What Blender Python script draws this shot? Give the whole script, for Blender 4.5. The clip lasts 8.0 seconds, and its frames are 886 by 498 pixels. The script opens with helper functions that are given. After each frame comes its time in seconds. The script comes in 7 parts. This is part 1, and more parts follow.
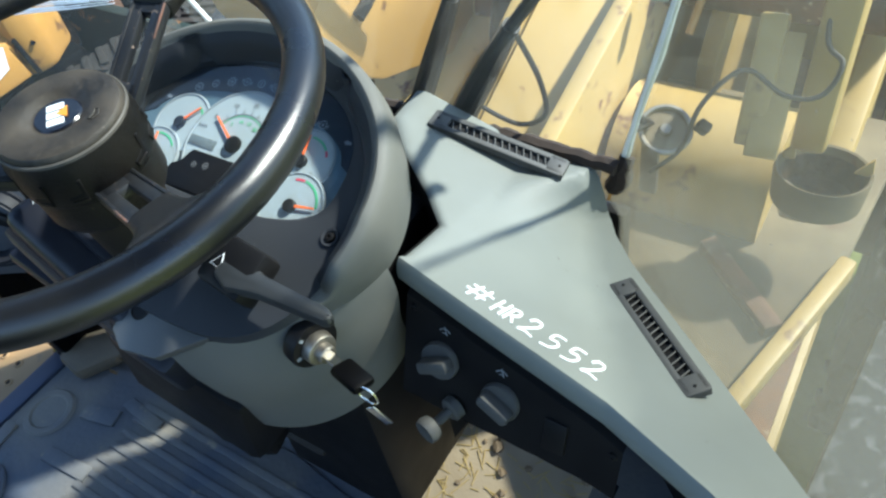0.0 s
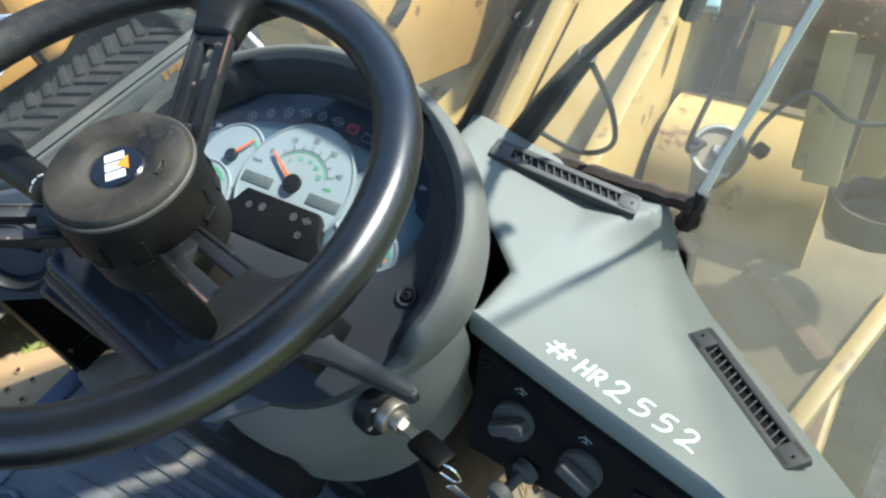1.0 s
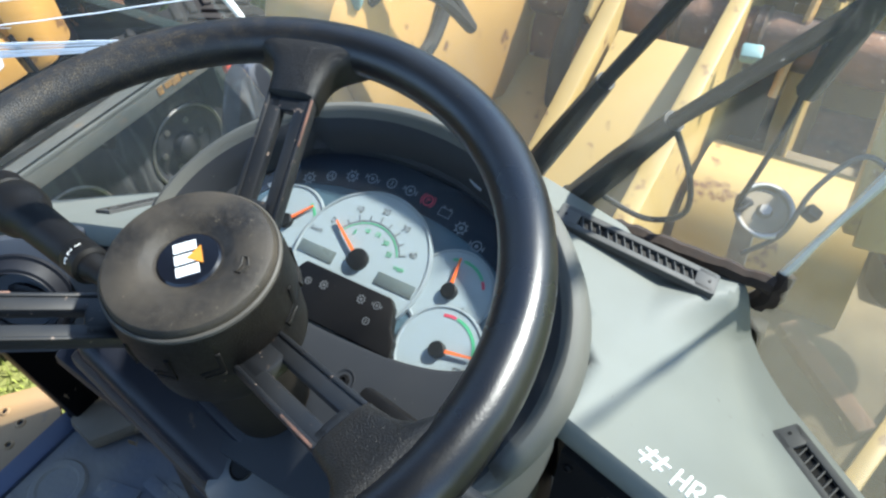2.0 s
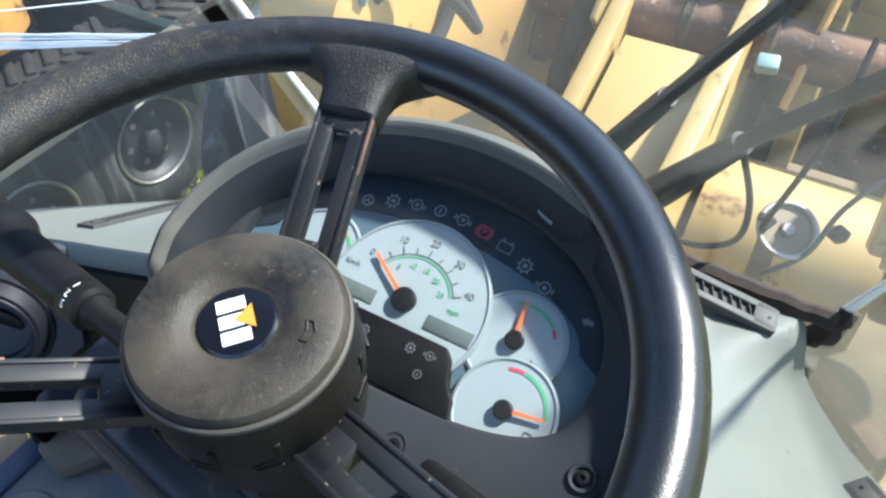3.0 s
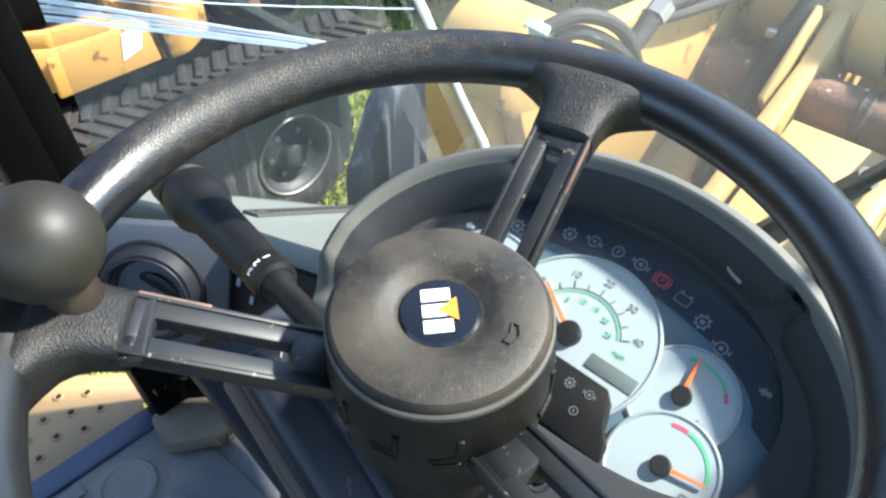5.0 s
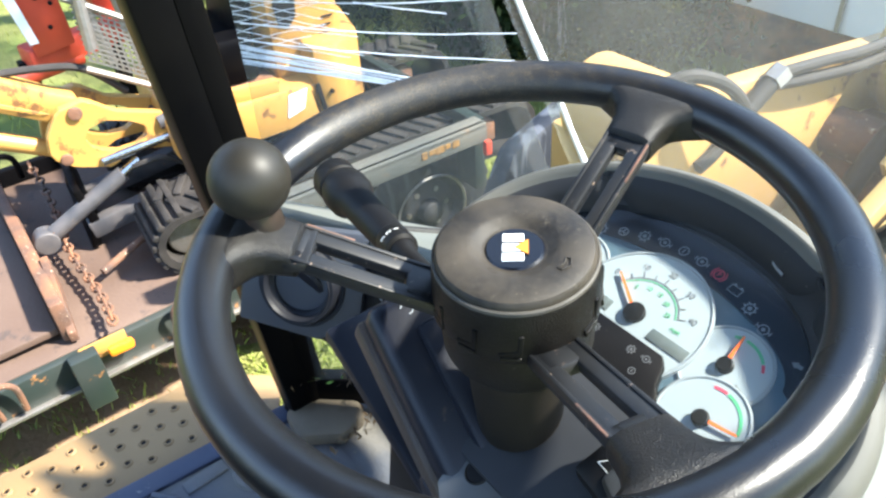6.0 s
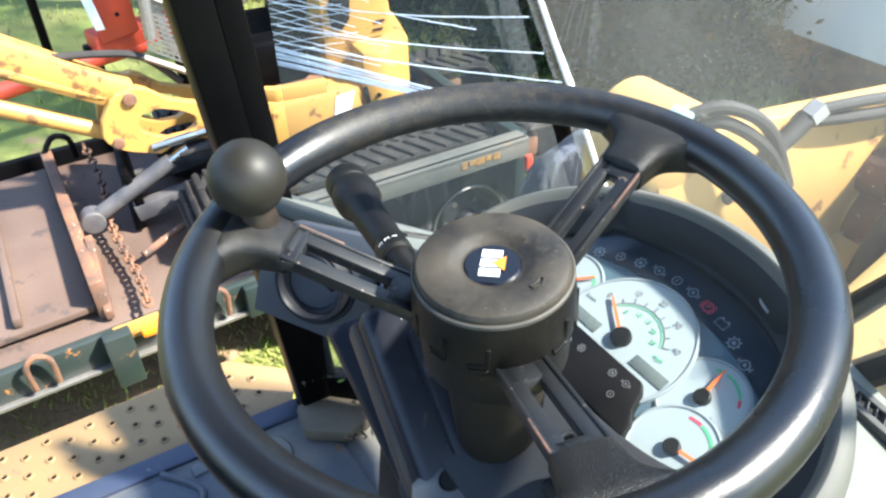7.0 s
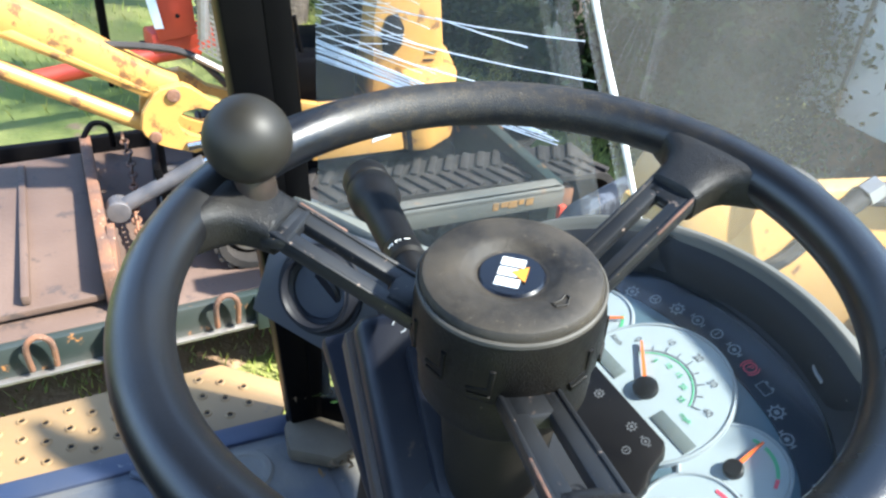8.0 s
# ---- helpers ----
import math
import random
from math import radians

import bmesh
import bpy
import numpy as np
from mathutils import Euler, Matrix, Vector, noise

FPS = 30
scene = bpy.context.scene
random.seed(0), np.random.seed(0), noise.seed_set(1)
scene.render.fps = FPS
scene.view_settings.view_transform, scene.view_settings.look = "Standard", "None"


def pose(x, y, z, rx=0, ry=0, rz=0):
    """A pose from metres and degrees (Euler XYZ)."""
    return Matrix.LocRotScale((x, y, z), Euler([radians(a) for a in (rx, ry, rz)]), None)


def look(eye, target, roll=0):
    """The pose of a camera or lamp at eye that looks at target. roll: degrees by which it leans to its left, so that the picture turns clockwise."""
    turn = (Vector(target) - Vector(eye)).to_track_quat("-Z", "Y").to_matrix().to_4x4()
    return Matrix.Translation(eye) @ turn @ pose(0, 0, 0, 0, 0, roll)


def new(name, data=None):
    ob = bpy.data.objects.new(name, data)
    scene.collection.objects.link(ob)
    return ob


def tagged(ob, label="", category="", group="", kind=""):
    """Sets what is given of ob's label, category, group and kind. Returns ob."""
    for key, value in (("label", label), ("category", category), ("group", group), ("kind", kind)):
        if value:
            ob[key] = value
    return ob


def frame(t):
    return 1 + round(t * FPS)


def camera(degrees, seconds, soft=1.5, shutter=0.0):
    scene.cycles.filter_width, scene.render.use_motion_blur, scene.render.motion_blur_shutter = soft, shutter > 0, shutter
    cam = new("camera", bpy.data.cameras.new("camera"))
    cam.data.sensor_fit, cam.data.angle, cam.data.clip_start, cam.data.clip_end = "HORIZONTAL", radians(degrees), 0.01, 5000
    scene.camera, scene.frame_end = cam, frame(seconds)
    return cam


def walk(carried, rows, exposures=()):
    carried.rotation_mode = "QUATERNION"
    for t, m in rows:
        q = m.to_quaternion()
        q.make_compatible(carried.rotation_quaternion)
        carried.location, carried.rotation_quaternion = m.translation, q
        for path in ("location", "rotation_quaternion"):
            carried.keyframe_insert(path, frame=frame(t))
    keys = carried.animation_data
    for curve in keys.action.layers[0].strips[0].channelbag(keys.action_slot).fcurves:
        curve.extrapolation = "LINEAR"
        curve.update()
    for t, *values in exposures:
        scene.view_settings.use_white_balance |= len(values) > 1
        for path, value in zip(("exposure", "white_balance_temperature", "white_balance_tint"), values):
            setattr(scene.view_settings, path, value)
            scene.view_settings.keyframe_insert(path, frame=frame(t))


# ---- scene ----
cam = camera(61.0, 8.0, soft=2.4)
PATH = [
    (0, (0.501, -0.199, 2.481), (-0.393, 0.851, 1.032), -12.2),
    (0.5, (0.446, -0.170, 2.482), (-0.355, 0.945, 1.028), -8.6),
    (1, (0.401, -0.169, 2.486), (-0.474, 0.866, 1.014), -11.1),
    (1.5, (0.346, -0.156, 2.502), (-0.588, 0.927, 1.103), -9.2),
    (1.7, (0.320, -0.150, 2.494), (-0.563, 0.936, 1.066), -8.0),
    (2.8, (0.208, -0.118, 2.462), (-0.575, 0.991, 0.994), -5.2),
    (3, (0.189, -0.115, 2.451), (-0.556, 1.028, 0.988), -3.0),
    (3.5, (0.148, -0.112, 2.414), (-0.617, 1.004, 0.941), -3.8),
    (4, (0.105, -0.091, 2.398), (-0.675, 1.061, 0.961), 0.1),
    (4.5, (0.111, -0.107, 2.411), (-0.739, 1.094, 1.057), 2.9),
    (5, (0.156, -0.152, 2.435), (-0.859, 0.910, 1.078), -0.2),
    (5.2, (0.181, -0.169, 2.440), (-0.900, 0.835, 1.090), -1.7),
    (6.3, (0.301, -0.230, 2.479), (-1.085, 0.623, 1.317), -4.7),
    (6.5, (0.313, -0.224, 2.488), (-1.082, 0.597, 1.316), -5.2),
    (7, (0.302, -0.200, 2.472), (-0.963, 0.522, 1.414), -1.8),
    (7.5, (0.287, -0.188, 2.445), (-1.032, 0.544, 1.463), 0.4),
    (8, (0.271, -0.176, 2.416), (-1.071, 0.522, 1.441), 5.0),
]
walk(cam, [(t, look(eye, target, roll)) for t, eye, target, roll in PATH],
     [(0, 2.14, 6450, 5), (1.5, 2.16, 6500, 8), (3.5, 2.46, 6500, 10), (4.5, 2.66, 6650, 10), (6.5, 2.84, 7000, 11), (7.2, 2.78, 6700, 10), (8, 2.72, 6550, 10)])

# ---- light ----
SUN_DIR = Vector((0.50, 0.60, 0.80)).normalized()
world = bpy.data.worlds.new("sky")
scene.world = world
world.use_nodes = True
wn = world.node_tree.nodes
sky = wn.new("ShaderNodeTexSky")
sky.sky_type = "NISHITA"
sky.sun_disc = False
sky.dust_density = 0.3
sky.ozone_density = 2.2
sky.sun_elevation = math.asin(SUN_DIR.z)
sky.sun_rotation = math.atan2(SUN_DIR.x, SUN_DIR.y)
wn["Background"].inputs["Strength"].default_value = 0.135
world.node_tree.links.new(sky.outputs["Color"], wn["Background"].inputs["Color"])
sun_data = bpy.data.lights.new("sun", "SUN")
sun_data.energy, sun_data.angle, sun_data.color = 3.5, radians(2.5), (1.0, 0.975, 0.935)
sun = new("sun", sun_data)
sun.matrix_world = look((0, 0, 30), Vector((0, 0, 30)) - SUN_DIR)


# ---- materials ----
def mat(name, color, rough=0.5, metal=0.0, second=None, scale=20.0, mix=0.5, bump=0.0, bump_scale=200.0, bump_dist=0.0006,
        spots=None, spot_scale=60.0, spot_amount=0.0, clear=0.0, island=0.0, rough_var=0.12, spec=0.5,
        grain=None, worn=None, runs=None):
    """A surface with two scales of variation: a broad stain and fine grain or specks, with a fine relief.

    grain: (cells a metre, depth, dust colour) of a leather texture; worn: (axis, from, to) limits the grain and its dust to
    the handled side; runs: (colour, scale, share) of dried vertical runs."""
    m = bpy.data.materials.new(name)
    m.use_nodes = True
    nt = m.node_tree
    n, l = nt.nodes, nt.links
    bsdf = n["Principled BSDF"]
    bsdf.inputs["Roughness"].default_value = rough
    bsdf.inputs["Metallic"].default_value = metal
    bsdf.inputs["Coat Weight"].default_value = clear
    bsdf.inputs["Specular IOR Level"].default_value = spec
    co = n.new("ShaderNodeTexCoord")
    noise1 = n.new("ShaderNodeTexNoise")
    noise1.inputs["Scale"].default_value = scale
    noise1.inputs["Detail"].default_value = 6
    l.new(co.outputs["Object"], noise1.inputs["Vector"])
    ramp = n.new("ShaderNodeMapRange")
    ramp.inputs["From Min"].default_value, ramp.inputs["From Max"].default_value = 0.35, 0.7
    ramp.inputs["To Max"].default_value = mix
    l.new(noise1.outputs["Fac"], ramp.inputs["Value"])
    mixer = n.new("ShaderNodeMix")
    mixer.data_type = "RGBA"
    mixer.inputs["A"].default_value = (*color, 1)
    mixer.inputs["B"].default_value = (*(second or [c * 0.75 for c in color]), 1)
    l.new(ramp.outputs["Result"], mixer.inputs["Factor"])
    out = mixer.outputs["Result"]
    if spot_amount > 0:
        noise2 = n.new("ShaderNodeTexNoise")
        noise2.inputs["Scale"].default_value = spot_scale
        noise2.inputs["Detail"].default_value = 8
        noise2.inputs["Roughness"].default_value = 0.65
        l.new(co.outputs["Object"], noise2.inputs["Vector"])
        r2 = n.new("ShaderNodeMapRange")
        edge = 0.72 - 0.25 * spot_amount
        r2.inputs["From Min"].default_value, r2.inputs["From Max"].default_value = edge, edge + 0.06
        l.new(noise2.outputs["Fac"], r2.inputs["Value"])
        m2 = n.new("ShaderNodeMix")
        m2.data_type = "RGBA"
        m2.inputs["B"].default_value = (*(spots or (0.1, 0.05, 0.03)), 1)
        l.new(r2.outputs["Result"], m2.inputs["Factor"])
        l.new(out, m2.inputs["A"])
        out = m2.outputs["Result"]
    if island > 0:
        geo = n.new("ShaderNodeNewGeometry")
        hsv = n.new("ShaderNodeHueSaturation")
        r3 = n.new("ShaderNodeMapRange")
        r3.inputs["To Min"].default_value, r3.inputs["To Max"].default_value = 1 - island, 1 + island
        l.new(geo.outputs["Random Per Island"], r3.inputs["Value"])
        l.new(r3.outputs["Result"], hsv.inputs["Value"])
        l.new(out, hsv.inputs["Color"])
        out = hsv.outputs["Color"]
    if runs:
        stretch = n.new("ShaderNodeMapping")
        stretch.inputs["Scale"].default_value = (1.0, 1.0, 0.07)
        l.new(co.outputs["Object"], stretch.inputs["Vector"])
        nr = n.new("ShaderNodeTexNoise")
        nr.inputs["Scale"].default_value = runs[1]
        nr.inputs["Detail"].default_value = 5
        nr.inputs["Distortion"].default_value = 0.6
        l.new(stretch.outputs["Vector"], nr.inputs["Vector"])
        r4 = n.new("ShaderNodeMapRange")
        r4.inputs["From Min"].default_value, r4.inputs["From Max"].default_value = 0.66 - 0.3 * runs[2], 0.76 - 0.3 * runs[2]
        l.new(nr.outputs["Fac"], r4.inputs["Value"])
        m4 = n.new("ShaderNodeMix")
        m4.data_type = "RGBA"
        m4.inputs["B"].default_value = (*runs[0], 1)
        l.new(r4.outputs["Result"], m4.inputs["Factor"])
        l.new(out, m4.inputs["A"])
        out = m4.outputs["Result"]
    leather = None
    if grain:
        cells = n.new("ShaderNodeTexVoronoi")
        cells.feature = "DISTANCE_TO_EDGE"
        cells.inputs["Scale"].default_value = grain[0]
        warp = n.new("ShaderNodeTexNoise")
        warp.inputs["Scale"].default_value = grain[0] * 0.6
        l.new(co.outputs["Object"], warp.inputs["Vector"])
        bent = n.new("ShaderNodeMix")
        bent.data_type = "VECTOR"
        bent.inputs["Factor"].default_value = 0.0016
        l.new(co.outputs["Object"], bent.inputs["A"])
        l.new(warp.outputs["Color"], bent.inputs["B"])
        l.new(bent.outputs["Result"], cells.inputs["Vector"])
        pad = n.new("ShaderNodeMapRange")
        pad.interpolation_type = "SMOOTHSTEP"
        pad.inputs["From Max"].default_value = 0.30
        l.new(cells.outputs["Distance"], pad.inputs["Value"])
        leather = pad.outputs["Result"]
        if worn:
            side = n.new("ShaderNodeVectorMath")
            side.operation = "DOT_PRODUCT"
            side.inputs[1].default_value = worn[0]
            l.new(co.outputs["Object"], side.inputs[0])
            patch = n.new("ShaderNodeMath")
            patch.operation = "MULTIPLY_ADD"
            patch.inputs[1].default_value = 0.10
            l.new(noise1.outputs["Fac"], patch.inputs[0])
            l.new(side.outputs["Value"], patch.inputs[2])
            zone = n.new("ShaderNodeMapRange")
            zone.interpolation_type = "SMOOTHSTEP"
            zone.inputs["From Min"].default_value, zone.inputs["From Max"].default_value = worn[1], worn[2]
            l.new(patch.outputs["Value"], zone.inputs["Value"])
            kept = n.new("ShaderNodeMath")
            kept.operation = "MULTIPLY"
            l.new(leather, kept.inputs[0])
            l.new(zone.outputs["Result"], kept.inputs[1])
            leather = kept.outputs["Value"]
        dusty = n.new("ShaderNodeMix")
        dusty.data_type = "RGBA"
        dusty.inputs["B"].default_value = (*grain[2], 1)
        speck = n.new("ShaderNodeTexNoise")
        speck.inputs["Scale"].default_value = grain[0] * 0.22
        speck.inputs["Detail"].default_value = 5
        l.new(co.outputs["Object"], speck.inputs["Vector"])
        patchy = n.new("ShaderNodeMapRange")
        patchy.inputs["From Min"].default_value, patchy.inputs["From Max"].default_value = 0.40, 0.62
        l.new(speck.outputs["Fac"], patchy.inputs["Value"])
        dust_on = n.new("ShaderNodeMath")
        dust_on.operation = "MULTIPLY"
        l.new(leather, dust_on.inputs[0])
        l.new(patchy.outputs["Result"], dust_on.inputs[1])
        l.new(dust_on.outputs["Value"], dusty.inputs["Factor"])
        l.new(out, dusty.inputs["A"])
        out = dusty.outputs["Result"]
    l.new(out, bsdf.inputs["Base Color"])
    rr = n.new("ShaderNodeMapRange")
    rr.inputs["To Min"].default_value, rr.inputs["To Max"].default_value = max(rough - rough_var, 0.03), min(rough + rough_var, 1)
    l.new(noise1.outputs["Fac"], rr.inputs["Value"])
    l.new(rr.outputs["Result"], bsdf.inputs["Roughness"])
    if worn:
        dull = n.new("ShaderNodeMath")
        dull.operation = "MULTIPLY_ADD"
        dull.inputs[1].default_value = 0.28
        l.new(zone.outputs["Result"], dull.inputs[0])
        l.new(rr.outputs["Result"], dull.inputs[2])
        l.new(dull.outputs["Value"], bsdf.inputs["Roughness"])
    if bump > 0:
        nb = n.new("ShaderNodeTexNoise")
        nb.inputs["Scale"].default_value = bump_scale
        nb.inputs["Detail"].default_value = 4
        l.new(co.outputs["Object"], nb.inputs["Vector"])
        bp = n.new("ShaderNodeBump")
        bp.inputs["Strength"].default_value = bump
        bp.inputs["Distance"].default_value = bump_dist
        l.new(nb.outputs["Fac"], bp.inputs["Height"])
        l.new(bp.outputs["Normal"], bsdf.inputs["Normal"])
        if leather:
            hide = n.new("ShaderNodeBump")
            hide.inputs["Strength"].default_value = 1.0
            hide.inputs["Distance"].default_value = grain[1]
            l.new(leather, hide.inputs["Height"])
            l.new(bp.outputs["Normal"], hide.inputs["Normal"])
            l.new(hide.outputs["Normal"], bsdf.inputs["Normal"])
    return m


def glass_mat(name, tint, dirt, rough=0.0, dirt_scale=9.0, dirt_amount=0.35, streak=1.0, specks=0.0, unwiped=None):
    """A thin pane: clear with a Fresnel gloss, patches and streaks of dust, and a dustier part that no wiper reaches."""
    m = bpy.data.materials.new(name)
    m.use_nodes = True
    n, l = m.node_tree.nodes, m.node_tree.links
    n.remove(n["Principled BSDF"])
    clear = n.new("ShaderNodeBsdfTransparent")
    clear.inputs["Color"].default_value = (*tint, 1)
    gloss = n.new("ShaderNodeBsdfGlossy")
    gloss.inputs["Roughness"].default_value = rough
    fres = n.new("ShaderNodeLayerWeight")
    fres.inputs["Blend"].default_value = 0.5
    power = n.new("ShaderNodeMath")
    power.operation = "POWER"
    power.inputs[1].default_value = 4.5
    l.new(fres.outputs["Facing"], power.inputs[0])
    amount = n.new("ShaderNodeMapRange")
    amount.inputs["To Min"].default_value, amount.inputs["To Max"].default_value = 0.025, 0.6
    l.new(power.outputs["Value"], amount.inputs["Value"])
    mix = n.new("ShaderNodeMixShader")
    l.new(amount.outputs["Result"], mix.inputs["Fac"])
    l.new(clear.outputs["BSDF"], mix.inputs[1])
    l.new(gloss.outputs["BSDF"], mix.inputs[2])
    front_dust = n.new("ShaderNodeBsdfDiffuse")
    front_dust.inputs["Color"].default_value = (*dirt, 1)
    back_dust = n.new("ShaderNodeBsdfTranslucent")
    back_dust.inputs["Color"].default_value = (*dirt, 1)
    dust = n.new("ShaderNodeMixShader")
    dust.inputs["Fac"].default_value = 0.45
    l.new(front_dust.outputs["BSDF"], dust.inputs[1])
    l.new(back_dust.outputs["BSDF"], dust.inputs[2])
    co = n.new("ShaderNodeTexCoord")
    mp = n.new("ShaderNodeMapping")
    mp.inputs["Scale"].default_value = (1, 1, streak)
    l.new(co.outputs["Object"], mp.inputs["Vector"])
    nz = n.new("ShaderNodeTexNoise")
    nz.inputs["Scale"].default_value = dirt_scale
    nz.inputs["Detail"].default_value = 9
    l.new(mp.outputs["Vector"], nz.inputs["Vector"])
    r = n.new("ShaderNodeMapRange")
    r.inputs["From Min"].default_value, r.inputs["From Max"].default_value = 0.3, 0.8
    r.inputs["To Min"].default_value, r.inputs["To Max"].default_value = dirt_amount * 0.3, dirt_amount
    l.new(nz.outputs["Fac"], r.inputs["Value"])
    cover = r.outputs["Result"]
    if unwiped:
        z0, x0, slope, more = unwiped
        sep = n.new("ShaderNodeSeparateXYZ")
        l.new(co.outputs["Object"], sep.inputs["Vector"])
        edge = n.new("ShaderNodeMath")
        edge.operation = "MULTIPLY_ADD"
        edge.inputs[1].default_value, edge.inputs[2].default_value = slope, z0 - slope * x0
        l.new(sep.outputs["X"], edge.inputs[0])
        under = n.new("ShaderNodeMath")
        under.operation = "SUBTRACT"
        l.new(edge.outputs["Value"], under.inputs[0])
        l.new(sep.outputs["Z"], under.inputs[1])
        wavy = n.new("ShaderNodeMath")
        wavy.operation = "MULTIPLY_ADD"
        wavy.inputs[1].default_value = 0.16
        l.new(nz.outputs["Fac"], wavy.inputs[0])
        l.new(under.outputs["Value"], wavy.inputs[2])
        step_in = n.new("ShaderNodeMapRange")
        step_in.inputs["From Min"].default_value, step_in.inputs["From Max"].default_value = 0.05, 0.11
        step_in.inputs["To Max"].default_value = more
        l.new(wavy.outputs["Value"], step_in.inputs["Value"])
        add = n.new("ShaderNodeMath")
        l.new(cover, add.inputs[0])
        l.new(step_in.outputs["Result"], add.inputs[1])
        cover = add.outputs["Value"]
    if specks:
        sn = n.new("ShaderNodeTexNoise")
        sn.inputs["Scale"].default_value = 110
        sn.inputs["Detail"].default_value = 2
        l.new(co.outputs["Object"], sn.inputs["Vector"])
        sr = n.new("ShaderNodeMapRange")
        sr.inputs["From Min"].default_value, sr.inputs["From Max"].default_value = 0.74, 0.78
        sr.inputs["To Max"].default_value = specks
        l.new(sn.outputs["Fac"], sr.inputs["Value"])
        most = n.new("ShaderNodeMath")
        most.operation = "MAXIMUM"
        l.new(cover, most.inputs[0])
        l.new(sr.outputs["Result"], most.inputs[1])
        cover = most.outputs["Value"]
    mix2 = n.new("ShaderNodeMixShader")
    l.new(cover, mix2.inputs["Fac"])
    l.new(mix.outputs["Shader"], mix2.inputs[1])
    l.new(dust.outputs["Shader"], mix2.inputs[2])
    l.new(mix2.outputs["Shader"], n["Material Output"].inputs["Surface"])
    return m


WHEEL = mat("worn black polyurethane", (0.0030, 0.0042, 0.0072), 0.31, second=(0.0085, 0.0082, 0.0080), scale=10, mix=0.85, bump=0.35, bump_scale=1100, bump_dist=0.0003, rough_var=0.2, spots=(0.026, 0.021, 0.015), spot_scale=160, spot_amount=0.26, spec=0.6, grain=(560, 0.00013, (0.056, 0.040, 0.021)), worn=((-0.85, 0.35, 0), 0.09, 0.24))
BALL = mat("dusty black knob plastic", (0.0105, 0.0094, 0.0074), 0.5, second=(0.020, 0.0172, 0.0125), scale=18, mix=0.8, bump=0.1, bump_scale=900, bump_dist=0.0002, spec=0.35)
GRIP = mat("leather-grained black moulding", (0.004, 0.0046, 0.0058), 0.40, second=(0.016, 0.0125, 0.008), scale=14, mix=0.7, bump=0.8, bump_scale=1500, bump_dist=0.0005, rough_var=0.12, spots=(0.036, 0.027, 0.017), spot_scale=300, spot_amount=0.2, spec=0.38, grain=(620, 0.00010, (0.012, 0.011, 0.010)))
HUB = mat("dusty black plastic", (0.011, 0.0096, 0.0080), 0.50, second=(0.058, 0.047, 0.034), scale=24, mix=1.0, bump=0.45, bump_scale=1600, bump_dist=0.0004, rough_var=0.15, spots=(0.14, 0.115, 0.085), spot_scale=260, spot_amount=0.30, spec=0.38, grain=(1100, 0.00005, (0.045, 0.037, 0.028)))
# Darker than the cap's HUB: shade on the hub's side is put into this colour.
HUB_SIDE = mat("scuffed black hub side, shade in colour", (0.0030, 0.0028, 0.0026), 0.45, second=(0.0105, 0.0088, 0.0066), scale=18, mix=0.9, bump=0.5, bump_scale=900, bump_dist=0.0003, rough_var=0.12, spots=(0.12, 0.10, 0.075), spot_scale=220, spot_amount=0.16, spec=0.28, grain=(700, 0.00012, (0.009, 0.0078, 0.0064)))
COLUMN = mat("black column rubber", (0.006, 0.0055, 0.005), 0.6, second=(0.022, 0.017, 0.012), scale=10, mix=0.8, bump=0.3, bump_scale=300, spots=(0.08, 0.06, 0.04), spot_scale=120, spot_amount=0.15, spec=0.2)
SPOKE = mat("satin black steel", (0.0075, 0.0092, 0.0125), 0.45, second=(0.019, 0.019, 0.019), scale=24, mix=0.8, rough_var=0.12, spots=(0.20, 0.15, 0.12), spot_scale=180, spot_amount=0.34, spec=0.45)
CONSOLE = mat("light grey moulded plastic", (0.150, 0.163, 0.152), 0.6, second=(0.125, 0.132, 0.118), scale=5, mix=0.85, bump=0.3, bump_scale=1200, bump_dist=0.0002, spots=(0.085, 0.078, 0.066), spot_scale=70, spot_amount=0.16, spec=0.3)
HOOD = mat("grey soft-touch plastic", (0.088, 0.090, 0.083), 0.65, second=(0.13, 0.122, 0.105), scale=9, mix=0.7, bump=0.4, bump_scale=1200, bump_dist=0.0002, spec=0.3)
BEZEL = mat("charcoal plastic", (0.020, 0.0222, 0.0265), 0.55, second=(0.030, 0.031, 0.033), scale=14, bump=0.4, bump_scale=1200, bump_dist=0.0002, spots=(0.14, 0.135, 0.125), spot_scale=240, spot_amount=0.12, spec=0.25)
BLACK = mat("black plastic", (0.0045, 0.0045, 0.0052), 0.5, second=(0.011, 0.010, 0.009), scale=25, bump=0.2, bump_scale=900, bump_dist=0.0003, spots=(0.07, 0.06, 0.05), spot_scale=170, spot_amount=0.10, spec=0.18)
NAVY = mat("blue-black painted housing", (0.0050, 0.0066, 0.0125), 0.45, second=(0.0105, 0.0112, 0.0150), scale=14, bump=0.2, bump_scale=500, spots=(0.07, 0.05, 0.035), spot_scale=30, spot_amount=0.2, spec=0.35)
KNOB = mat("grey switch plastic", (0.062, 0.062, 0.060), 0.6, second=(0.05, 0.05, 0.048), scale=60, bump=0.2, bump_scale=900, bump_dist=0.0002, spec=0.3)
DIAL = mat("white dial print", (0.335, 0.38, 0.39), 0.55, second=(0.29, 0.335, 0.35), scale=14, mix=0.6, spec=0.3)
FACE = mat("slate blue dial print", (0.085, 0.14, 0.175), 0.45, second=(0.07, 0.115, 0.145), scale=15, spec=0.3)
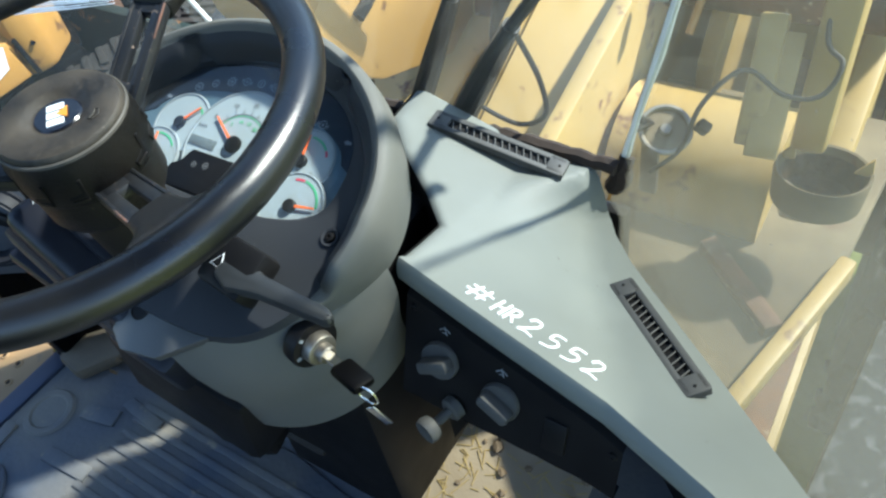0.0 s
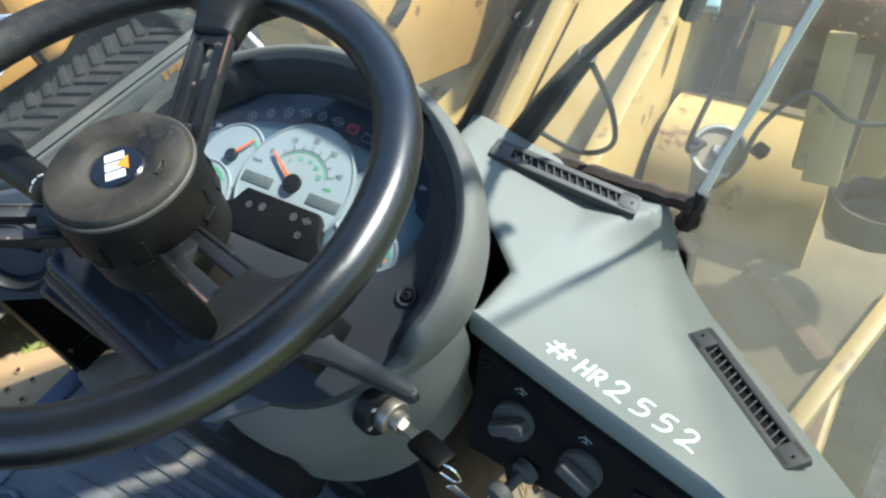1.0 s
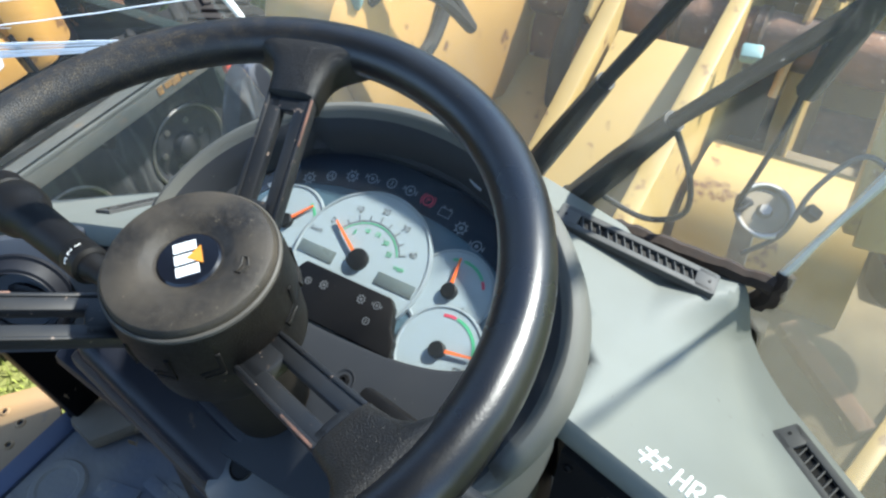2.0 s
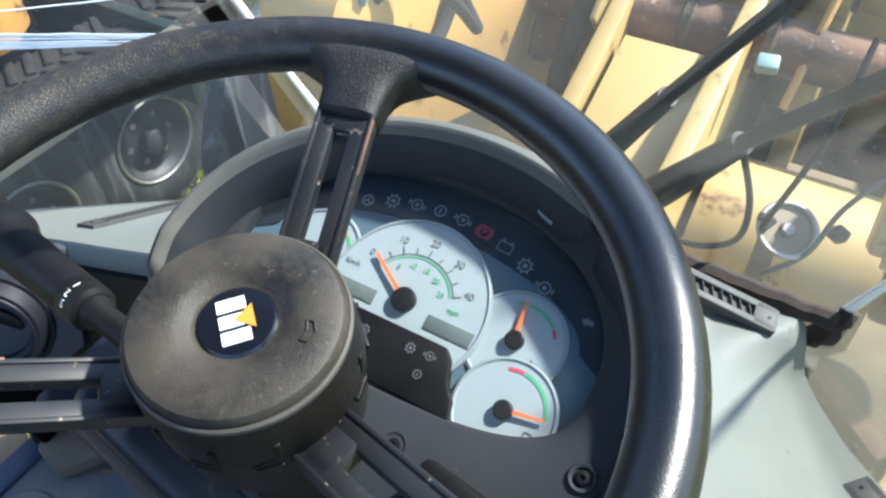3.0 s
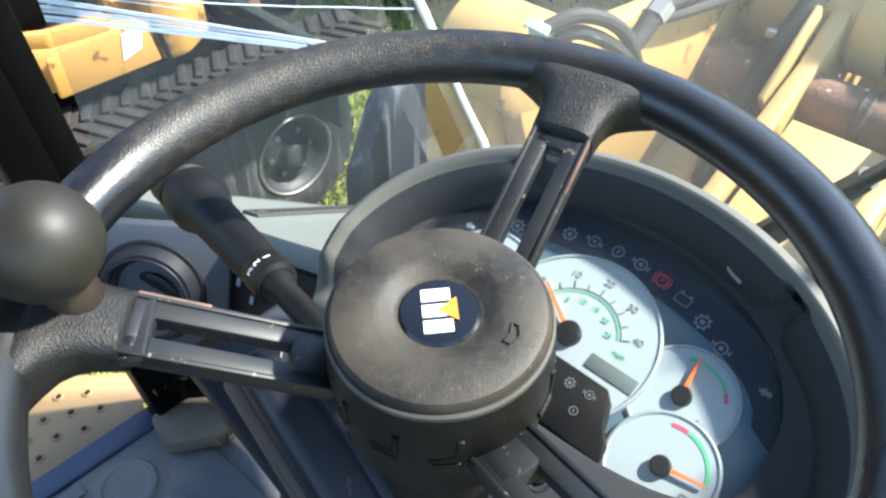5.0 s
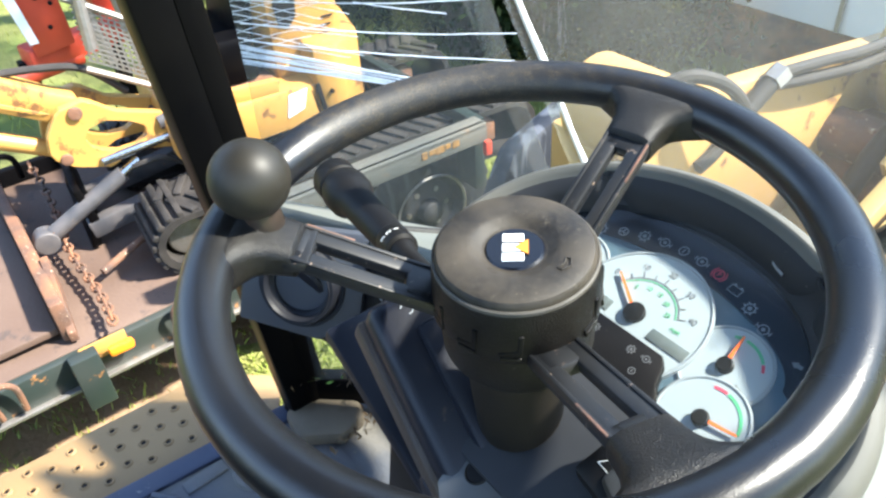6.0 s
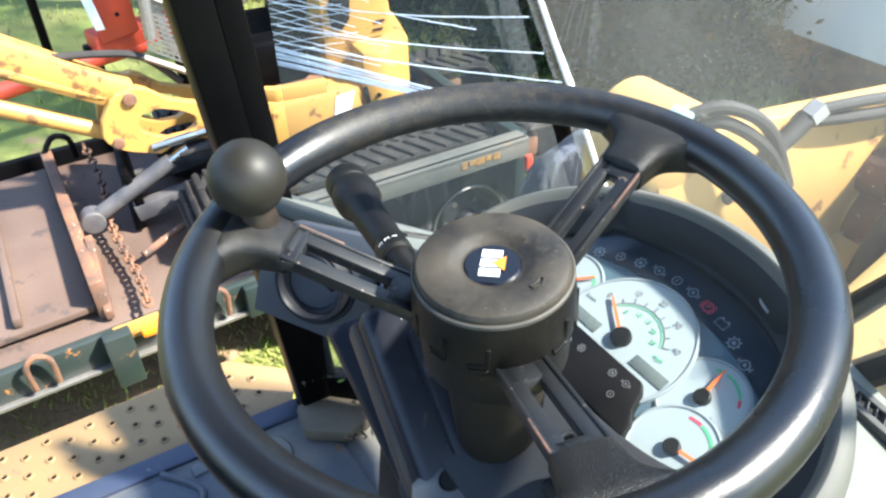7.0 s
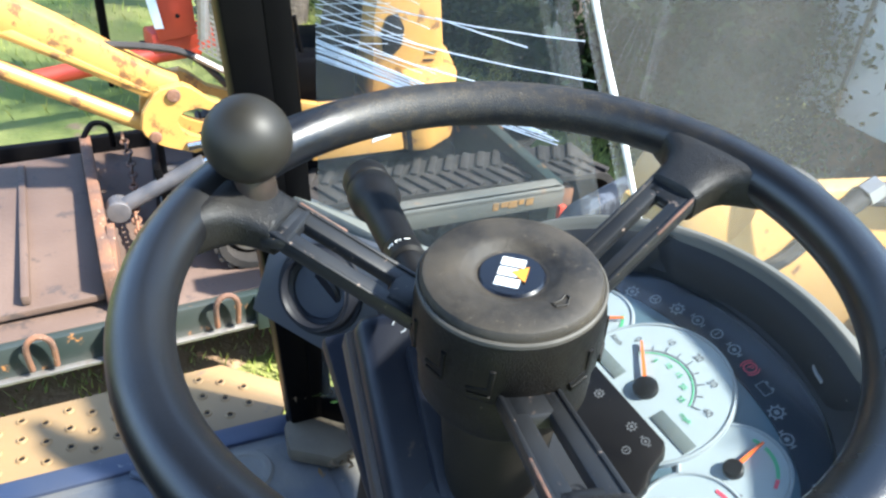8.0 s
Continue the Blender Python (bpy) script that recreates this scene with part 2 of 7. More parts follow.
ICONBAND = mat("dark blue icon band", (0.012, 0.018, 0.030), 0.45, second=(0.018, 0.024, 0.034), scale=18, spec=0.3)
RING = mat("silver grey dial rim", (0.27, 0.30, 0.31), 0.45, second=(0.22, 0.25, 0.26), scale=40)
NEEDLE = mat("orange needle", (0.95, 0.16, 0.03), 0.45, second=(0.9, 0.2, 0.05), scale=40)
INK = mat("grey ink", (0.14, 0.15, 0.16), 0.6, scale=50)
GREEN_INK = mat("green ink", (0.08, 0.42, 0.2), 0.6, scale=50)
RED_INK = mat("red ink", (0.62, 0.06, 0.10), 0.6, scale=50)
ICON = mat("pale grey print", (0.22, 0.24, 0.26), 0.6, scale=50)
DIM_ICON = mat("dim grey print", (0.10, 0.105, 0.11), 0.6, scale=50)
WHITE = mat("white paint marker", (0.82, 0.84, 0.84), 0.6, second=(0.7, 0.72, 0.72), scale=90)
AMBER = mat("amber print", (0.62, 0.24, 0.03), 0.5, scale=60)
CHROME = mat("worn chrome", (0.62, 0.61, 0.58), 0.22, 1.0, second=(0.5, 0.48, 0.43), scale=40)
DUSTY_STEP = mat("dusty tan step paint", (0.27, 0.165, 0.070), 0.7, second=(0.22, 0.14, 0.07), scale=6, mix=0.9, bump=0.3, bump_scale=150, spots=(0.18, 0.12, 0.07), spot_scale=22, spot_amount=0.35)
PANEL = mat("blue-grey duct panel plastic", (0.036, 0.042, 0.055), 0.55, second=(0.05, 0.054, 0.062), scale=12, bump=0.3, bump_scale=1000, bump_dist=0.0002)
LIT_EDGE = mat("brown edge, warm light in its colour", (0.026, 0.020, 0.019), 0.6, second=(0.07, 0.045, 0.03), scale=20, bump=0.3, bump_scale=300)
STEEL = mat("dull zinc steel", (0.32, 0.31, 0.29), 0.45, 0.85, second=(0.2, 0.17, 0.13), scale=30)
YELLOW = mat("faded yellow machine paint", (0.40, 0.275, 0.098), 0.5, second=(0.33, 0.228, 0.084), scale=4, mix=0.9, bump=0.15, bump_scale=120, spots=(0.15, 0.075, 0.035), spot_scale=10, spot_amount=0.5)
# Warmer copy of YELLOW: sunlight on the lift arm is put into the colour.
YELLOW_SUNLIT = mat("sunlit yellow machine paint", (0.44, 0.258, 0.078), 0.5, second=(0.37, 0.215, 0.070), scale=4, mix=0.9, bump=0.15, bump_scale=120, spots=(0.16, 0.08, 0.035), spot_scale=11, spot_amount=0.5)
YELLOW2 = mat("bright yellow machine paint", (0.47, 0.25, 0.062), 0.42, second=(0.40, 0.215, 0.058), scale=4, mix=0.8, bump=0.1, bump_scale=90, spots=(0.17, 0.085, 0.035), spot_scale=11, spot_amount=0.58)
RUST = mat("rusty steel", (0.19, 0.085, 0.042), 0.8, second=(0.06, 0.04, 0.032), scale=9, mix=1.0, bump=0.7, bump_scale=110, spots=(0.38, 0.30, 0.21), spot_scale=55, spot_amount=0.42, bump_dist=0.003)
RUBBER = mat("black rubber", (0.014, 0.0135, 0.013), 0.7, second=(0.045, 0.04, 0.035), scale=8, mix=0.7, bump=0.4, bump_scale=120, bump_dist=0.0025, spec=0.3)
MATTING = mat("blue-grey rubber mat", (0.058, 0.070, 0.092), 0.65, second=(0.14, 0.13, 0.11), scale=7, mix=1.0, bump=0.7, bump_scale=120, spots=(0.18, 0.155, 0.12), spot_scale=20, spot_amount=0.4, bump_dist=0.0016)
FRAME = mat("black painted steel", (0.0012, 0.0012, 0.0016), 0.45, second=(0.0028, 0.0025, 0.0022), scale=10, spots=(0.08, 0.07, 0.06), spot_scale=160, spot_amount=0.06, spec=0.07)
SEAL = mat("dark rotted sealant", (0.018, 0.012, 0.009), 0.9, second=(0.05, 0.03, 0.02), scale=60, bump=0.9, bump_scale=180)
CAULK = mat("white silicone bead", (0.76, 0.78, 0.77), 0.45, second=(0.66, 0.67, 0.64), scale=40, bump=0.5, bump_scale=140)
GLASS = glass_mat("cab glass", (0.93, 0.95, 0.94), (0.42, 0.42, 0.39), 0.02, 6.0, 0.115, 0.4, 0.35)
GLASS_DIRTY = glass_mat("dusty cab glass", (0.86, 0.87, 0.83), (0.25, 0.24, 0.20), 0.06, 7.0, 0.22, 0.5, 0.6, (1.90, 0.28, 0.85, 0.16))
GLASS_CRACKED = glass_mat("hazy cracked cab glass", (0.88, 0.90, 0.90), (0.36, 0.39, 0.39), 0.02, 5.0, 0.11, 0.5, 0.4)
CLUSTER_GLASS = glass_mat("instrument lens", (0.93, 0.95, 0.96), (0.40, 0.45, 0.48), 0.04, 12.0, 0.035)
SCRATCH = mat("glass crack", (0.78, 0.86, 0.98), 0.15, second=(0.85, 0.9, 0.98), scale=30)
DECK = mat("worn rusty steel deck", (0.074, 0.047, 0.034), 0.65, second=(0.105, 0.070, 0.052), scale=2.6, mix=0.95, bump=0.5, bump_scale=60, bump_dist=0.003, spots=(0.050, 0.036, 0.030), spot_scale=9, spot_amount=0.55)
GREEN = mat("dark green trailer paint", (0.012, 0.022, 0.020), 0.5, second=(0.03, 0.035, 0.031), scale=4, mix=0.8, spots=(0.30, 0.13, 0.035), spot_scale=12, spot_amount=0.42)
BEAM = mat("grey-green weathered steel", (0.056, 0.063, 0.058), 0.7, second=(0.115, 0.108, 0.088), scale=3, mix=0.95, bump=0.4, bump_scale=60, spots=(0.17, 0.115, 0.07), spot_scale=9, spot_amount=0.4)
RED = mat("red machine paint", (0.52, 0.055, 0.025), 0.5, second=(0.4, 0.05, 0.03), scale=5)
ORANGE_LENS = mat("orange lamp lens", (0.9, 0.26, 0.02), 0.25, second=(0.8, 0.2, 0.02), scale=30)
PALE = mat("white painted sheet", (0.80, 0.83, 0.86), 0.5, second=(0.70, 0.73, 0.77), scale=2)
TEAL = mat("pale green plastic cap", (0.15, 0.255, 0.245), 0.55, second=(0.12, 0.21, 0.20), scale=30, spots=(0.10, 0.09, 0.07), spot_scale=40, spot_amount=0.3)
BARK = mat("dark bark", (0.06, 0.05, 0.042), 0.9, second=(0.1, 0.085, 0.07), scale=8, mix=1.0, bump=0.9, bump_scale=30, bump_dist=0.02)
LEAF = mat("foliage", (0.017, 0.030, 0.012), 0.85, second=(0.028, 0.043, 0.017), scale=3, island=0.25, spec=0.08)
GRASS = mat("grass blades", (0.155, 0.225, 0.030), 0.65, second=(0.25, 0.245, 0.065), scale=1.2, mix=0.9, island=0.45)
GROUND = mat("worn grass ground", (0.115, 0.160, 0.030), 0.95, second=(0.19, 0.19, 0.060), scale=0.9, mix=1.0, bump=0.8, bump_scale=30, spots=(0.18, 0.135, 0.075), spot_scale=2.2, spot_amount=0.42, bump_dist=0.02)


# ---- mesh helpers ----
def link(name, bm, material, smooth=True):
    me = bpy.data.meshes.new(name)
    bmesh.ops.recalc_face_normals(bm, faces=bm.faces)
    for f in bm.faces:
        f.smooth = smooth
    bm.to_mesh(me)
    bm.free()
    me.materials.append(material)
    if smooth:
        me.set_sharp_from_angle(angle=radians(35))
    return new(name, me)


def part(name, bm, material, parent, label="", smooth=True):
    """Links a bmesh, given in the world's own axes, as one mesh under a thing or part."""
    ob = link(name, bm, material, smooth)
    if parent is not None:
        ob.parent = parent
        ob.matrix_parent_inverse = world_of(parent).inverted()
    if label:
        ob["label"] = label
    return ob


def world_of(ob):
    m = ob.matrix_basis.copy()
    if ob.parent is not None:
        m = world_of(ob.parent) @ ob.matrix_parent_inverse @ m
    return m


def thing(name, at, label, category, group="", kind=""):
    e = new(name)
    e.empty_display_size = 0.05
    e.matrix_basis = at if isinstance(at, Matrix) else Matrix.Translation(at)
    return tagged(e, label, category, group, kind)


def axes(origin, z, x=(1, 0, 0)):
    """A pose with its z along a given way and its x as near as can be to another."""
    z = Vector(z).normalized()
    x = Vector(x)
    if abs(x.normalized().dot(z)) > 0.999:
        x = Vector((0, 1, 0))
    x = (x - z * x.dot(z)).normalized()
    y = z.cross(x)
    return Matrix.Translation(origin) @ Matrix((x, y, z)).transposed().to_4x4()


I4 = Matrix.Identity(4)


def box(m, sx, sy, sz, bevel=0.0, bm=None, seg=2):
    """A box centred on the pose m."""
    own = bmesh.new()
    bmesh.ops.create_cube(own, size=1, matrix=Matrix.Diagonal((sx, sy, sz, 1)))
    if bevel > 0:
        bmesh.ops.bevel(own, geom=own.edges[:] + own.verts[:], offset=bevel, segments=seg, affect="EDGES", profile=0.5)
    own.transform(m)
    return joined(bm, own)


def joined(bm, own):
    if bm is None:
        return own
    me = bpy.data.meshes.new("tmp")
    own.to_mesh(me)
    own.free()
    bm.from_mesh(me)
    bpy.data.meshes.remove(me)
    return bm


def cyl(m, r, h, seg=32, r2=None, bevel=0.0, bm=None):
    """A cylinder or cone on the pose m, standing on its origin along z."""
    own = bmesh.new()
    bmesh.ops.create_cone(own, cap_ends=True, segments=seg, radius1=r, radius2=r if r2 is None else r2, depth=h, matrix=Matrix.Translation((0, 0, h / 2)))
    if bevel > 0:
        rim = [e for e in own.edges if len(e.link_faces) == 2 and any(len(f.verts) > 4 for f in e.link_faces)]
        bmesh.ops.bevel(own, geom=rim, offset=bevel, segments=3, affect="EDGES", profile=0.5)
    own.transform(m)
    return joined(bm, own)


def lathe(m, profile, seg=48, bm=None):
    """Turns a profile of (radius, height) about the z axis of m."""
    own = bmesh.new()
    rings = []
    for r, z in profile:
        if r < 1e-6:
            rings.append([own.verts.new((0, 0, z))])
        else:
            rings.append([own.verts.new((r * math.cos(2 * math.pi * i / seg), r * math.sin(2 * math.pi * i / seg), z)) for i in range(seg)])
    for a, b in zip(rings, rings[1:]):
        for i in range(seg):
            j = (i + 1) % seg
            if len(a) == 1 and len(b) > 1:
                own.faces.new((a[0], b[i], b[j]))
            elif len(b) == 1 and len(a) > 1:
                own.faces.new((a[i], b[0], a[j]))
            elif len(a) > 1:
                own.faces.new((a[i], b[i], b[j], a[j]))
    own.transform(m)
    return joined(bm, own)


def prism(m, outline, h0, h1, bevel=0.0, bm=None):
    """An outline of (x, y) on the pose m, drawn out from h0 to h1 along z."""
    own = bmesh.new()
    low = [own.verts.new((x, y, h0)) for x, y in outline]
    f = own.faces.new(low)
    res = bmesh.ops.extrude_face_region(own, geom=[f])
    up = [v for v in res["geom"] if isinstance(v, bmesh.types.BMVert)]
    bmesh.ops.translate(own, verts=up, vec=(0, 0, h1 - h0))
    bmesh.ops.recalc_face_normals(own, faces=own.faces)
    if bevel > 0:
        bmesh.ops.bevel(own, geom=own.edges[:], offset=bevel, segments=2, affect="EDGES", profile=0.5)
    own.transform(m)
    return joined(bm, own)


def tube(points, radius, seg=10, closed=False, bm=None, radii=None, smooth_steps=0):
    """A round tube along a line of points, or a smooth curve through them."""
    pts = [Vector(p) for p in points]
    if smooth_steps:
        fine = []
        n = len(pts)
        for i in range(n - 1):
            p0, p1, p2, p3 = pts[max(i - 1, 0)], pts[i], pts[i + 1], pts[min(i + 2, n - 1)]
            for k in range(smooth_steps):
                s = k / smooth_steps
                fine.append(0.5 * ((2 * p1) + (p2 - p0) * s + (2 * p0 - 5 * p1 + 4 * p2 - p3) * s * s + (3 * p1 - p0 - 3 * p2 + p3) * s ** 3))
        pts = fine + [pts[-1]]
    own = bmesh.new()
    rings = []
    n = len(pts)
    side = None
    for i, p in enumerate(pts):
        a, b = pts[(i - 1) % n if closed else max(i - 1, 0)], pts[(i + 1) % n if closed else min(i + 1, n - 1)]
        way = (b - a).normalized()
        if side is None:
            side = way.orthogonal().normalized()
        side = (side - way * side.dot(way)).normalized()
        up = way.cross(side)
        r = radii[i] if radii and not smooth_steps else radius
        rings.append([own.verts.new(p + r * (math.cos(2 * math.pi * k / seg) * side + math.sin(2 * math.pi * k / seg) * up)) for k in range(seg)])
    for i in range(n if closed else n - 1):
        a, b = rings[i], rings[(i + 1) % n]
        for k in range(seg):
            own.faces.new((a[k], a[(k + 1) % seg], b[(k + 1) % seg], b[k]))
    if not closed:
        own.faces.new(rings[0][::-1])
        own.faces.new(rings[-1])
    return joined(bm, own)


def sweep(rings, closed=False, caps=False, bm=None):
    """A skin over rows of points; each row is one cross-section."""
    own = bmesh.new()
    rows = [[own.verts.new(p) for p in ring] for ring in rings]
    n = len(rows)
    for i in range(n if closed else n - 1):
        a, b = rows[i], rows[(i + 1) % n]
        for k in range(len(a) - 1):
            own.faces.new((a[k], a[k + 1], b[k + 1], b[k]))
    if caps:
        own.faces.new(rows[0])
        own.faces.new(rows[-1][::-1])
    return joined(bm, own)


def arc(cx, cy, r, a0, a1, n=24):
    return [(cx + r * math.cos(radians(a0 + (a1 - a0) * i / n)), cy + r * math.sin(radians(a0 + (a1 - a0) * i / n))) for i in range(n + 1)]


def band(m, cx, cy, r0, r1, a0, a1, h0, h1, n=24):
    return prism(m, arc(cx, cy, r1, a0, a1, n) + arc(cx, cy, r0, a1, a0, n), h0, h1)


def lettering(name, text, m, size, material, parent, shear=0.0):
    cu = bpy.data.curves.new(name, "FONT")
    cu.body, cu.size, cu.align_x, cu.align_y, cu.extrude, cu.shear = text, size, "CENTER", "CENTER", 0.00015, shear
    tmp = bpy.data.objects.new("tmp", cu)
    me = bpy.data.meshes.new_from_object(tmp)
    bpy.data.objects.remove(tmp)
    bpy.data.curves.remove(cu)
    me.transform(m)
    me.materials.clear()
    me.materials.append(material)
    me.name = name
    ob = new(name, me)
    ob.parent = parent
    ob.matrix_parent_inverse = world_of(parent).inverted()
    return ob


# ---- ground and distance ----
def ground_sheet():
    bm = bmesh.new()
    rows = []
    xs = [-300, -120, -60, -30, -20] + [-14 + 0.4 * i for i in range(60)] + [14, 30, 80, 300]
    ys = [-300, -100, -40, -15] + [-8 + 0.4 * i for i in range(60)] + [20, 30, 60, 120, 300]
    for x in xs:
        rows.append([(x, y, 0.05 * noise.noise((x * 0.7, y * 0.7, 0)) if abs(x) < 16 and abs(y) < 17 else 0.0) for y in ys])
    return tagged(link("ground", sweep(rows, bm=bm), GROUND), "patchy green grass ground with bare brown earth", "ground", kind="structure")


ground_sheet()


def bare_edge(y):
    """Where the trodden earth beside the trailer gives way to grass."""
    return -2.25 + 0.22 * noise.noise((0.0, y * 1.3, 2.0)) + 0.08 * noise.noise((3.0, y * 5.0, 2.0))


EARTH = mat("trodden brown earth", (0.21, 0.135, 0.080), 0.95, second=(0.29, 0.20, 0.115), scale=2.2, mix=1.0, bump=0.9, bump_scale=26, spots=(0.12, 0.10, 0.04), spot_scale=7, spot_amount=0.4, bump_dist=0.015)
rows = []
for j in range(61):
    y = -3.0 + 4.3 * j / 60
    rows.append([(x, y, 0.05 * noise.noise((x * 0.7, y * 0.7, 0)) + 0.010 - 0.03 * (i == 0)) for i, x in ((i, bare_edge(y) - 0.15 * i) for i in range(9))])
tagged(link("bare_earth", sweep(rows), EARTH), "trodden brown earth beside the trailer", "ground", kind="structure")


def grass_field(name, count, x0, x1, y0, y1, seed, tall):
    rng = random.Random(seed)
    verts, faces = [], []
    for _ in range(count):
        x, y = rng.uniform(x0, x1), rng.uniform(y0, y1)
        if noise.noise((x * 0.9, y * 0.9, 4.0)) < -0.12:
            continue
        if x < bare_edge(y) and y < 1.3 and rng.random() < 0.82:
            continue
        a, h, w = rng.uniform(0, 6.28), tall * rng.uniform(0.4, 1.2), rng.uniform(0.004, 0.009)
        dx, dy, lean = math.cos(a), math.sin(a), rng.uniform(0.1, 0.7) * h
        k = len(verts)
        verts += [(x - w * dy, y + w * dx, 0), (x + w * dy, y - w * dx, 0), (x + lean * 0.4 * dx, y + lean * 0.4 * dy, 0.6 * h), (x + lean * dx, y + lean * dy, h)]
        faces += [(k, k + 1, k + 2), (k + 2, k + 1, k + 3)]
    me = bpy.data.meshes.new(name)
    me.from_pydata(verts, [], faces)
    me.materials.append(GRASS)
    return tagged(new(name, me), "short green grass and weeds", "grass", kind="stuff")


grass_field("grass", 26000, -3.0, -0.9, -1.6, 2.6, 3, 0.07)
grass_field("grass", 26000, -9.0, -2.2, -3.0, 9.0, 5, 0.10)

# ---- cab shell ----
tagged(link("floor", prism(I4, [(-0.665, -0.75), (0.66, -0.75), (0.66, 0.12), (0.30, 0.42), (-0.32, 0.42), (-0.665, 0.08)], 1.38, 1.45), MATTING), "cab floor under a dusty blue-grey rubber mat", "floor", kind="structure")
tagged(link("cab_base", box(pose(-0.02, -0.22, 0.685), 1.10, 1.14, 1.38, 0.02), YELLOW), "plain yellow steel base under the cab", "base", kind="structure")
tagged(link("frame_joint", box(pose(-0.02, 0.47, 0.80), 0.36, 0.26, 0.36, 0.02), RUST), "rusty steel joint between cab base and front frame", "joint", kind="structure")
tagged(link("ceiling", prism(I4, [(-0.72, -0.85), (0.70, -0.85), (0.70, 0.1), (0.5, 0.24), (-0.56, 0.24), (-0.72, 0.1)], 2.92, 3.0), BLACK), "dark cab roof lining", "ceiling", kind="structure")
tagged(link("wall_rear", box(pose(0, -0.83, 1.75), 1.36, 0.05, 0.72, 0.01), BLACK), "dark lower rear cab wall", "wall", kind="structure")


def pane(name, quad, material, label, thick=0.005):
    """A sheet of glass with thickness, from its four corners."""
    p = [Vector(q) for q in quad]
    nrm = (p[1] - p[0]).cross(p[3] - p[0]).normalized() * thick
    bm = bmesh.new()
    a = [bm.verts.new(q) for q in p]
    b = [bm.verts.new(q + nrm) for q in p]
    bm.faces.new(a)
    bm.faces.new(b[::-1])
    for i in range(4):
        j = (i + 1) % 4
        bm.faces.new((a[i], b[i], b[j], a[j]))
    ob = tagged(link(name, bm, material, False), label, "window", kind="structure")
    return ob


def seam(side, z):
    """The corner between the front pane and a side pane, at a height."""
    if side > 0:
        return Vector((0.263 + 0.26 * (z - 1.9), 0.418 - 0.22 * (z - 1.9), z))
    return Vector((-0.306 - 0.40 * max(z - 1.9, 0.0), 0.418 - 0.22 * (z - 1.9), z))


GAP = Vector((0.004, 0, 0))
pane("window_1", (seam(-1, 1.80) + GAP, seam(1, 1.80) - GAP, seam(1, 2.91) - GAP, seam(-1, 2.91) + GAP), GLASS, "front windscreen pane of clear dusty glass")
pane("window_2", (seam(1, 1.62) + GAP, (0.66, 0.05, 1.62), (0.66, 0.05, 2.91), seam(1, 2.91) + GAP), GLASS_DIRTY, "angled corner pane clouded with dried mud")
pane("window_3", ((-0.612, 0.085, 1.50), seam(-1, 1.50) - GAP, seam(-1, 2.5) - GAP, (-0.612, 0.085, 2.91)), GLASS_CRACKED, "angled corner pane with long cracks")
for side in (1, -1):
    pts = [seam(side, 1.88 + 0.05 * i) + Vector((0.0006 * math.sin(i * 2.1), 0.0006 * math.cos(i * 1.7), 0)) for i in range(21)]
    tagged(link("seam_bead", tube(pts, 0.0065, 8, radii=[0.0042 + 0.0009 * math.sin(i * 1.9) for i in range(len(pts))]), CAULK), "white silicone bead sealing two glass panes", "sealant", kind="structure")
rng = random.Random(7)
bead = [Vector((seam(-1, 1.9).x + (seam(1, 1.9).x - seam(-1, 1.9).x) * i / 60, 0.4065 - 0.004 * max(i - 40, 0) / 20 + rng.uniform(-0.001, 0.001), 1.906 + rng.uniform(-0.0015, 0.0015))) for i in range(61)]
tagged(link("windscreen_seal", tube(bead, 0.009, 8, radii=[rng.uniform(0.0085, 0.0118) for _ in bead]), SEAL), "crumbling dark sealant along the windscreen foot", "sealant", kind="structure")
cr = [seam(1, 1.915 - 0.008 * i) + Vector((0.002 + rng.uniform(-0.003, 0.003), -0.006 * (i > 0), 0)) for i in range(8)]
tagged(link("corner_seal", tube(cr, 0.011, 8, radii=[rng.uniform(0.008, 0.0145) for _ in cr]), SEAL), "crumbling dark sealant in the windscreen corner", "sealant", kind="structure")

# front left door pillar
pillar = thing("cab_pillar", (-0.66, -0.02, 1.45), "glossy black painted steel cab pillar", "pillar", kind="structure")
part("post", box(pose(-0.638, -0.003, 2.17, 5, 0, 0), 0.056, 0.054, 1.50, 0.006), FRAME, pillar)
part("door_frame_strip", box(pose(-0.626, 0.037, 2.17, 4, 0, 0), 0.035, 0.034, 1.50, 0.004), FRAME, pillar)
part("pillar_foot", prism(axes((-0.655, 0.066, 1.43), (1, 0, 0), (0, 1, 0)), [(-0.045, 0), (0.045, 0), (0.038, 0.02), (0.02, 0.05), (-0.03, 0.05)], 0, 0.045, 0.004), FRAME, pillar)
part("door_seal", box(pose(-0.670, -0.010, 2.18, 5, 0, 0), 0.008, 0.020, 1.46, 0.002), mat("olive yellow seal", (0.16, 0.14, 0.035), 0.7, second=(0.10, 0.085, 0.03), scale=12), pillar, "thin olive yellow door seal")
tagged(link("cab_pillar_right", box(pose(0.68, 0.0, 2.2), 0.05, 0.08, 1.5, 0.006), FRAME), "black painted steel cab pillar", "pillar", kind="structure")
for k, (px, py) in enumerate(((-0.69, -0.82), (0.68, -0.82))):
    tagged(link("cab_pillar_rear", box(pose(px, py, 2.2), 0.06, 0.06, 1.5, 0.006), FRAME), "black painted steel cab pillar", "pillar", kind="structure")
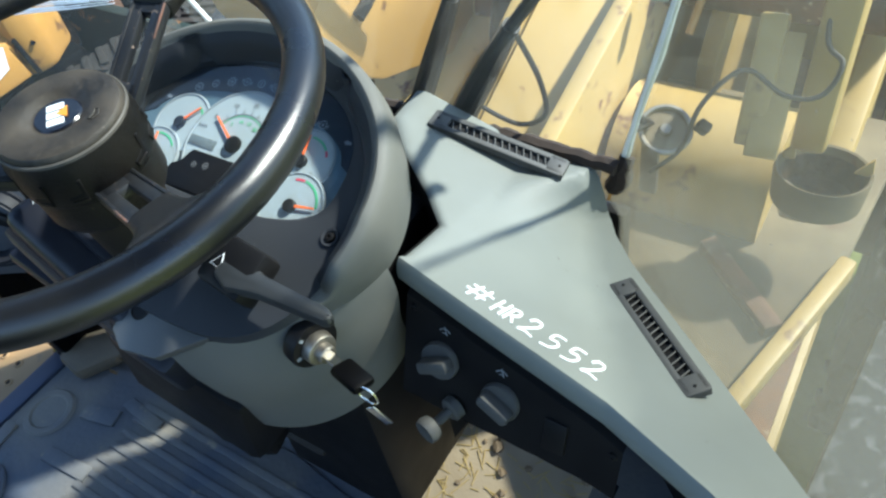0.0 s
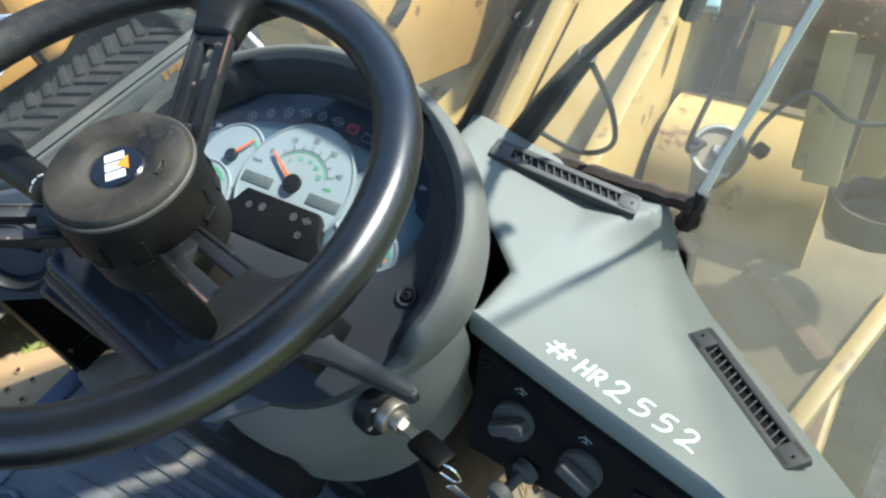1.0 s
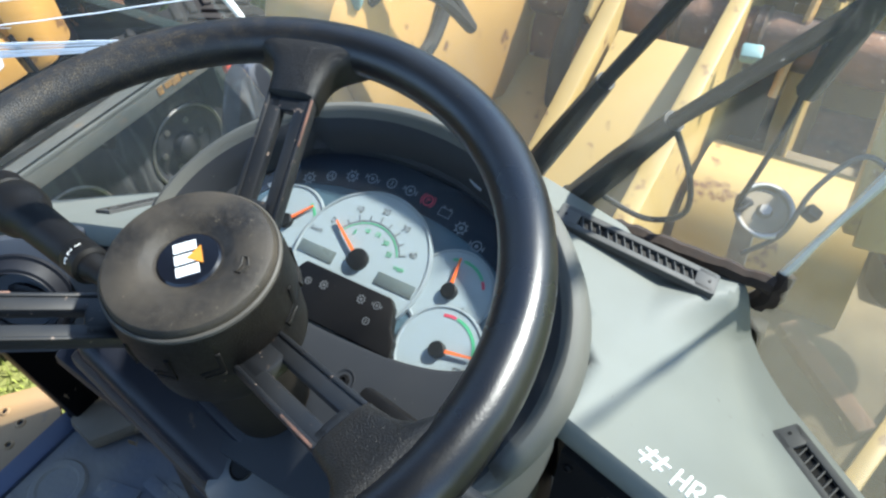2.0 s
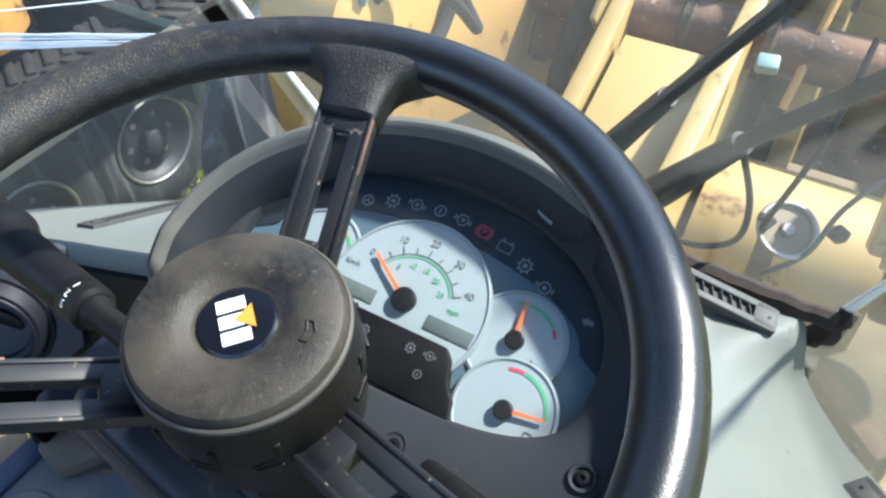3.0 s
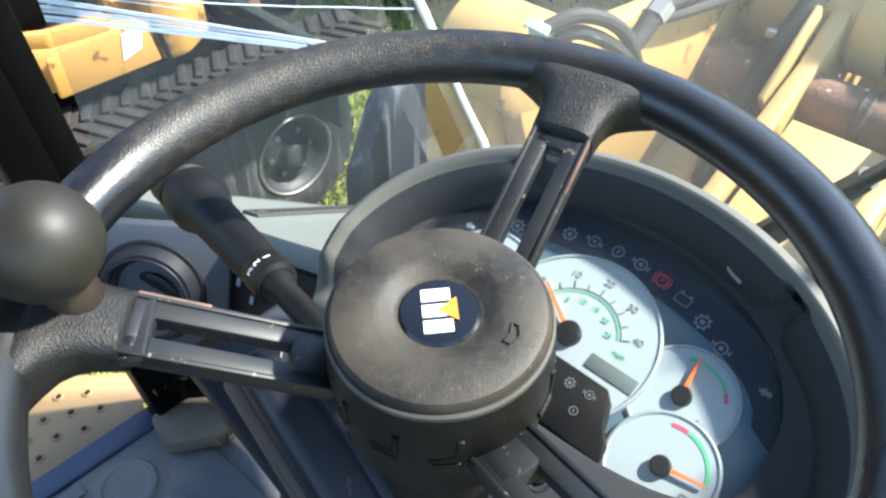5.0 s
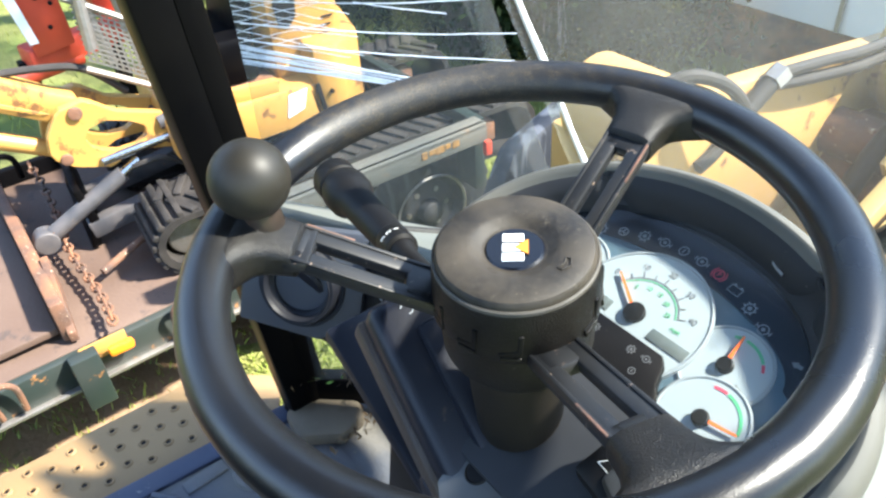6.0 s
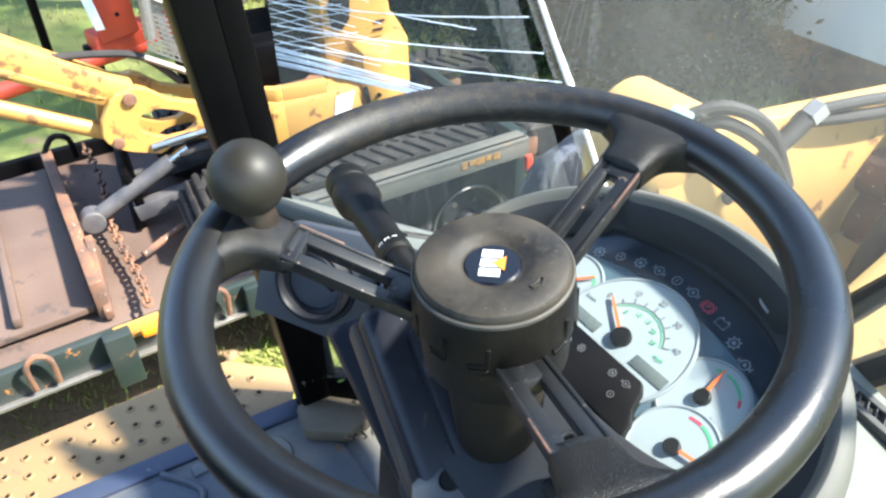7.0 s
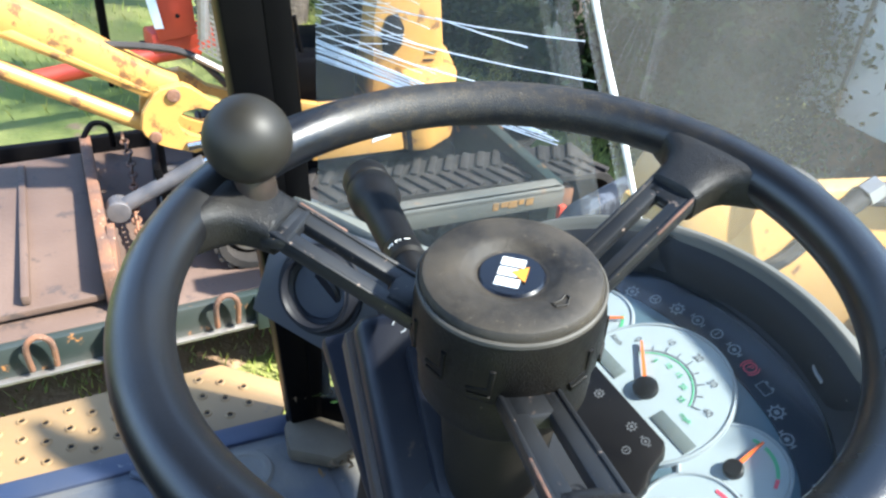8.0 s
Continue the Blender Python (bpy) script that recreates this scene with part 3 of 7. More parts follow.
tagged(link("door_sill", box(pose(-0.650, -0.350, 1.440, 0, 0, -1.0), 0.042, 0.80, 0.034, 0.006), mat("worn blue sill paint", (0.022, 0.034, 0.070), 0.45, second=(0.042, 0.050, 0.074), scale=9, mix=0.8, bump=0.3, bump_scale=150, spots=(0.22, 0.22, 0.21), spot_scale=30, spot_amount=0.3)), "worn blue painted steel door sill", "sill", kind="structure")
tagged(link("lower_sill", box(pose(-0.49, 0.235, 1.50, 0, 0, 48), 0.50, 0.03, 0.06, 0.006), FRAME), "black steel sill with leaves caught on it", "sill", kind="structure")
tagged(link("front_bulkhead", box(pose(-0.03, 0.425, 1.62), 0.60, 0.02, 0.40, 0.003), BLACK), "dark cab bulkhead under the windscreen", "wall", kind="structure")
tagged(link("side_bulkhead", box(pose(0.47, 0.235, 1.55, 0, 0, -42.6), 0.52, 0.02, 0.24, 0.003), BLACK), "dark cab bulkhead under the corner glass", "wall", kind="structure")

# cracks that fan out over the left corner pane
crack = thing("crack_lines", (-0.5, 0.22, 2.2), "long pale blue cracks across the corner pane", "cracks", kind="structure")
def on_left_pane(s, z):
    """A place on the left corner pane: s from the pillar to the seam."""
    a, b = Vector((-0.612, 0.085, z)), seam(-1, z)
    p = a.lerp(b, s)
    n2 = Vector((b.y - a.y, -(b.x - a.x), 0)).normalized()
    return p + n2 * 0.0035
rng = random.Random(11)
def draw_crack(s0, z0, s1, z1, sag, r=0.0008):
    pts = [on_left_pane(s0 + (s1 - s0) * k / 12, z0 + (z1 - z0) * k / 12 - sag * math.sin(math.pi * k / 12) + rng.uniform(-0.0005, 0.0005)) for k in range(13)]
    part("crack", tube(pts, r, 4), SCRATCH, crack)
for s0, z0, s1, z1, sag in ((0.43, 2.167, 0.74, 2.148, 0.001), (0.02, 2.178, 0.94, 2.163, 0.006), (0.02, 2.150, 0.95, 2.120, 0.006), (0.02, 2.128, 0.98, 2.086, 0.005)):
    draw_crack(s0, z0, s1, z1, sag, 0.0007)
# the main bundle, which draws together away from the pillar
for i in range(20):
    z0 = 2.098 + 0.0013 * i + rng.uniform(-0.002, 0.002)
    end = rng.uniform(0.55, 0.80)
    draw_crack(0.0, z0, end, 2.0995 - 0.070 * end + (z0 - 2.11) * 0.35 + rng.uniform(-0.0025, 0.0025), rng.uniform(-0.002, 0.001), 0.0005)
# a net of crossing cracks beside the pillar
for i in range(13):
    z0 = 2.120 + 0.010 * i
    draw_crack(0.0, z0 + 0.012, rng.uniform(0.28, 0.45), z0 - rng.uniform(0.012, 0.030), 0.001, 0.00045)
for i in range(7):
    z0 = 2.112 + 0.013 * i
    draw_crack(0.0, z0, rng.uniform(0.22, 0.36), z0 + rng.uniform(0.012, 0.022), -0.001, 0.0004)

# perforated step outside the door
step = thing("fender_step", (-0.83, -0.4, 1.42), "yellow perforated steel step plate beside the cab door", "step")
part("plate", prism(I4, [(-0.673, -1.1), (-0.673, -0.045), (-0.680, 0.028), (-0.728, 0.054), (-0.764, 0.050), (-0.848, -0.042), (-0.830, -1.1)], 1.425, 1.435, 0.002), DUSTY_STEP, step)
part("edge_flange", box(pose(-0.836, -0.59, 1.405, 0, 0, 1.0), 0.008, 0.96, 0.04, 0.002), DUSTY_STEP, step)
hole_mesh = None
for i in range(27):
    for j in range(3):
        hx = -0.712 - 0.044 * j - (0.0 if i % 2 else 0.018)
        hy = -0.017 - 0.036 * i
        if hx < -0.829 or hy > 0.0 or (hy > -0.047 and hx < -0.784):
            continue
        if hole_mesh is None:
            ob = link("raised_hole", lathe(I4, [(0.0, 0.0006), (0.0045, 0.0006), (0.0052, 0.0030), (0.0068, 0.0030), (0.0095, 0.0)], 14), DUSTY_STEP)
            me = ob.data
            me.materials.append(BLACK)
            for f in me.polygons:
                if max((me.vertices[v].co.xy.length for v in f.vertices)) < 0.0048:
                    f.material_index = 1
            hole_mesh = me
        else:
            ob = new("raised_hole", hole_mesh)
        ob.matrix_basis = pose(hx, hy, 1.4352)
        ob.parent = step
        ob.matrix_parent_inverse = world_of(step).inverted()

# ---- instrument pod ----
PO = Vector((0.003, 0.131, 2.069))
PM = axes(PO, (0, -0.39, 0.921))
pod = thing("instrument_pod", (0.0, 0.12, 1.9), "grey plastic instrument pod with a hooded dial cluster", "dashboard")


def arch(th, off=0.0):
    return (0.180 + off) * math.cos(th), -0.03 + (0.145 + off) * math.sin(th)


def pod_point(u, v, h):
    return PM @ Vector((u, v, h))


sect = [(-0.027, 0.000), (-0.025, 0.010), (-0.021, 0.0185), (-0.0165, 0.0240), (-0.0100, 0.0280), (-0.0075, 0.0300), (-0.0055, 0.0322), (-0.0020, 0.0332), (0.0020, 0.0315), (0.0048, 0.0275), (0.006, 0.020), (0.006, 0.000), (-0.001, -0.030), (-0.010, -0.056)]
rings = []
for i in range(123):
    th = radians(-32 + 244 * i / 122)
    dent = sum(math.exp(-(((math.degrees(th) - a) / 3.6) ** 2)) for a in (56, 124)) * 0.010
    lip = min(1.0, max(0.12, (198 - math.degrees(th)) / 8), max(0.12, (math.degrees(th) + 27) / 9)) ** 0.6
    ring = []
    for k, (o, h) in enumerate(sect):
        u, v = arch(th, o + (dent if k < 4 else dent * 0.6 if k == 4 else 0.0))
        fade = max(0.0, -math.sin(th)) * 0.03
        ring.append(pod_point(u, v, (h - fade) * lip if h > 0 else h))
    rings.append(ring)
part("hood_lining", sweep([r[:5] for r in rings]), BEZEL, pod, "charcoal inner face of the hood")
part("hood", sweep([r[4:] for r in rings]), HOOD, pod, "grey hood round the dials")


def opening(th, grow=0.0):
    c, s = math.cos(th), math.sin(th)
    u = -0.008 + (0.134 + grow) * math.copysign(abs(c) ** 0.85, c)
    v = (0.086 + grow) * abs(s) ** 0.95 if s > 0 else -(0.058 + grow) * abs(s) ** 0.55
    return u, v


def plate_edge(th):
    c, s = math.cos(th), math.sin(th)
    if s > 0:
        return 0.171 * c, -0.03 * (1 - s) + 0.107 * s
    return 0.171 * math.copysign(abs(c) ** 0.5, c) * (1 - 0.12 * abs(s)), -0.03 - 0.140 * abs(s) ** 0.8


def bezel_rise(u, v):
    """How far the dished surround climbs towards the hood, most at the top."""
    return 0.0215 * min(max((v + 0.055) / 0.08, 0.0), 1.0)


rings = []
for i in range(96):
    th = 2 * math.pi * i / 96
    a, b = opening(th), plate_edge(th)
    rise = bezel_rise(*b)
    rings.append([pod_point(a[0], a[1], -0.006), pod_point(a[0], a[1], 0.003), pod_point(*opening(th, 0.003), 0.005), pod_point(0.35 * a[0] + 0.65 * b[0], 0.35 * a[1] + 0.65 * b[1], 0.005 + 0.42 * rise), pod_point(b[0] * 0.985, b[1] * 0.985, 0.005 + rise), pod_point(*b, -0.004)])
bezel = part("bezel", sweep(rings, closed=True), BEZEL, pod, "charcoal dial surround with corner screws")


def screw(m, r, parent, material=STEEL):
    sc = part("screw", lathe(m, [(0, 0.0012), (r * 0.35, 0.0012), (r * 0.4, 0.0024), (r * 0.85, 0.0020), (r, 0.0), (r, -0.002)], 16), material, parent)
    return sc


for u, v in ((0.142, -0.05), (-0.148, -0.05), (0.096, 0.088), (-0.100, 0.090), (0.034, -0.083)):
    lift = 0.95 * bezel_rise(u, v)
    part("screw_well", lathe(PM @ pose(u, v, 0.0042 + lift), [(0.0085, 0.0), (0.008, 0.0015), (0.006, 0.0008), (0.0055, -0.001)], 20), BEZEL, pod)
    screw(PM @ pose(u, v, 0.0045 + lift), 0.0045, pod, BLACK)

# dial cluster
cluster = part("dial_cluster", prism(PM, [opening(2 * math.pi * i / 64, 0.002) for i in range(64)], -0.012, -0.006), FACE, pod, "slate blue dial plate")
ang = [radians(4 + 172 * i / 40) for i in range(41)]
inner = [(-0.008 + 0.118 * math.cos(t), 0.012 + 0.043 * math.sin(t)) for t in ang]
part("icon_band", prism(PM, [opening(t, -0.0005) for t in ang] + inner[::-1], -0.0058, -0.0048), ICONBAND, cluster)


def dial(u, v, r, h):
    d = part("dial_face", cyl(PM @ pose(u, v, -0.0058), r, h, 64), DIAL, cluster)
    part("dial_rim", lathe(PM @ pose(u, v, -0.0058), [(r, 0), (r, h + 0.0005), (r + 0.0010, h + 0.0010), (r + 0.0024, h + 0.0005), (r + 0.0028, 0.0)], 64), RING, cluster)
    return d


def needle(u, v, h, angle, length, hub_r):
    m = PM @ pose(u, v, h)
    part("needle", prism(m @ pose(0, 0, 0, 0, 0, angle), [(-0.004, -0.0016), (length, -0.0007), (length, 0.0007), (-0.004, 0.0016)], 0.002, 0.0032), NEEDLE, cluster, "orange dial needle")
    part("needle_hub", lathe(m, [(0, 0.0046), (hub_r * 0.8, 0.0046), (hub_r, 0.0036), (hub_r, 0.0)], 28), BLACK, cluster)


SU, SV = -0.008, 0.001
for u, v in ((0.070, 0.007), (-0.086, 0.007)):
    dial(u, v, 0.031, 0.0008)
for u, v in ((0.083, -0.035), (-0.099, -0.035)):
    dial(u, v, 0.031, 0.0020)
dial(SU, SV, 0.056, 0.0032)
H = -0.0058 + 0.0032
needle(SU, SV, H, 147, 0.040, 0.0085)
needle(0.070, 0.007, -0.0050, 97, 0.026, 0.0062)
needle(0.083, -0.035, -0.0038, 10, 0.026, 0.0062)
needle(-0.086, 0.007, -0.0050, 50, 0.026, 0.0062)
needle(-0.099, -0.035, -0.0038, 100, 0.026, 0.0062)
for i in range(9):
    a = 150 - 15.4 * i
    m = PM @ pose(SU, SV, H) @ pose(0, 0, 0, 0, 0, a)
    part("tick", box(m @ pose(0.0355, 0, 0.0003), 0.006 if i % 2 == 0 else 0.004, 0.0008, 0.0004), INK, cluster)
part("speed_arc", band(PM, SU, SV, 0.0325, 0.0333, 26, 152, H + 0.0001, H + 0.0004), INK, cluster)
part("speed_arc", band(PM, SU, SV, 0.0305, 0.0313, 26, 152, H + 0.0001, H + 0.0004), GREEN_INK, cluster)
for i, t in enumerate(("0", "10", "20", "30", "40")):
    a = radians(150 - 30.8 * i)
    lettering("numeral", t, PM @ pose(SU + 0.0435 * math.cos(a), SV + 0.0435 * math.sin(a), H + 0.0004), 0.0070, INK, cluster)
for i, t in enumerate(("5", "10", "15", "20", "25")):
    a = radians(128 - 24.0 * i)
    lettering("numeral", t, PM @ pose(SU + 0.0245 * math.cos(a), SV + 0.0245 * math.sin(a), H + 0.0004), 0.0053, GREEN_INK, cluster)
lettering("unit", "mph", PM @ pose(SU + 0.034, SV + 0.006, H + 0.0004), 0.0052, GREEN_INK, cluster)
lettering("unit", "Km/h", PM @ pose(SU - 0.047, SV + 0.010, H + 0.0004), 0.0052, INK, cluster)
for du in (0.037, -0.037):
    part("lcd_window", box(PM @ pose(SU + du, SV - 0.0065, H + 0.0004), 0.034, 0.0100, 0.0008, 0.0003), mat("grey lcd", (0.12, 0.14, 0.135), 0.3, scale=50), cluster)


def gauge_arc(u, v, h, r, spans, label_r):
    for a0, a1, m in spans:
        part("gauge_arc", band(PM, u, v, r - 0.0022, r, a0, a1, h + 0.0001, h + 0.0004, 10), m, cluster)


gauge_arc(0.070, 0.007, -0.0050, 0.026, ((112, 98, GREEN_INK), (92, 42, GREEN_INK), (40, 26, RED_INK)), 0)
gauge_arc(0.083, -0.035, -0.0038, 0.027, ((108, 86, RED_INK), (84, 12, GREEN_INK)), 0)
gauge_arc(-0.086, 0.007, -0.0050, 0.026, ((60, 30, GREEN_INK), (20, -10, RED_INK)), 0)
gauge_arc(-0.099, -0.035, -0.0038, 0.027, ((150, 120, RED_INK), (110, 40, GREEN_INK)), 0)


def pump_sign(m, s, material, parent):
    """A fuel pump drawn in thin bars."""
    bm = box(m @ pose(0, 0, 0), 0.1 * s, 1.0 * s, 0.0003)
    box(m @ pose(0.55 * s, 0, 0), 0.1 * s, 1.0 * s, 0.0003, bm=bm)
    for y in (-0.5, 0.1, 0.5):
        box(m @ pose(0.275 * s, y * s, 0), 0.6 * s, 0.09 * s, 0.0003, bm=bm)
    box(m @ pose(0.8 * s, -0.05 * s, 0), 0.09 * s, 0.7 * s, 0.0003, bm=bm)
    box(m @ pose(0.68 * s, -0.42 * s, 0), 0.25 * s, 0.08 * s, 0.0003, bm=bm)
    part("pump_sign", bm, material, parent, smooth=False)


def ring_sign(m, r, material, parent, kind):
    """A small round warning sign: a ring with strokes inside or outside."""
    bm = bmesh.new()
    joined(bm, band(m, 0, 0, r * 0.78, r, 0, 359.9, 0, 0.0003, 20))
    if kind == 0:
        box(m @ pose(0, 0, 0.0002), r * 0.24, r * 0.9, 0.0003, bm=bm)
    elif kind == 1:
        for k in range(8):
            box(m @ pose(0, 0, 0, 0, 0, 45 * k) @ pose(r * 1.15, 0, 0.0002), r * 0.3, r * 0.28, 0.0003, bm=bm)
        cyl(m, r * 0.4, 0.0003, 12, bm=bm)
    elif kind == 2:
        for k in range(3):
            box(m @ pose(0, 0, 0, 0, 0, 90 + 120 * k) @ pose(r * 0.45, 0, 0.0002), r * 0.9, r * 0.2, 0.0003, bm=bm)
    elif kind == 3:
        for sx in (-1, 1):
            box(m @ pose(sx * r * 1.2, 0, 0.0002), r * 0.4, r * 0.22, 0.0003, bm=bm)
            box(m @ pose(sx * r * 1.4, 0, 0.0002), r * 0.18, r * 0.9, 0.0003, bm=bm)
        cyl(m, r * 0.35, 0.0003, 10, bm=bm)
    part("warning_sign", bm, material, parent, smooth=False)


for i in range(10):
    u = -0.088 + 0.0178 * i
    v = 0.0685 - 0.0021 * ((u + 0.010) / 0.025) ** 2
    m = PM @ pose(u, v, -0.0046, 0, 0, -6)
    if i == 6:
        ring_sign(m, 0.0046, RED_INK, cluster, 9)
        lettering("letter", "P", m @ pose(0, 0, 0.0004), 0.0062, RED_INK, cluster)
        part("bracket", band(m, 0, 0, 0.0056, 0.0064, -50, 50, 0, 0.0003, 8), RED_INK, cluster)
        part("bracket", band(m, 0, 0, 0.0056, 0.0064, 130, 230, 0, 0.0003, 8), RED_INK, cluster)
    elif i == 7:
        bm = bmesh.new()
        for y in (-0.0032, 0.0032):
            box(m @ pose(0, y, 0.0002), 0.0105, 0.0006, 0.0003, bm=bm)
        for x in (-0.005, 0.005):
            box(m @ pose(x, 0, 0.0002), 0.0006, 0.0064, 0.0003, bm=bm)
            box(m @ pose(x * 0.6, 0.0042, 0.0002), 0.002, 0.0014, 0.0003, bm=bm)
        part("battery_sign", bm, ICON, cluster, smooth=False)
    else:
        ring_sign(m, 0.0044, ICON, cluster, {4: 0, 1: 2, 0: 1}.get(i, 3 if i % 2 else 1))
for u, v in ((-0.118, 0.030), (0.106, 0.036)):
    part("arrow_sign", prism(PM @ pose(u, v, -0.0044), [(-0.004, 0), (0, 0.003), (0, 0.0015), (0.004, 0.0015), (0.004, -0.0015), (0, -0.0015), (0, -0.003)], 0, 0.0003), ICON, cluster, smooth=False)

# black icon panel under the speed dial
pan = [(-0.064, -0.056), (0.056, -0.056), (0.053, -0.044), (0.046, -0.036), (0.041, -0.022), (0.035, -0.0160), (-0.044, -0.0160), (-0.047, -0.020), (-0.052, -0.030), (-0.062, -0.036)]
part("icon_panel", prism(PM, pan, -0.006, 0.0040, 0.0012), BLACK, cluster, "black panel with dim pictograms")
for u, v, k in ((0.014, -0.026, 1), (0.028, -0.0255, 3), (0.026, -0.039, 0), (-0.020, -0.028, 1), (-0.034, -0.030, 2)):
    ring_sign(PM @ pose(u, v, 0.0041), 0.0029, DIM_ICON, cluster, k)
pump_sign(PM @ pose(0.100, -0.045, -0.0034), 0.0085, INK, cluster)
ring_sign(PM @ pose(0.085, -0.005, -0.0048), 0.0042, INK, cluster, 1)
lens = part("cluster_lens", prism(PM, [opening(2 * math.pi * i / 64, -0.0006) for i in range(64)], 0.0024, 0.0030), CLUSTER_GLASS, cluster, "clear dusty lens")
lens.visible_shadow = False
part("work_lamp_sign", tube([pod_point(0.050, 0.0895, 0.0162), pod_point(0.053, 0.0855, 0.0148), pod_point(0.057, 0.0835, 0.0142), pod_point(0.063, 0.0815, 0.0140)], 0.0014, 6), ICON, bezel, "pale printed pictogram")

# lower column cover and key housing
body_rings = []
for k in range(13):
    f = k / 12
    ring = []
    for i in range(37):
        deg = 192 + 172 * i / 36
        th = radians(deg)
        deep = min(max((deg - 271) / 9, 0), 1)
        deep = 0.022 + 0.175 * deep * deep * (3 - 2 * deep)
        p = pod_point(0.166 * math.cos(th), -0.045 + 0.137 * math.sin(th), -0.004)
        bulge = 0.010 * math.sin(math.pi * min(f * 1.4, 1.0))
        ring.append(Vector((p.x * (1 - 0.10 * f) + bulge * math.cos(th), p.y + 0.03 * f + bulge * math.sin(th), p.z - deep * f)))
    body_rings.append(ring)
part("lower_shroud", sweep(body_rings), HOOD, pod, "grey lower shroud")
part("shroud_face", prism(PM, [(0.168 * math.cos(radians(192 + 156 * i / 24)), -0.045 + 0.137 * math.sin(radians(192 + 156 * i / 24))) for i in range(25)], -0.012, -0.006, 0.002), BEZEL, pod, "charcoal lower face plate")
for u, v in ((0.126, -0.122), (0.021, -0.157), (-0.10, -0.14)):
    screw(PM @ pose(u, v, 0.0), 0.0055, pod)
part("column_support", box(pose(0.0, 0.17, 1.70), 0.22, 0.20, 0.46, 0.02), BLACK, pod, "black steering column support")

# ---- ignition ----
KM = axes((0.152, 0.022, 1.988), (0.90, -0.22, 0.02), (0, 0.3, 1))
LOCK = mat("tarnished lock metal", (0.27, 0.25, 0.22), 0.48, 0.9, second=(0.17, 0.15, 0.125), scale=60, mix=0.8)
ignition = thing("ignition_switch", KM, "chrome ignition lock with a black-headed key and ring", "ignition switch")
part("lock_plate", lathe(KM, [(0, 0.003), (0.022, 0.003), (0.0235, 0.0), (0.0235, -0.01)], 40), BLACK, ignition)
for k in range(4):
    part("lock_mark", box(KM @ pose(0, 0, 0, 0, 0, 50 + 60 * k) @ pose(0.018, 0, 0.0032), 0.004, 0.003, 0.0006), ICON, ignition)
part("lock_nut", cyl(KM @ pose(0, 0, 0.003), 0.0150, 0.010, 24, 0.0140, 0.001), LOCK, ignition)
part("lock_barrel", lathe(KM @ pose(0, 0, 0.013), [(0, 0.008), (0.0075, 0.008), (0.0085, 0.007), (0.0085, 0)], 28), LOCK, ignition)
key = part("key", box(KM @ pose(0, 0, 0.028), 0.003, 0.009, 0.018), CHROME, ignition)
part("key_head", box(KM @ pose(0, 0, 0.052), 0.009, 0.022, 0.034, 0.004), FRAME, key, "black plastic key head")
ring_c = KM @ Vector((0, 0.004, 0.071))
part("key_ring", tube([ring_c + Vector((0.010 * math.cos(a), 0.002, -0.008 + 0.011 * math.sin(a))) for a in [2 * math.pi * i / 24 for i in range(24)]], 0.0008, 6, closed=True), CHROME, key)
part("key_tag", box(Matrix.Translation(ring_c + Vector((0.008, 0.0, -0.030))) @ pose(0, 0, 0, 0, -28, 20), 0.008, 0.0015, 0.026, 0.0006), CHROME, key)

# ---- steering wheel ----
WN = Vector((0.062, -0.088, 0.994))
WM = axes((0.006, 0.0025, 2.2035), WN)
WORN_EDGE = mat("bare rusty edge", (0.16, 0.075, 0.05), 0.7, second=(0.05, 0.04, 0.035), scale=120, mix=1.0)
wheel = thing("steering_wheel", WM, "worn black three-spoke steering wheel with a spinner knob", "steering wheel")
ring = [WM @ Vector((0.1795 * math.cos(2 * math.pi * i / 96), 0.1795 * math.sin(2 * math.pi * i / 96), 0)) for i in range(96)]
part("rim", tube(ring, 0.0152, 20, closed=True), WHEEL, wheel, "scuffed black rim")
FILLET = [(0.1315, 0.0150, 0.0090), (0.1330, 0.0172, 0.0112), (0.140, 0.0178, 0.0122), (0.147, 0.0188, 0.0128), (0.153, 0.0212, 0.0133), (0.158, 0.0255, 0.0138), (0.1622, 0.0330, 0.0142), (0.1665, 0.0440, 0.0140), (0.172, 0.046, 0.0120), (0.178, 0.040, 0.0100)]


def boss_rings(m):
    """Rounded cross-sections from the spoke's end out into the rim."""
    rows = []
    for r, w, h in FILLET:
        row = []
        for i in range(40):
            c, d = math.cos(2 * math.pi * i / 40), math.sin(2 * math.pi * i / 40)
            row.append(m @ Vector((r, w * math.copysign(abs(c) ** 0.55, c), h * math.copysign(abs(d) ** 0.55, d) - 0.25 * (0.1795 - r))))
        rows.append(row + row[:1])
    return rows


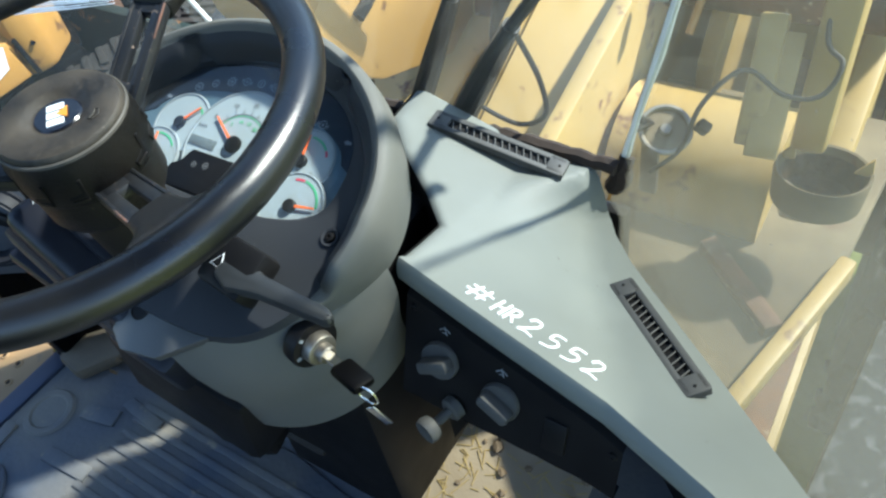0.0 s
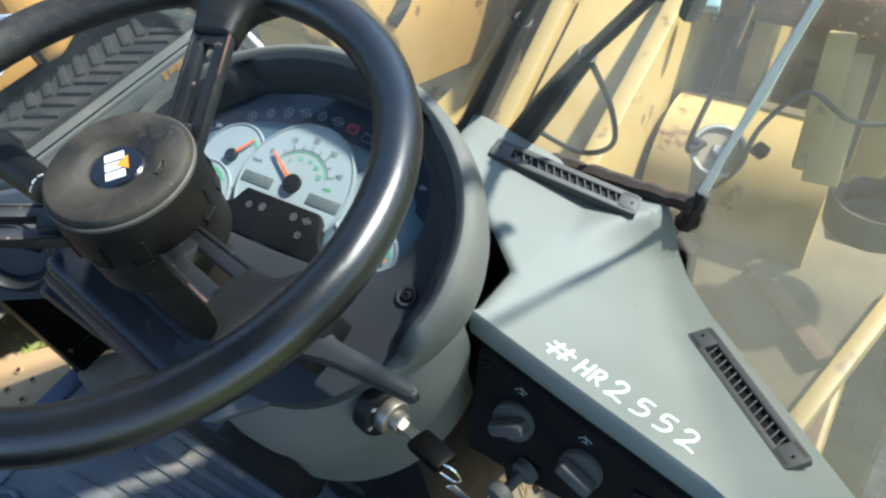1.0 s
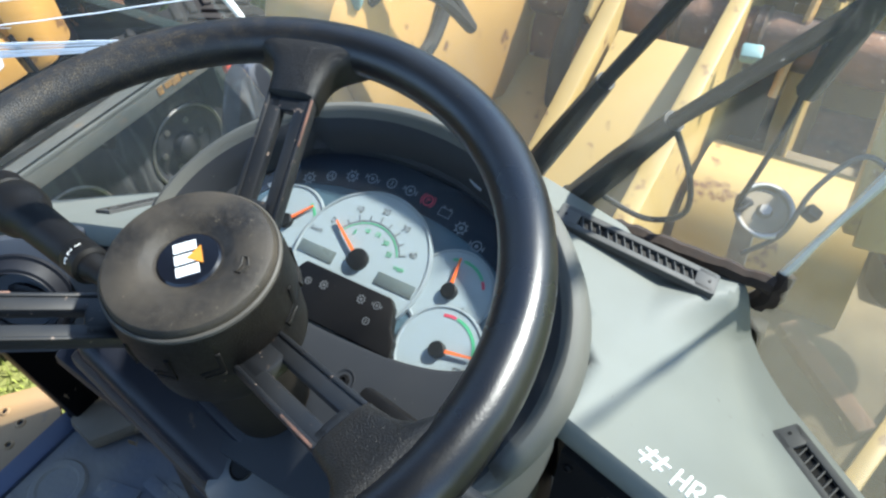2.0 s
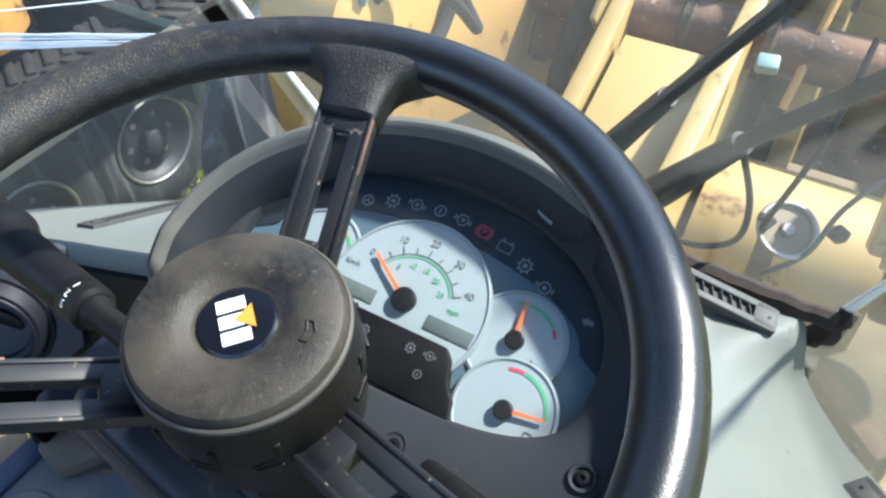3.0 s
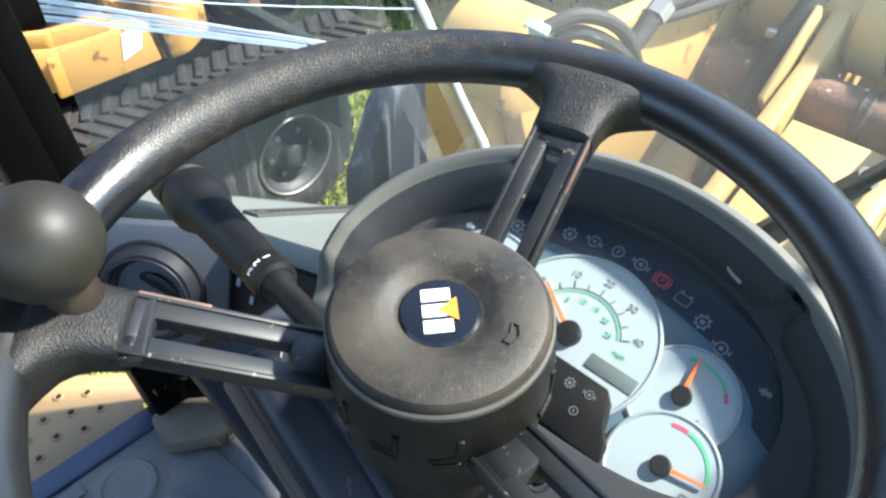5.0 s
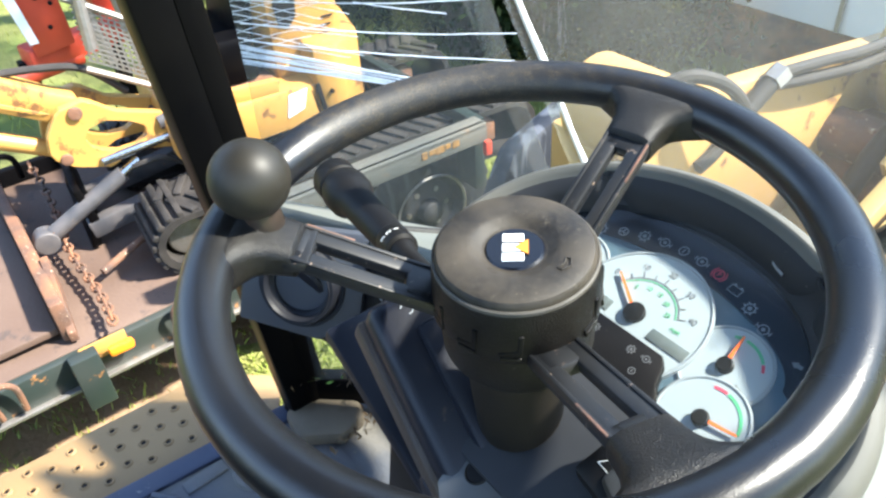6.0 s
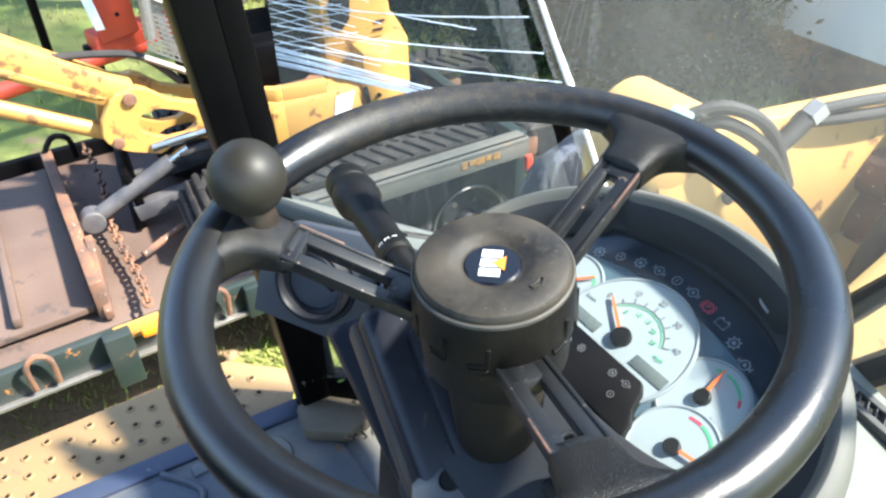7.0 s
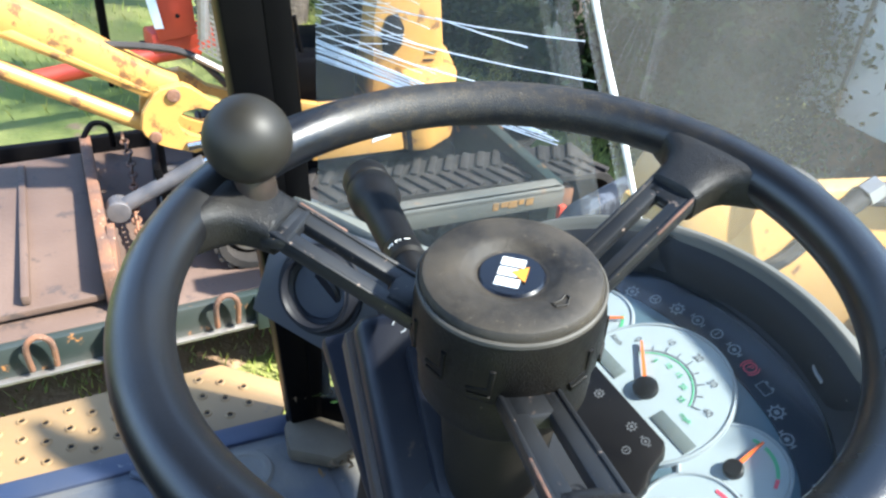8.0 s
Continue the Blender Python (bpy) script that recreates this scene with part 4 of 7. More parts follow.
for k in range(3):
    sm = WM @ pose(0, 0, 0, 0, 0, 104.5 + 120 * k)
    part("grip_boss", sweep(boss_rings(sm), caps=True), GRIP, wheel, "leather-grained moulding where a spoke meets the rim")
    a, b = Vector((0.046, 0, -0.046)), Vector((0.137, 0, -0.008))
    way = (b - a).normalized()
    sp = sm @ axes((a + b) / 2, Vector((-way.z, 0, way.x)), way)
    long = (b - a).length
    bm = bmesh.new()
    for y in (-0.0104, 0.0104):
        box(sp @ pose(0, y, 0), long, 0.0120, 0.009, 0.0022, bm=bm)
        box(sp @ pose(0, y * 1.40, 0.0030), long * 0.985, 0.0028, 0.0055, 0.001, bm=bm)
    box(sp @ pose(long * 0.43, 0, 0), long * 0.12, 0.026, 0.009, 0.002, bm=bm)
    box(sp @ pose(-long * 0.37, 0, 0), long * 0.26, 0.026, 0.009, 0.002, bm=bm)
    part("spoke", bm, SPOKE, wheel, "slotted black steel spoke")
    part("spoke_wear", box(sp @ pose(long * 0.30, -0.0155, 0.0052), long * 0.32, 0.0016, 0.0016, 0.0004), WORN_EDGE, wheel, "bare rusty paint wear")
hub = part("hub", lathe(WM, [(0.0470, -0.0070), (0.0492, -0.0085), (0.0508, -0.020), (0.0515, -0.034), (0.0508, -0.0455), (0.0498, -0.0475), (0.0490, -0.0485), (0.0486, -0.060), (0.0482, -0.076), (0.0450, -0.082), (0.0355, -0.086)], 64), HUB_SIDE, wheel, "dusty black hub, its side's shade in the colour")
part("column", tube([WM @ Vector((0, 0, -0.066)), WM @ Vector((0, 0, -0.09)), (-0.012, 0.022, 2.03), (-0.020, 0.045, 1.93)], 0.033, 28, radii=[0.037, 0.036, 0.032, 0.031]), COLUMN, wheel, "dusty black steering column")
part("cap", lathe(WM, [(0, -0.0045), (0.0185, -0.0045), (0.0200, -0.0040), (0.0245, -0.0010), (0.0285, 0.0), (0.0425, -0.0002), (0.0458, -0.0014), (0.0474, -0.0038), (0.0476, -0.0066)], 64), HUB, hub, "dusty black horn cap")
part("cap_rim", lathe(WM, [(0.0470, -0.0062), (0.0484, -0.0056), (0.0494, -0.0064), (0.0496, -0.0084), (0.0485, -0.0092)], 64), mat("scuffed grey edge", (0.075, 0.068, 0.058), 0.6, second=(0.04, 0.036, 0.03), scale=60, spec=0.3), hub)
emblem = part("emblem", lathe(WM @ pose(0, 0, -0.0045), [(0, 0.0012), (0.0165, 0.0012), (0.0178, 0.0)], 40), mat("black glossy emblem", (0.005, 0.006, 0.010), 0.2, scale=60), hub, "round dark emblem with plain white and amber shapes")
EM = WM @ pose(0, 0, -0.0031) @ pose(0, 0, 0, 0, 0, 139)
for k in range(3):
    part("emblem_bar", box(EM @ pose(-0.0082 + 0.0082 * k, 0.0010, 0.0002), 0.0064, 0.0125, 0.0005, 0.0001), WHITE, emblem, smooth=False)
part("emblem_triangle", prism(EM @ pose(0.0, -0.0058, 0.0004), [(-0.0062, -0.002), (0.0062, -0.002), (0, 0.0065)], 0, 0.0004), AMBER, emblem, smooth=False)
part("horn_sign", tube([WM @ Vector((r * math.cos(radians(a)), r * math.sin(radians(a)), 0.0005)) for a, r in ((8, 0.0315), (9, 0.0345), (17, 0.0365), (25, 0.0345), (26, 0.0315), (17, 0.0325))], 0.0005, 6, closed=True), HUB, hub)
for k in range(12):
    nm = WM @ pose(0, 0, 0, 0, 0, 16 + 30 * k) @ axes((0.0508, 0, -0.031), (1, 0, 0), (0, 1, 0))
    if k % 4 != 3:
        part("hub_notch", prism(nm, [(-0.0075, -0.0085), (0.0060, -0.0085), (0.0075, 0.0085), (0.0045, 0.0085), (0.0035, -0.004), (-0.0075, -0.006)], -0.004, 0.0011, 0.0005), BLACK, hub)
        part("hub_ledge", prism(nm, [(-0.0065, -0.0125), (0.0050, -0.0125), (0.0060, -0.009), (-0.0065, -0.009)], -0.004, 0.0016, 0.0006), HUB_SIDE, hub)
# spinner knob on the left spoke
kb = WM @ pose(0, 0, 0, 0, 0, 224.5)
KNOB_STEM = mat("rusty black knob stem", (0.012, 0.009, 0.007), 0.45, second=(0.040, 0.022, 0.013), scale=40, mix=0.9, bump=0.3, bump_scale=400, spots=(0.09, 0.05, 0.03), spot_scale=120, spot_amount=0.3)
ball_at = Vector((-0.111, -0.103, 2.236))
part("knob_bracket", prism(kb @ pose(0, 0, -0.011), [(0.124, -0.018), (0.122, 0.016), (0.136, 0.018), (0.156, 0.014), (0.164, 0.004), (0.164, -0.012), (0.146, -0.020)], -0.004, 0.004, 0.002), SPOKE, wheel, "dark steel clamp for the spinner knob")
part("knob_stem", tube([Vector((-0.106, -0.099, 2.184)), Vector((-0.1075, -0.100, 2.200)), ball_at], 0.0115, 18, radii=[0.0135, 0.0120, 0.0105]), KNOB_STEM, wheel, "scuffed brown-black stem")
part("knob_ball", lathe(Matrix.Translation(ball_at), [(0.0245 * math.sin(math.pi * i / 20), -0.0245 * math.cos(math.pi * i / 20)) for i in range(21)], 40), BALL, wheel, "matt black ball knob")

# ---- column stalks ----
stalk = thing("gear_stalk", (-0.05, 0.0, 2.11), "black column stalk with a fat twist grip and white marks", "control lever")
S0, S1 = Vector((-0.030, -0.008, 2.126)), Vector((-0.290, 0.031, 2.101))
SMt = axes(S0, S1 - S0, (0, 0, 1))
SL = (S1 - S0).length
part("stem", lathe(SMt, [(0.0085, 0), (0.0080, 0.096), (0.0105, 0.100), (0.0105, 0.108)], 24), BLACK, stalk)
part("grip", lathe(SMt, [(0.0110, 0.104), (0.0140, 0.106), (0.0142, 0.124), (0.0132, 0.126), (0.0140, 0.130), (0.0158, SL - 0.066), (0.0190, SL - 0.056), (0.0214, SL - 0.050), (0.0218, SL - 0.034), (0.0206, SL - 0.030), (0.0186, SL - 0.029), (0.0186, SL - 0.026), (0.0202, SL - 0.024), (0.0206, SL - 0.006), (0.0180, SL), (0, SL)], 28), BLACK, stalk, "ribbed black twist grip")
for k, t in enumerate(("1", "2", "3")):
    m = SMt @ pose(0, 0, 0.115) @ pose(0, 0, 0, 0, 0, 366 - 27 * k) @ axes((0.0143, 0, 0), (1, 0, 0), (0, 0, 1)) @ pose(0, 0, 0, 0, 0, 0)
    lettering("numeral", t, m, 0.0066, WHITE, stalk)
LEVER = mat("charcoal lever plastic", (0.012, 0.014, 0.016), 0.5, second=(0.022, 0.023, 0.023), scale=20, bump=0.2, bump_scale=900, bump_dist=0.0002)
lever = thing("column_lever", (0.1, 0.05, 2.05), "flat black plastic lever on the steering column", "control lever")
part("lever_block", box(pose(0.090, 0.026, 2.048, 22, 0, -8), 0.055, 0.045, 0.026, 0.005), BLACK, lever, "switch block with a hazard sign")
part("lever_arm", prism(Matrix.Translation((0, 0, 2.054)), [(0.078, 0.044), (0.100, 0.040), (0.110, 0.034), (0.121, 0.026), (0.192, 0.0215), (0.199, 0.018), (0.201, 0.0135), (0.196, 0.0085), (0.128, 0.007), (0.101, 0.001), (0.080, 0.010)], -0.006, 0.006, 0.004), LEVER, lever)
hz = pose(0.078, 0.020, 2.0590, 22, 0, -8)
part("hazard_sign", tube([hz @ Vector((0.008 * math.cos(radians(90 + 120 * k)), 0.008 * math.sin(radians(90 + 120 * k)), 0.0)) for k in range(3)], 0.0006, 6, closed=True), WHITE, lever)
housing = thing("column_housing", (-0.09, 0.0, 1.95), "blue-black housing on the side of the steering column", "column housing")
way = Vector((0.125, -0.012, -0.090)).normalized()
up = Vector((0.52, -0.12, 0.84))
CM = axes(Vector((-0.066, 0.004, 2.012)), up - way * up.dot(way), way)
part("case", box(CM, 0.180, 0.086, 0.050, 0.012, seg=3), NAVY, housing)
part("case_ridge", box(CM @ pose(0.015, 0.006, 0.028), 0.150, 0.036, 0.014, 0.005), NAVY, housing)
# Warm light along the housing's lower side is put into this brown.
part("case_lip", box(CM @ pose(-0.004, -0.041, -0.016), 0.165, 0.016, 0.030, 0.005), LIT_EDGE, housing, "brown lower edge with warm light in its colour")
part("case_skirt", prism(axes((-0.125, 0, 0), (1, 0, 0), (0, 1, 0)), [(-0.010, 2.02), (0.045, 2.02), (0.080, 1.78), (0.020, 1.78), (-0.004, 1.88)], 0, 0.050, 0.006), PANEL, housing, "blue-grey skirt")
part("case_block", box(pose(-0.030, 0.000, 1.925, 12, 20, 0), 0.075, 0.085, 0.085, 0.010), NAVY, housing)
part("seat_sign", tube([CM @ Vector((-0.076 + 0.005 * math.cos(a), -0.012 + 0.005 * math.sin(a), 0.0256)) for a in [2 * math.pi * i / 10 for i in range(8)]], 0.0006, 6), ICON, housing)
bracket = thing("tilt_bracket", (0.04, -0.03, 2.0), "grey plastic tilt bracket with a round hole under the wheel", "bracket")
BM = axes((0.008, -0.010, 2.004), (0.0, -0.34, 0.94), (1, 0, 0))
PLATE = mat("dark satin bracket plastic", (0.045, 0.047, 0.047), 0.38, second=(0.06, 0.058, 0.052), scale=20, bump=0.2, bump_scale=900, bump_dist=0.0002)
part("bracket_plate", prism(BM, [(-0.030, -0.040), (-0.034, -0.018), (-0.024, 0.002), (-0.006, 0.012), (0.020, 0.022), (0.034, 0.055), (0.075, 0.055), (0.070, -0.01), (0.03, -0.045), (-0.01, -0.052)], -0.005, 0.005, 0.002), PLATE, bracket)
part("bracket_hole", lathe(BM @ pose(-0.012, -0.014, 0.0051), [(0, 0.0), (0.008, 0.0), (0.009, 0.001), (0.010, 0.0)], 24), BLACK, bracket)

# ---- side consoles ----
def mirror_x(p, side):
    return Vector((p[0] if side > 0 else -0.066 - p[0], p[1], p[2]))


def console_z(x, y):
    """The height of the right console's top."""
    fall = 0.33 + 0.215 * min(max((x - 0.17) / 0.14, 0.0), 1.0)
    low = 1.989 - 0.325 * (x - 0.163) - fall * (y - 0.13)
    high = 1.914 - 0.27 * (y - 0.355)
    edge = 0.186 + 0.66 * (y - 0.29)
    width = 0.085 - 0.60 * max(0.0, y - 0.28)
    s = min(max((edge + width / 2 - x) / max(width, 0.030), 0.0), 1.0)
    s = s * s * (3 - 2 * s)
    return low + s * (max(high, low) - low)


FRONT = [(0.163, 0.130), (0.27, 0.116), (0.377, 0.103), (0.47, 0.075), (0.60, 0.02)]
BACK = [(0.00, 0.405), (0.13, 0.405), (0.250, 0.398), (0.262, 0.392), (0.276, 0.372), (0.43, 0.235), (0.63, 0.055)]
LEFT = [(0.163, 0.132), (0.162, 0.165), (0.160, 0.203), (0.126, 0.235), (0.06, 0.285), (0.02, 0.33), (0.00, 0.405)]


def along(line, s):
    """A place on a line of points at a share s of its points' count."""
    f = s * (len(line) - 1)
    i = min(int(f), len(line) - 2)
    a, b = Vector(line[i]), Vector(line[i + 1])
    return a.lerp(b, f - i)


def console_xy(s, t):
    f, b, lft = along(FRONT, s), along(BACK, s), along(LEFT, t)
    rgt = along([FRONT[-1], BACK[-1]], t)
    c00, c10, c01, c11 = Vector(FRONT[0]), Vector(FRONT[-1]), Vector(BACK[0]), Vector(BACK[-1])
    return (1 - t) * f + t * b + (1 - s) * lft + s * rgt - ((1 - s) * (1 - t) * c00 + s * (1 - t) * c10 + (1 - s) * t * c01 + s * t * c11)


def build_console(side):
    label = "light grey moulded side console with switches and air vents" if side > 0 else "light grey moulded side console with a round air duct"
    con = thing("side_console", mirror_x((0.35, 0.2, 1.45), side), label, "dashboard")
    rows = []
    for i in range(121):
        s = i / 120
        row = []
        f = along(FRONT, s)
        fz = console_z(f.x, f.y)
        for dy, dz in ((0.010, -0.036), (0.001, -0.032), (-0.003, -0.024), (-0.003, -0.016), (-0.0005, -0.008), (0.005, -0.0025)):
            row.append(mirror_x((f.x, f.y + dy, fz + dz), side))
        for j in range(81):
            t = 0.055 + 0.945 * j / 80
            p = console_xy(s, t)
            z = console_z(p.x, p.y)
            z -= (0.007, 0.003, 0.001)[i] if i < 3 else 0.0
            row.append(mirror_x((p.x, p.y, z), side))
        e = console_xy(s, 1.0)
        row.append(mirror_x((e.x, e.y, console_z(e.x, e.y) - 0.05), side))
        rows.append(row)
    left = []
    for j in range(49):
        p = console_xy(0, 0.04 + 0.96 * j / 48)
        left.append(p)
    part("shell", sweep(rows), CONSOLE, con)
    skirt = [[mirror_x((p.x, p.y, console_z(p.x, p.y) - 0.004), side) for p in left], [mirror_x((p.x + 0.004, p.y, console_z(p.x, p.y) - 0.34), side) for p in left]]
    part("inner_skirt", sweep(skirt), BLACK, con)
    return con


def build_vent(con, a, b, side, rise=1.0):
    """A slotted air vent between two places on the console's top."""
    nrm = Vector((0, 0, 1))
    if side < 0:
        mx, my = (a[0] + b[0]) / 2, (a[1] + b[1]) / 2
        nrm = Vector(((console_z(mx + 0.01, my) - console_z(mx - 0.01, my)) / 0.02, -(console_z(mx, my + 0.01) - console_z(mx, my - 0.01)) / 0.02, 1))
    a, b = mirror_x((*a, console_z(*a)), side), mirror_x((*b, console_z(*b)), side)
    mid = (a + b) / 2
    long = (b - a).length
    way = (b - a).normalized()
    m = axes(mid, nrm - way * nrm.dot(way), way)
    vent = part("air_vent", box(m @ pose(0, 0, 0.001), long, 0.027, 0.004, 0.0012), KNOB, con, "slotted grey air vent")
    slot = 0.012
    for y in (-1, 1):
        part("vent_rail", box(m @ pose(0, y * 0.0098, 0.0015 + 0.0035 * rise), long - 0.004, 0.0076, 0.007 * rise, 0.0016 * rise), KNOB, vent)
    for x in (-1, 1):
        end = part("vent_end", box(m @ pose(x * (long / 2 - 0.011), 0, 0.0015 + 0.0035 * rise), 0.022, 0.0257, 0.007 * rise, 0.0016 * rise), KNOB, vent)
        part("vent_pin", cyl(m @ pose(x * (long / 2 - 0.008), 0, 0.0014 + 0.0070 * rise), 0.0016, 0.0008, 10), BLACK, end)
    part("vent_slot", box(m @ pose(0, 0, 0.0032), long - 0.040, slot, 0.0008), BLACK, vent)
    n = 14
    for i in range(n):
        x = -long / 2 + 0.026 + (long - 0.052) * i / (n - 1)
        part("slat", box(m @ pose(x, 0, 0.0030 + 0.0020 * rise, 0, 30, 22), 0.0013, slot + 0.001, 0.0045 * rise), KNOB, vent)
    return vent


right = build_console(1)
build_vent(right, (0.055, 0.354), (0.216, 0.368), 1)
build_vent(right, (0.316, 0.287), (0.434, 0.180), 1)
lcon = build_console(-1)
build_vent(lcon, (0.352, 0.150), (0.350, 0.300), -1, 0.35)

# switch panel on the right console
def panel_pt(x, drop, proud=0.0):
    f = along(FRONT, 0)
    for k in range(101):
        q = along(FRONT, k / 100)
        if q.x >= x:
            f = q
            break
    return Vector((x, f.y + 0.010 - 0.40 * drop - proud, console_z(f.x, f.y) - drop))


bm = bmesh.new()
rows = []
for k in range(13):
    x = 0.174 + (0.40 - 0.174) * k / 12
    low = 0.136 - 0.055 * k / 12
    rows.append([panel_pt(x, low, -0.01), panel_pt(x, low, 0.004), panel_pt(x, 0.032, 0.004), panel_pt(x, 0.030, -0.004)])
switch_panel = part("switch_panel", sweep(rows, bm=bm), BLACK, right, "black switch panel")
rows = []
for k in range(13):
    x = 0.150 + (0.42 - 0.150) * k / 12
    rows.append([mirror_x(q, -1) for q in (panel_pt(x, 0.165, -0.01), panel_pt(x, 0.165, 0.002), panel_pt(x, 0.032, 0.002), panel_pt(x, 0.030, -0.004))])
facing = part("switch_facing", sweep(rows), BLACK, lcon, "black facing with two pale rocker marks")
for x, drop in ((0.300, 0.060), (0.276, 0.074)):
    q = mirror_x(panel_pt(x, drop, 0.004), -1)
    part("rocker_mark", box(axes(q, (0.0, -0.93, 0.37), (1, 0, 0)), 0.005, 0.009, 0.002, 0.0005), ICON, facing)
for x, drop in ((0.216, 0.072), (0.282, 0.070)):
    m = axes(panel_pt(x, drop, 0.004), (0.0, -0.93, 0.37), (1, 0, 0))
    kn = part("rotary_knob", lathe(m, [(0, 0.006), (0.0185, 0.006), (0.0195, 0.004), (0.0195, 0)], 32), KNOB, switch_panel, "grey rotary wiper knob")
    part("knob_grip", box(m @ pose(0, 0, 0.012, 0, 0, 25 if x < 0.25 else -25), 0.034, 0.013, 0.016, 0.004), KNOB, kn)
for x, drop in ((0.218, 0.042), (0.280, 0.042)):
    m = axes(panel_pt(x, drop, 0.0045), (0.0, -0.93, 0.37), (1, 0, 0))
    bm = bmesh.new()
    joined(bm, band(m, 0, -0.004, 0.0065, 0.0073, 35, 145, 0, 0.0003, 10))
    joined(bm, band(m, 0, -0.004, 0.0025, 0.0032, 35, 145, 0, 0.0003, 10))
    box(m @ pose(0.001, 0.001, 0.0002, 0, 0, 20), 0.0007, 0.009, 0.0003, bm=bm)
    part("wiper_sign", bm, ICON, switch_panel, smooth=False)
m = axes(panel_pt(0.338, 0.066, 0.004), (0.0, -0.93, 0.37), (1, 0, 0))
part("blank_switch", box(m @ pose(0, 0, 0.001), 0.022, 0.034, 0.004, 0.0015), BLACK, switch_panel)
for x, drop in ((0.182, 0.04), (0.392, 0.042)):
    screw(axes(panel_pt(x, drop, 0.004), (0, -0.93, 0.37), (1, 0, 0)), 0.004, switch_panel, BLACK)
pull = thing("pull_knob", panel_pt(0.240, 0.115, 0.0), "black push-pull cable knob below the switches", "knob")
m = axes(panel_pt(0.236, 0.108, 0.004), (-0.25, -0.93, 0.05), (1, 0, 0))
part("collar", lathe(m, [(0.012, 0), (0.012, 0.008), (0.009, 0.010), (0.005, 0.010), (0.005, 0.028)], 24), KNOB, pull)
part("button", lathe(m, [(0.005, 0.026), (0.012, 0.030), (0.0135, 0.036), (0.012, 0.041), (0, 0.042)], 28), KNOB, pull)

# handwritten stock mark
STROKES = {
    "#": [[(0.1, 0.78), (1.05, 0.62)], [(0.0, 0.45), (0.9, 0.26)], [(0.42, 0.95), (0.22, 0.05)], [(0.80, 0.95), (0.62, 0.05)]],
    "H": [[(0.15, 0.95), (0.05, 0.05)], [(0.75, 0.95), (0.65, 0.05)], [(0.1, 0.5), (0.7, 0.5)]],
    "R": [[(0.15, 0.95), (0.1, 0.05)], [(0.12, 0.9), (0.55, 0.95), (0.65, 0.7), (0.45, 0.5), (0.15, 0.48)], [(0.35, 0.48), (0.75, 0.05)]],
    "2": [[(0.05, 0.75), (0.25, 0.98), (0.6, 0.92), (0.62, 0.65), (0.3, 0.3), (0.0, 0.05), (0.35, 0.1), (0.85, 0.0)]],
    "5": [[(0.75, 0.95), (0.25, 0.95), (0.2, 0.58), (0.5, 0.6), (0.7, 0.4), (0.5, 0.1), (0.05, 0.05)]],
}
mark = thing("stock_mark", (0.29, 0.15, 1.94), "handwritten stock mark #HR 2552 in white paint marker", "writing")
cx = 0.224
for ch, w, hgt, gap in (("#", 0.023, 0.022, 0.006), ("H", 0.013, 0.023, -0.001), ("R", 0.014, 0.022, 0.003), ("2", 0.017, 0.025, 0.004), ("5", 0.019, 0.024, 0.001), ("5", 0.019, 0.024, 0.002), ("2", 0.018, 0.024, 0.0)):
    bm = bmesh.new()
    base = 0.1375 - 0.085 * (cx - 0.215)
    for line in STROKES[ch]:
        pts = []
        for px, py in line:
            x, y = cx + px * w + 0.10 * py * hgt, base + py * hgt
            pts.append(Vector((x, y, console_z(x, y) - 0.0003)))
        joined(bm, tube(pts, 0.0015, 6, smooth_steps=5))
    part("character", bm, WHITE, mark)
    cx += w + gap

# round air duct on the left console
duct = thing("air_duct", (-0.43, 0.03, 1.86), "round black swivelling air duct in a grey panel", "air vent")
DUCT = mat("blue-black duct plastic", (0.007, 0.008, 0.012), 0.5, second=(0.014, 0.015, 0.019), scale=30, spec=0.3)
DM = axes((-0.432, 0.030, 1.880), (0.62, -0.70, 0.35), (0.75, 0.66, 0))
part("duct_panel", prism(DM, [(-0.09, -0.055), (-0.075, 0.055), (-0.03, 0.075), (0.09, 0.07), (0.075, -0.04), (0.02, -0.075)], -0.02, -0.002, 0.005), PANEL, duct, "grey moulded duct panel")
part("duct_ring", lathe(DM, [(0.040, -0.03), (0.040, 0.010), (0.043, 0.016), (0.047, 0.016), (0.050, 0.008), (0.052, 0.002), (0.056, 0.002), (0.057, -0.004)], 48), DUCT, duct)
part("duct_bowl", lathe(DM, [(0, -0.040), (0.014, -0.040), (0.016, -0.030), (0.026, -0.028), (0.028, -0.014), (0.034, -0.010), (0.0355, 0.002), (0.040, 0.006)], 48), DUCT, duct)
part("duct_vane", lathe(DM @ pose(0.003, -0.002, -0.008, 24, -18, 0), [(0, 0.003), (0.022, 0.003), (0.026, 0.0), (0.024, -0.003)], 36), DUCT, duct, "tilted round vane")
part("duct_groove", lathe(DM, [(0.0405, 0.013), (0.0425, 0.0175), (0.0445, 0.013)], 48), DUCT, duct)
part("switch_strip", box(DM @ pose(0.125, -0.005, -0.005, 0, 0, -8), 0.07, 0.06, 0.012, 0.004), BLACK, duct, "black switch strip beside the duct")
for k in range(2):
    part("rocker_mark", box(DM @ pose(0.115 + 0.02 * k, -0.01 - 0.006 * k, 0.0015, 0, 0, -8), 0.004, 0.007, 0.001), ICON, duct)

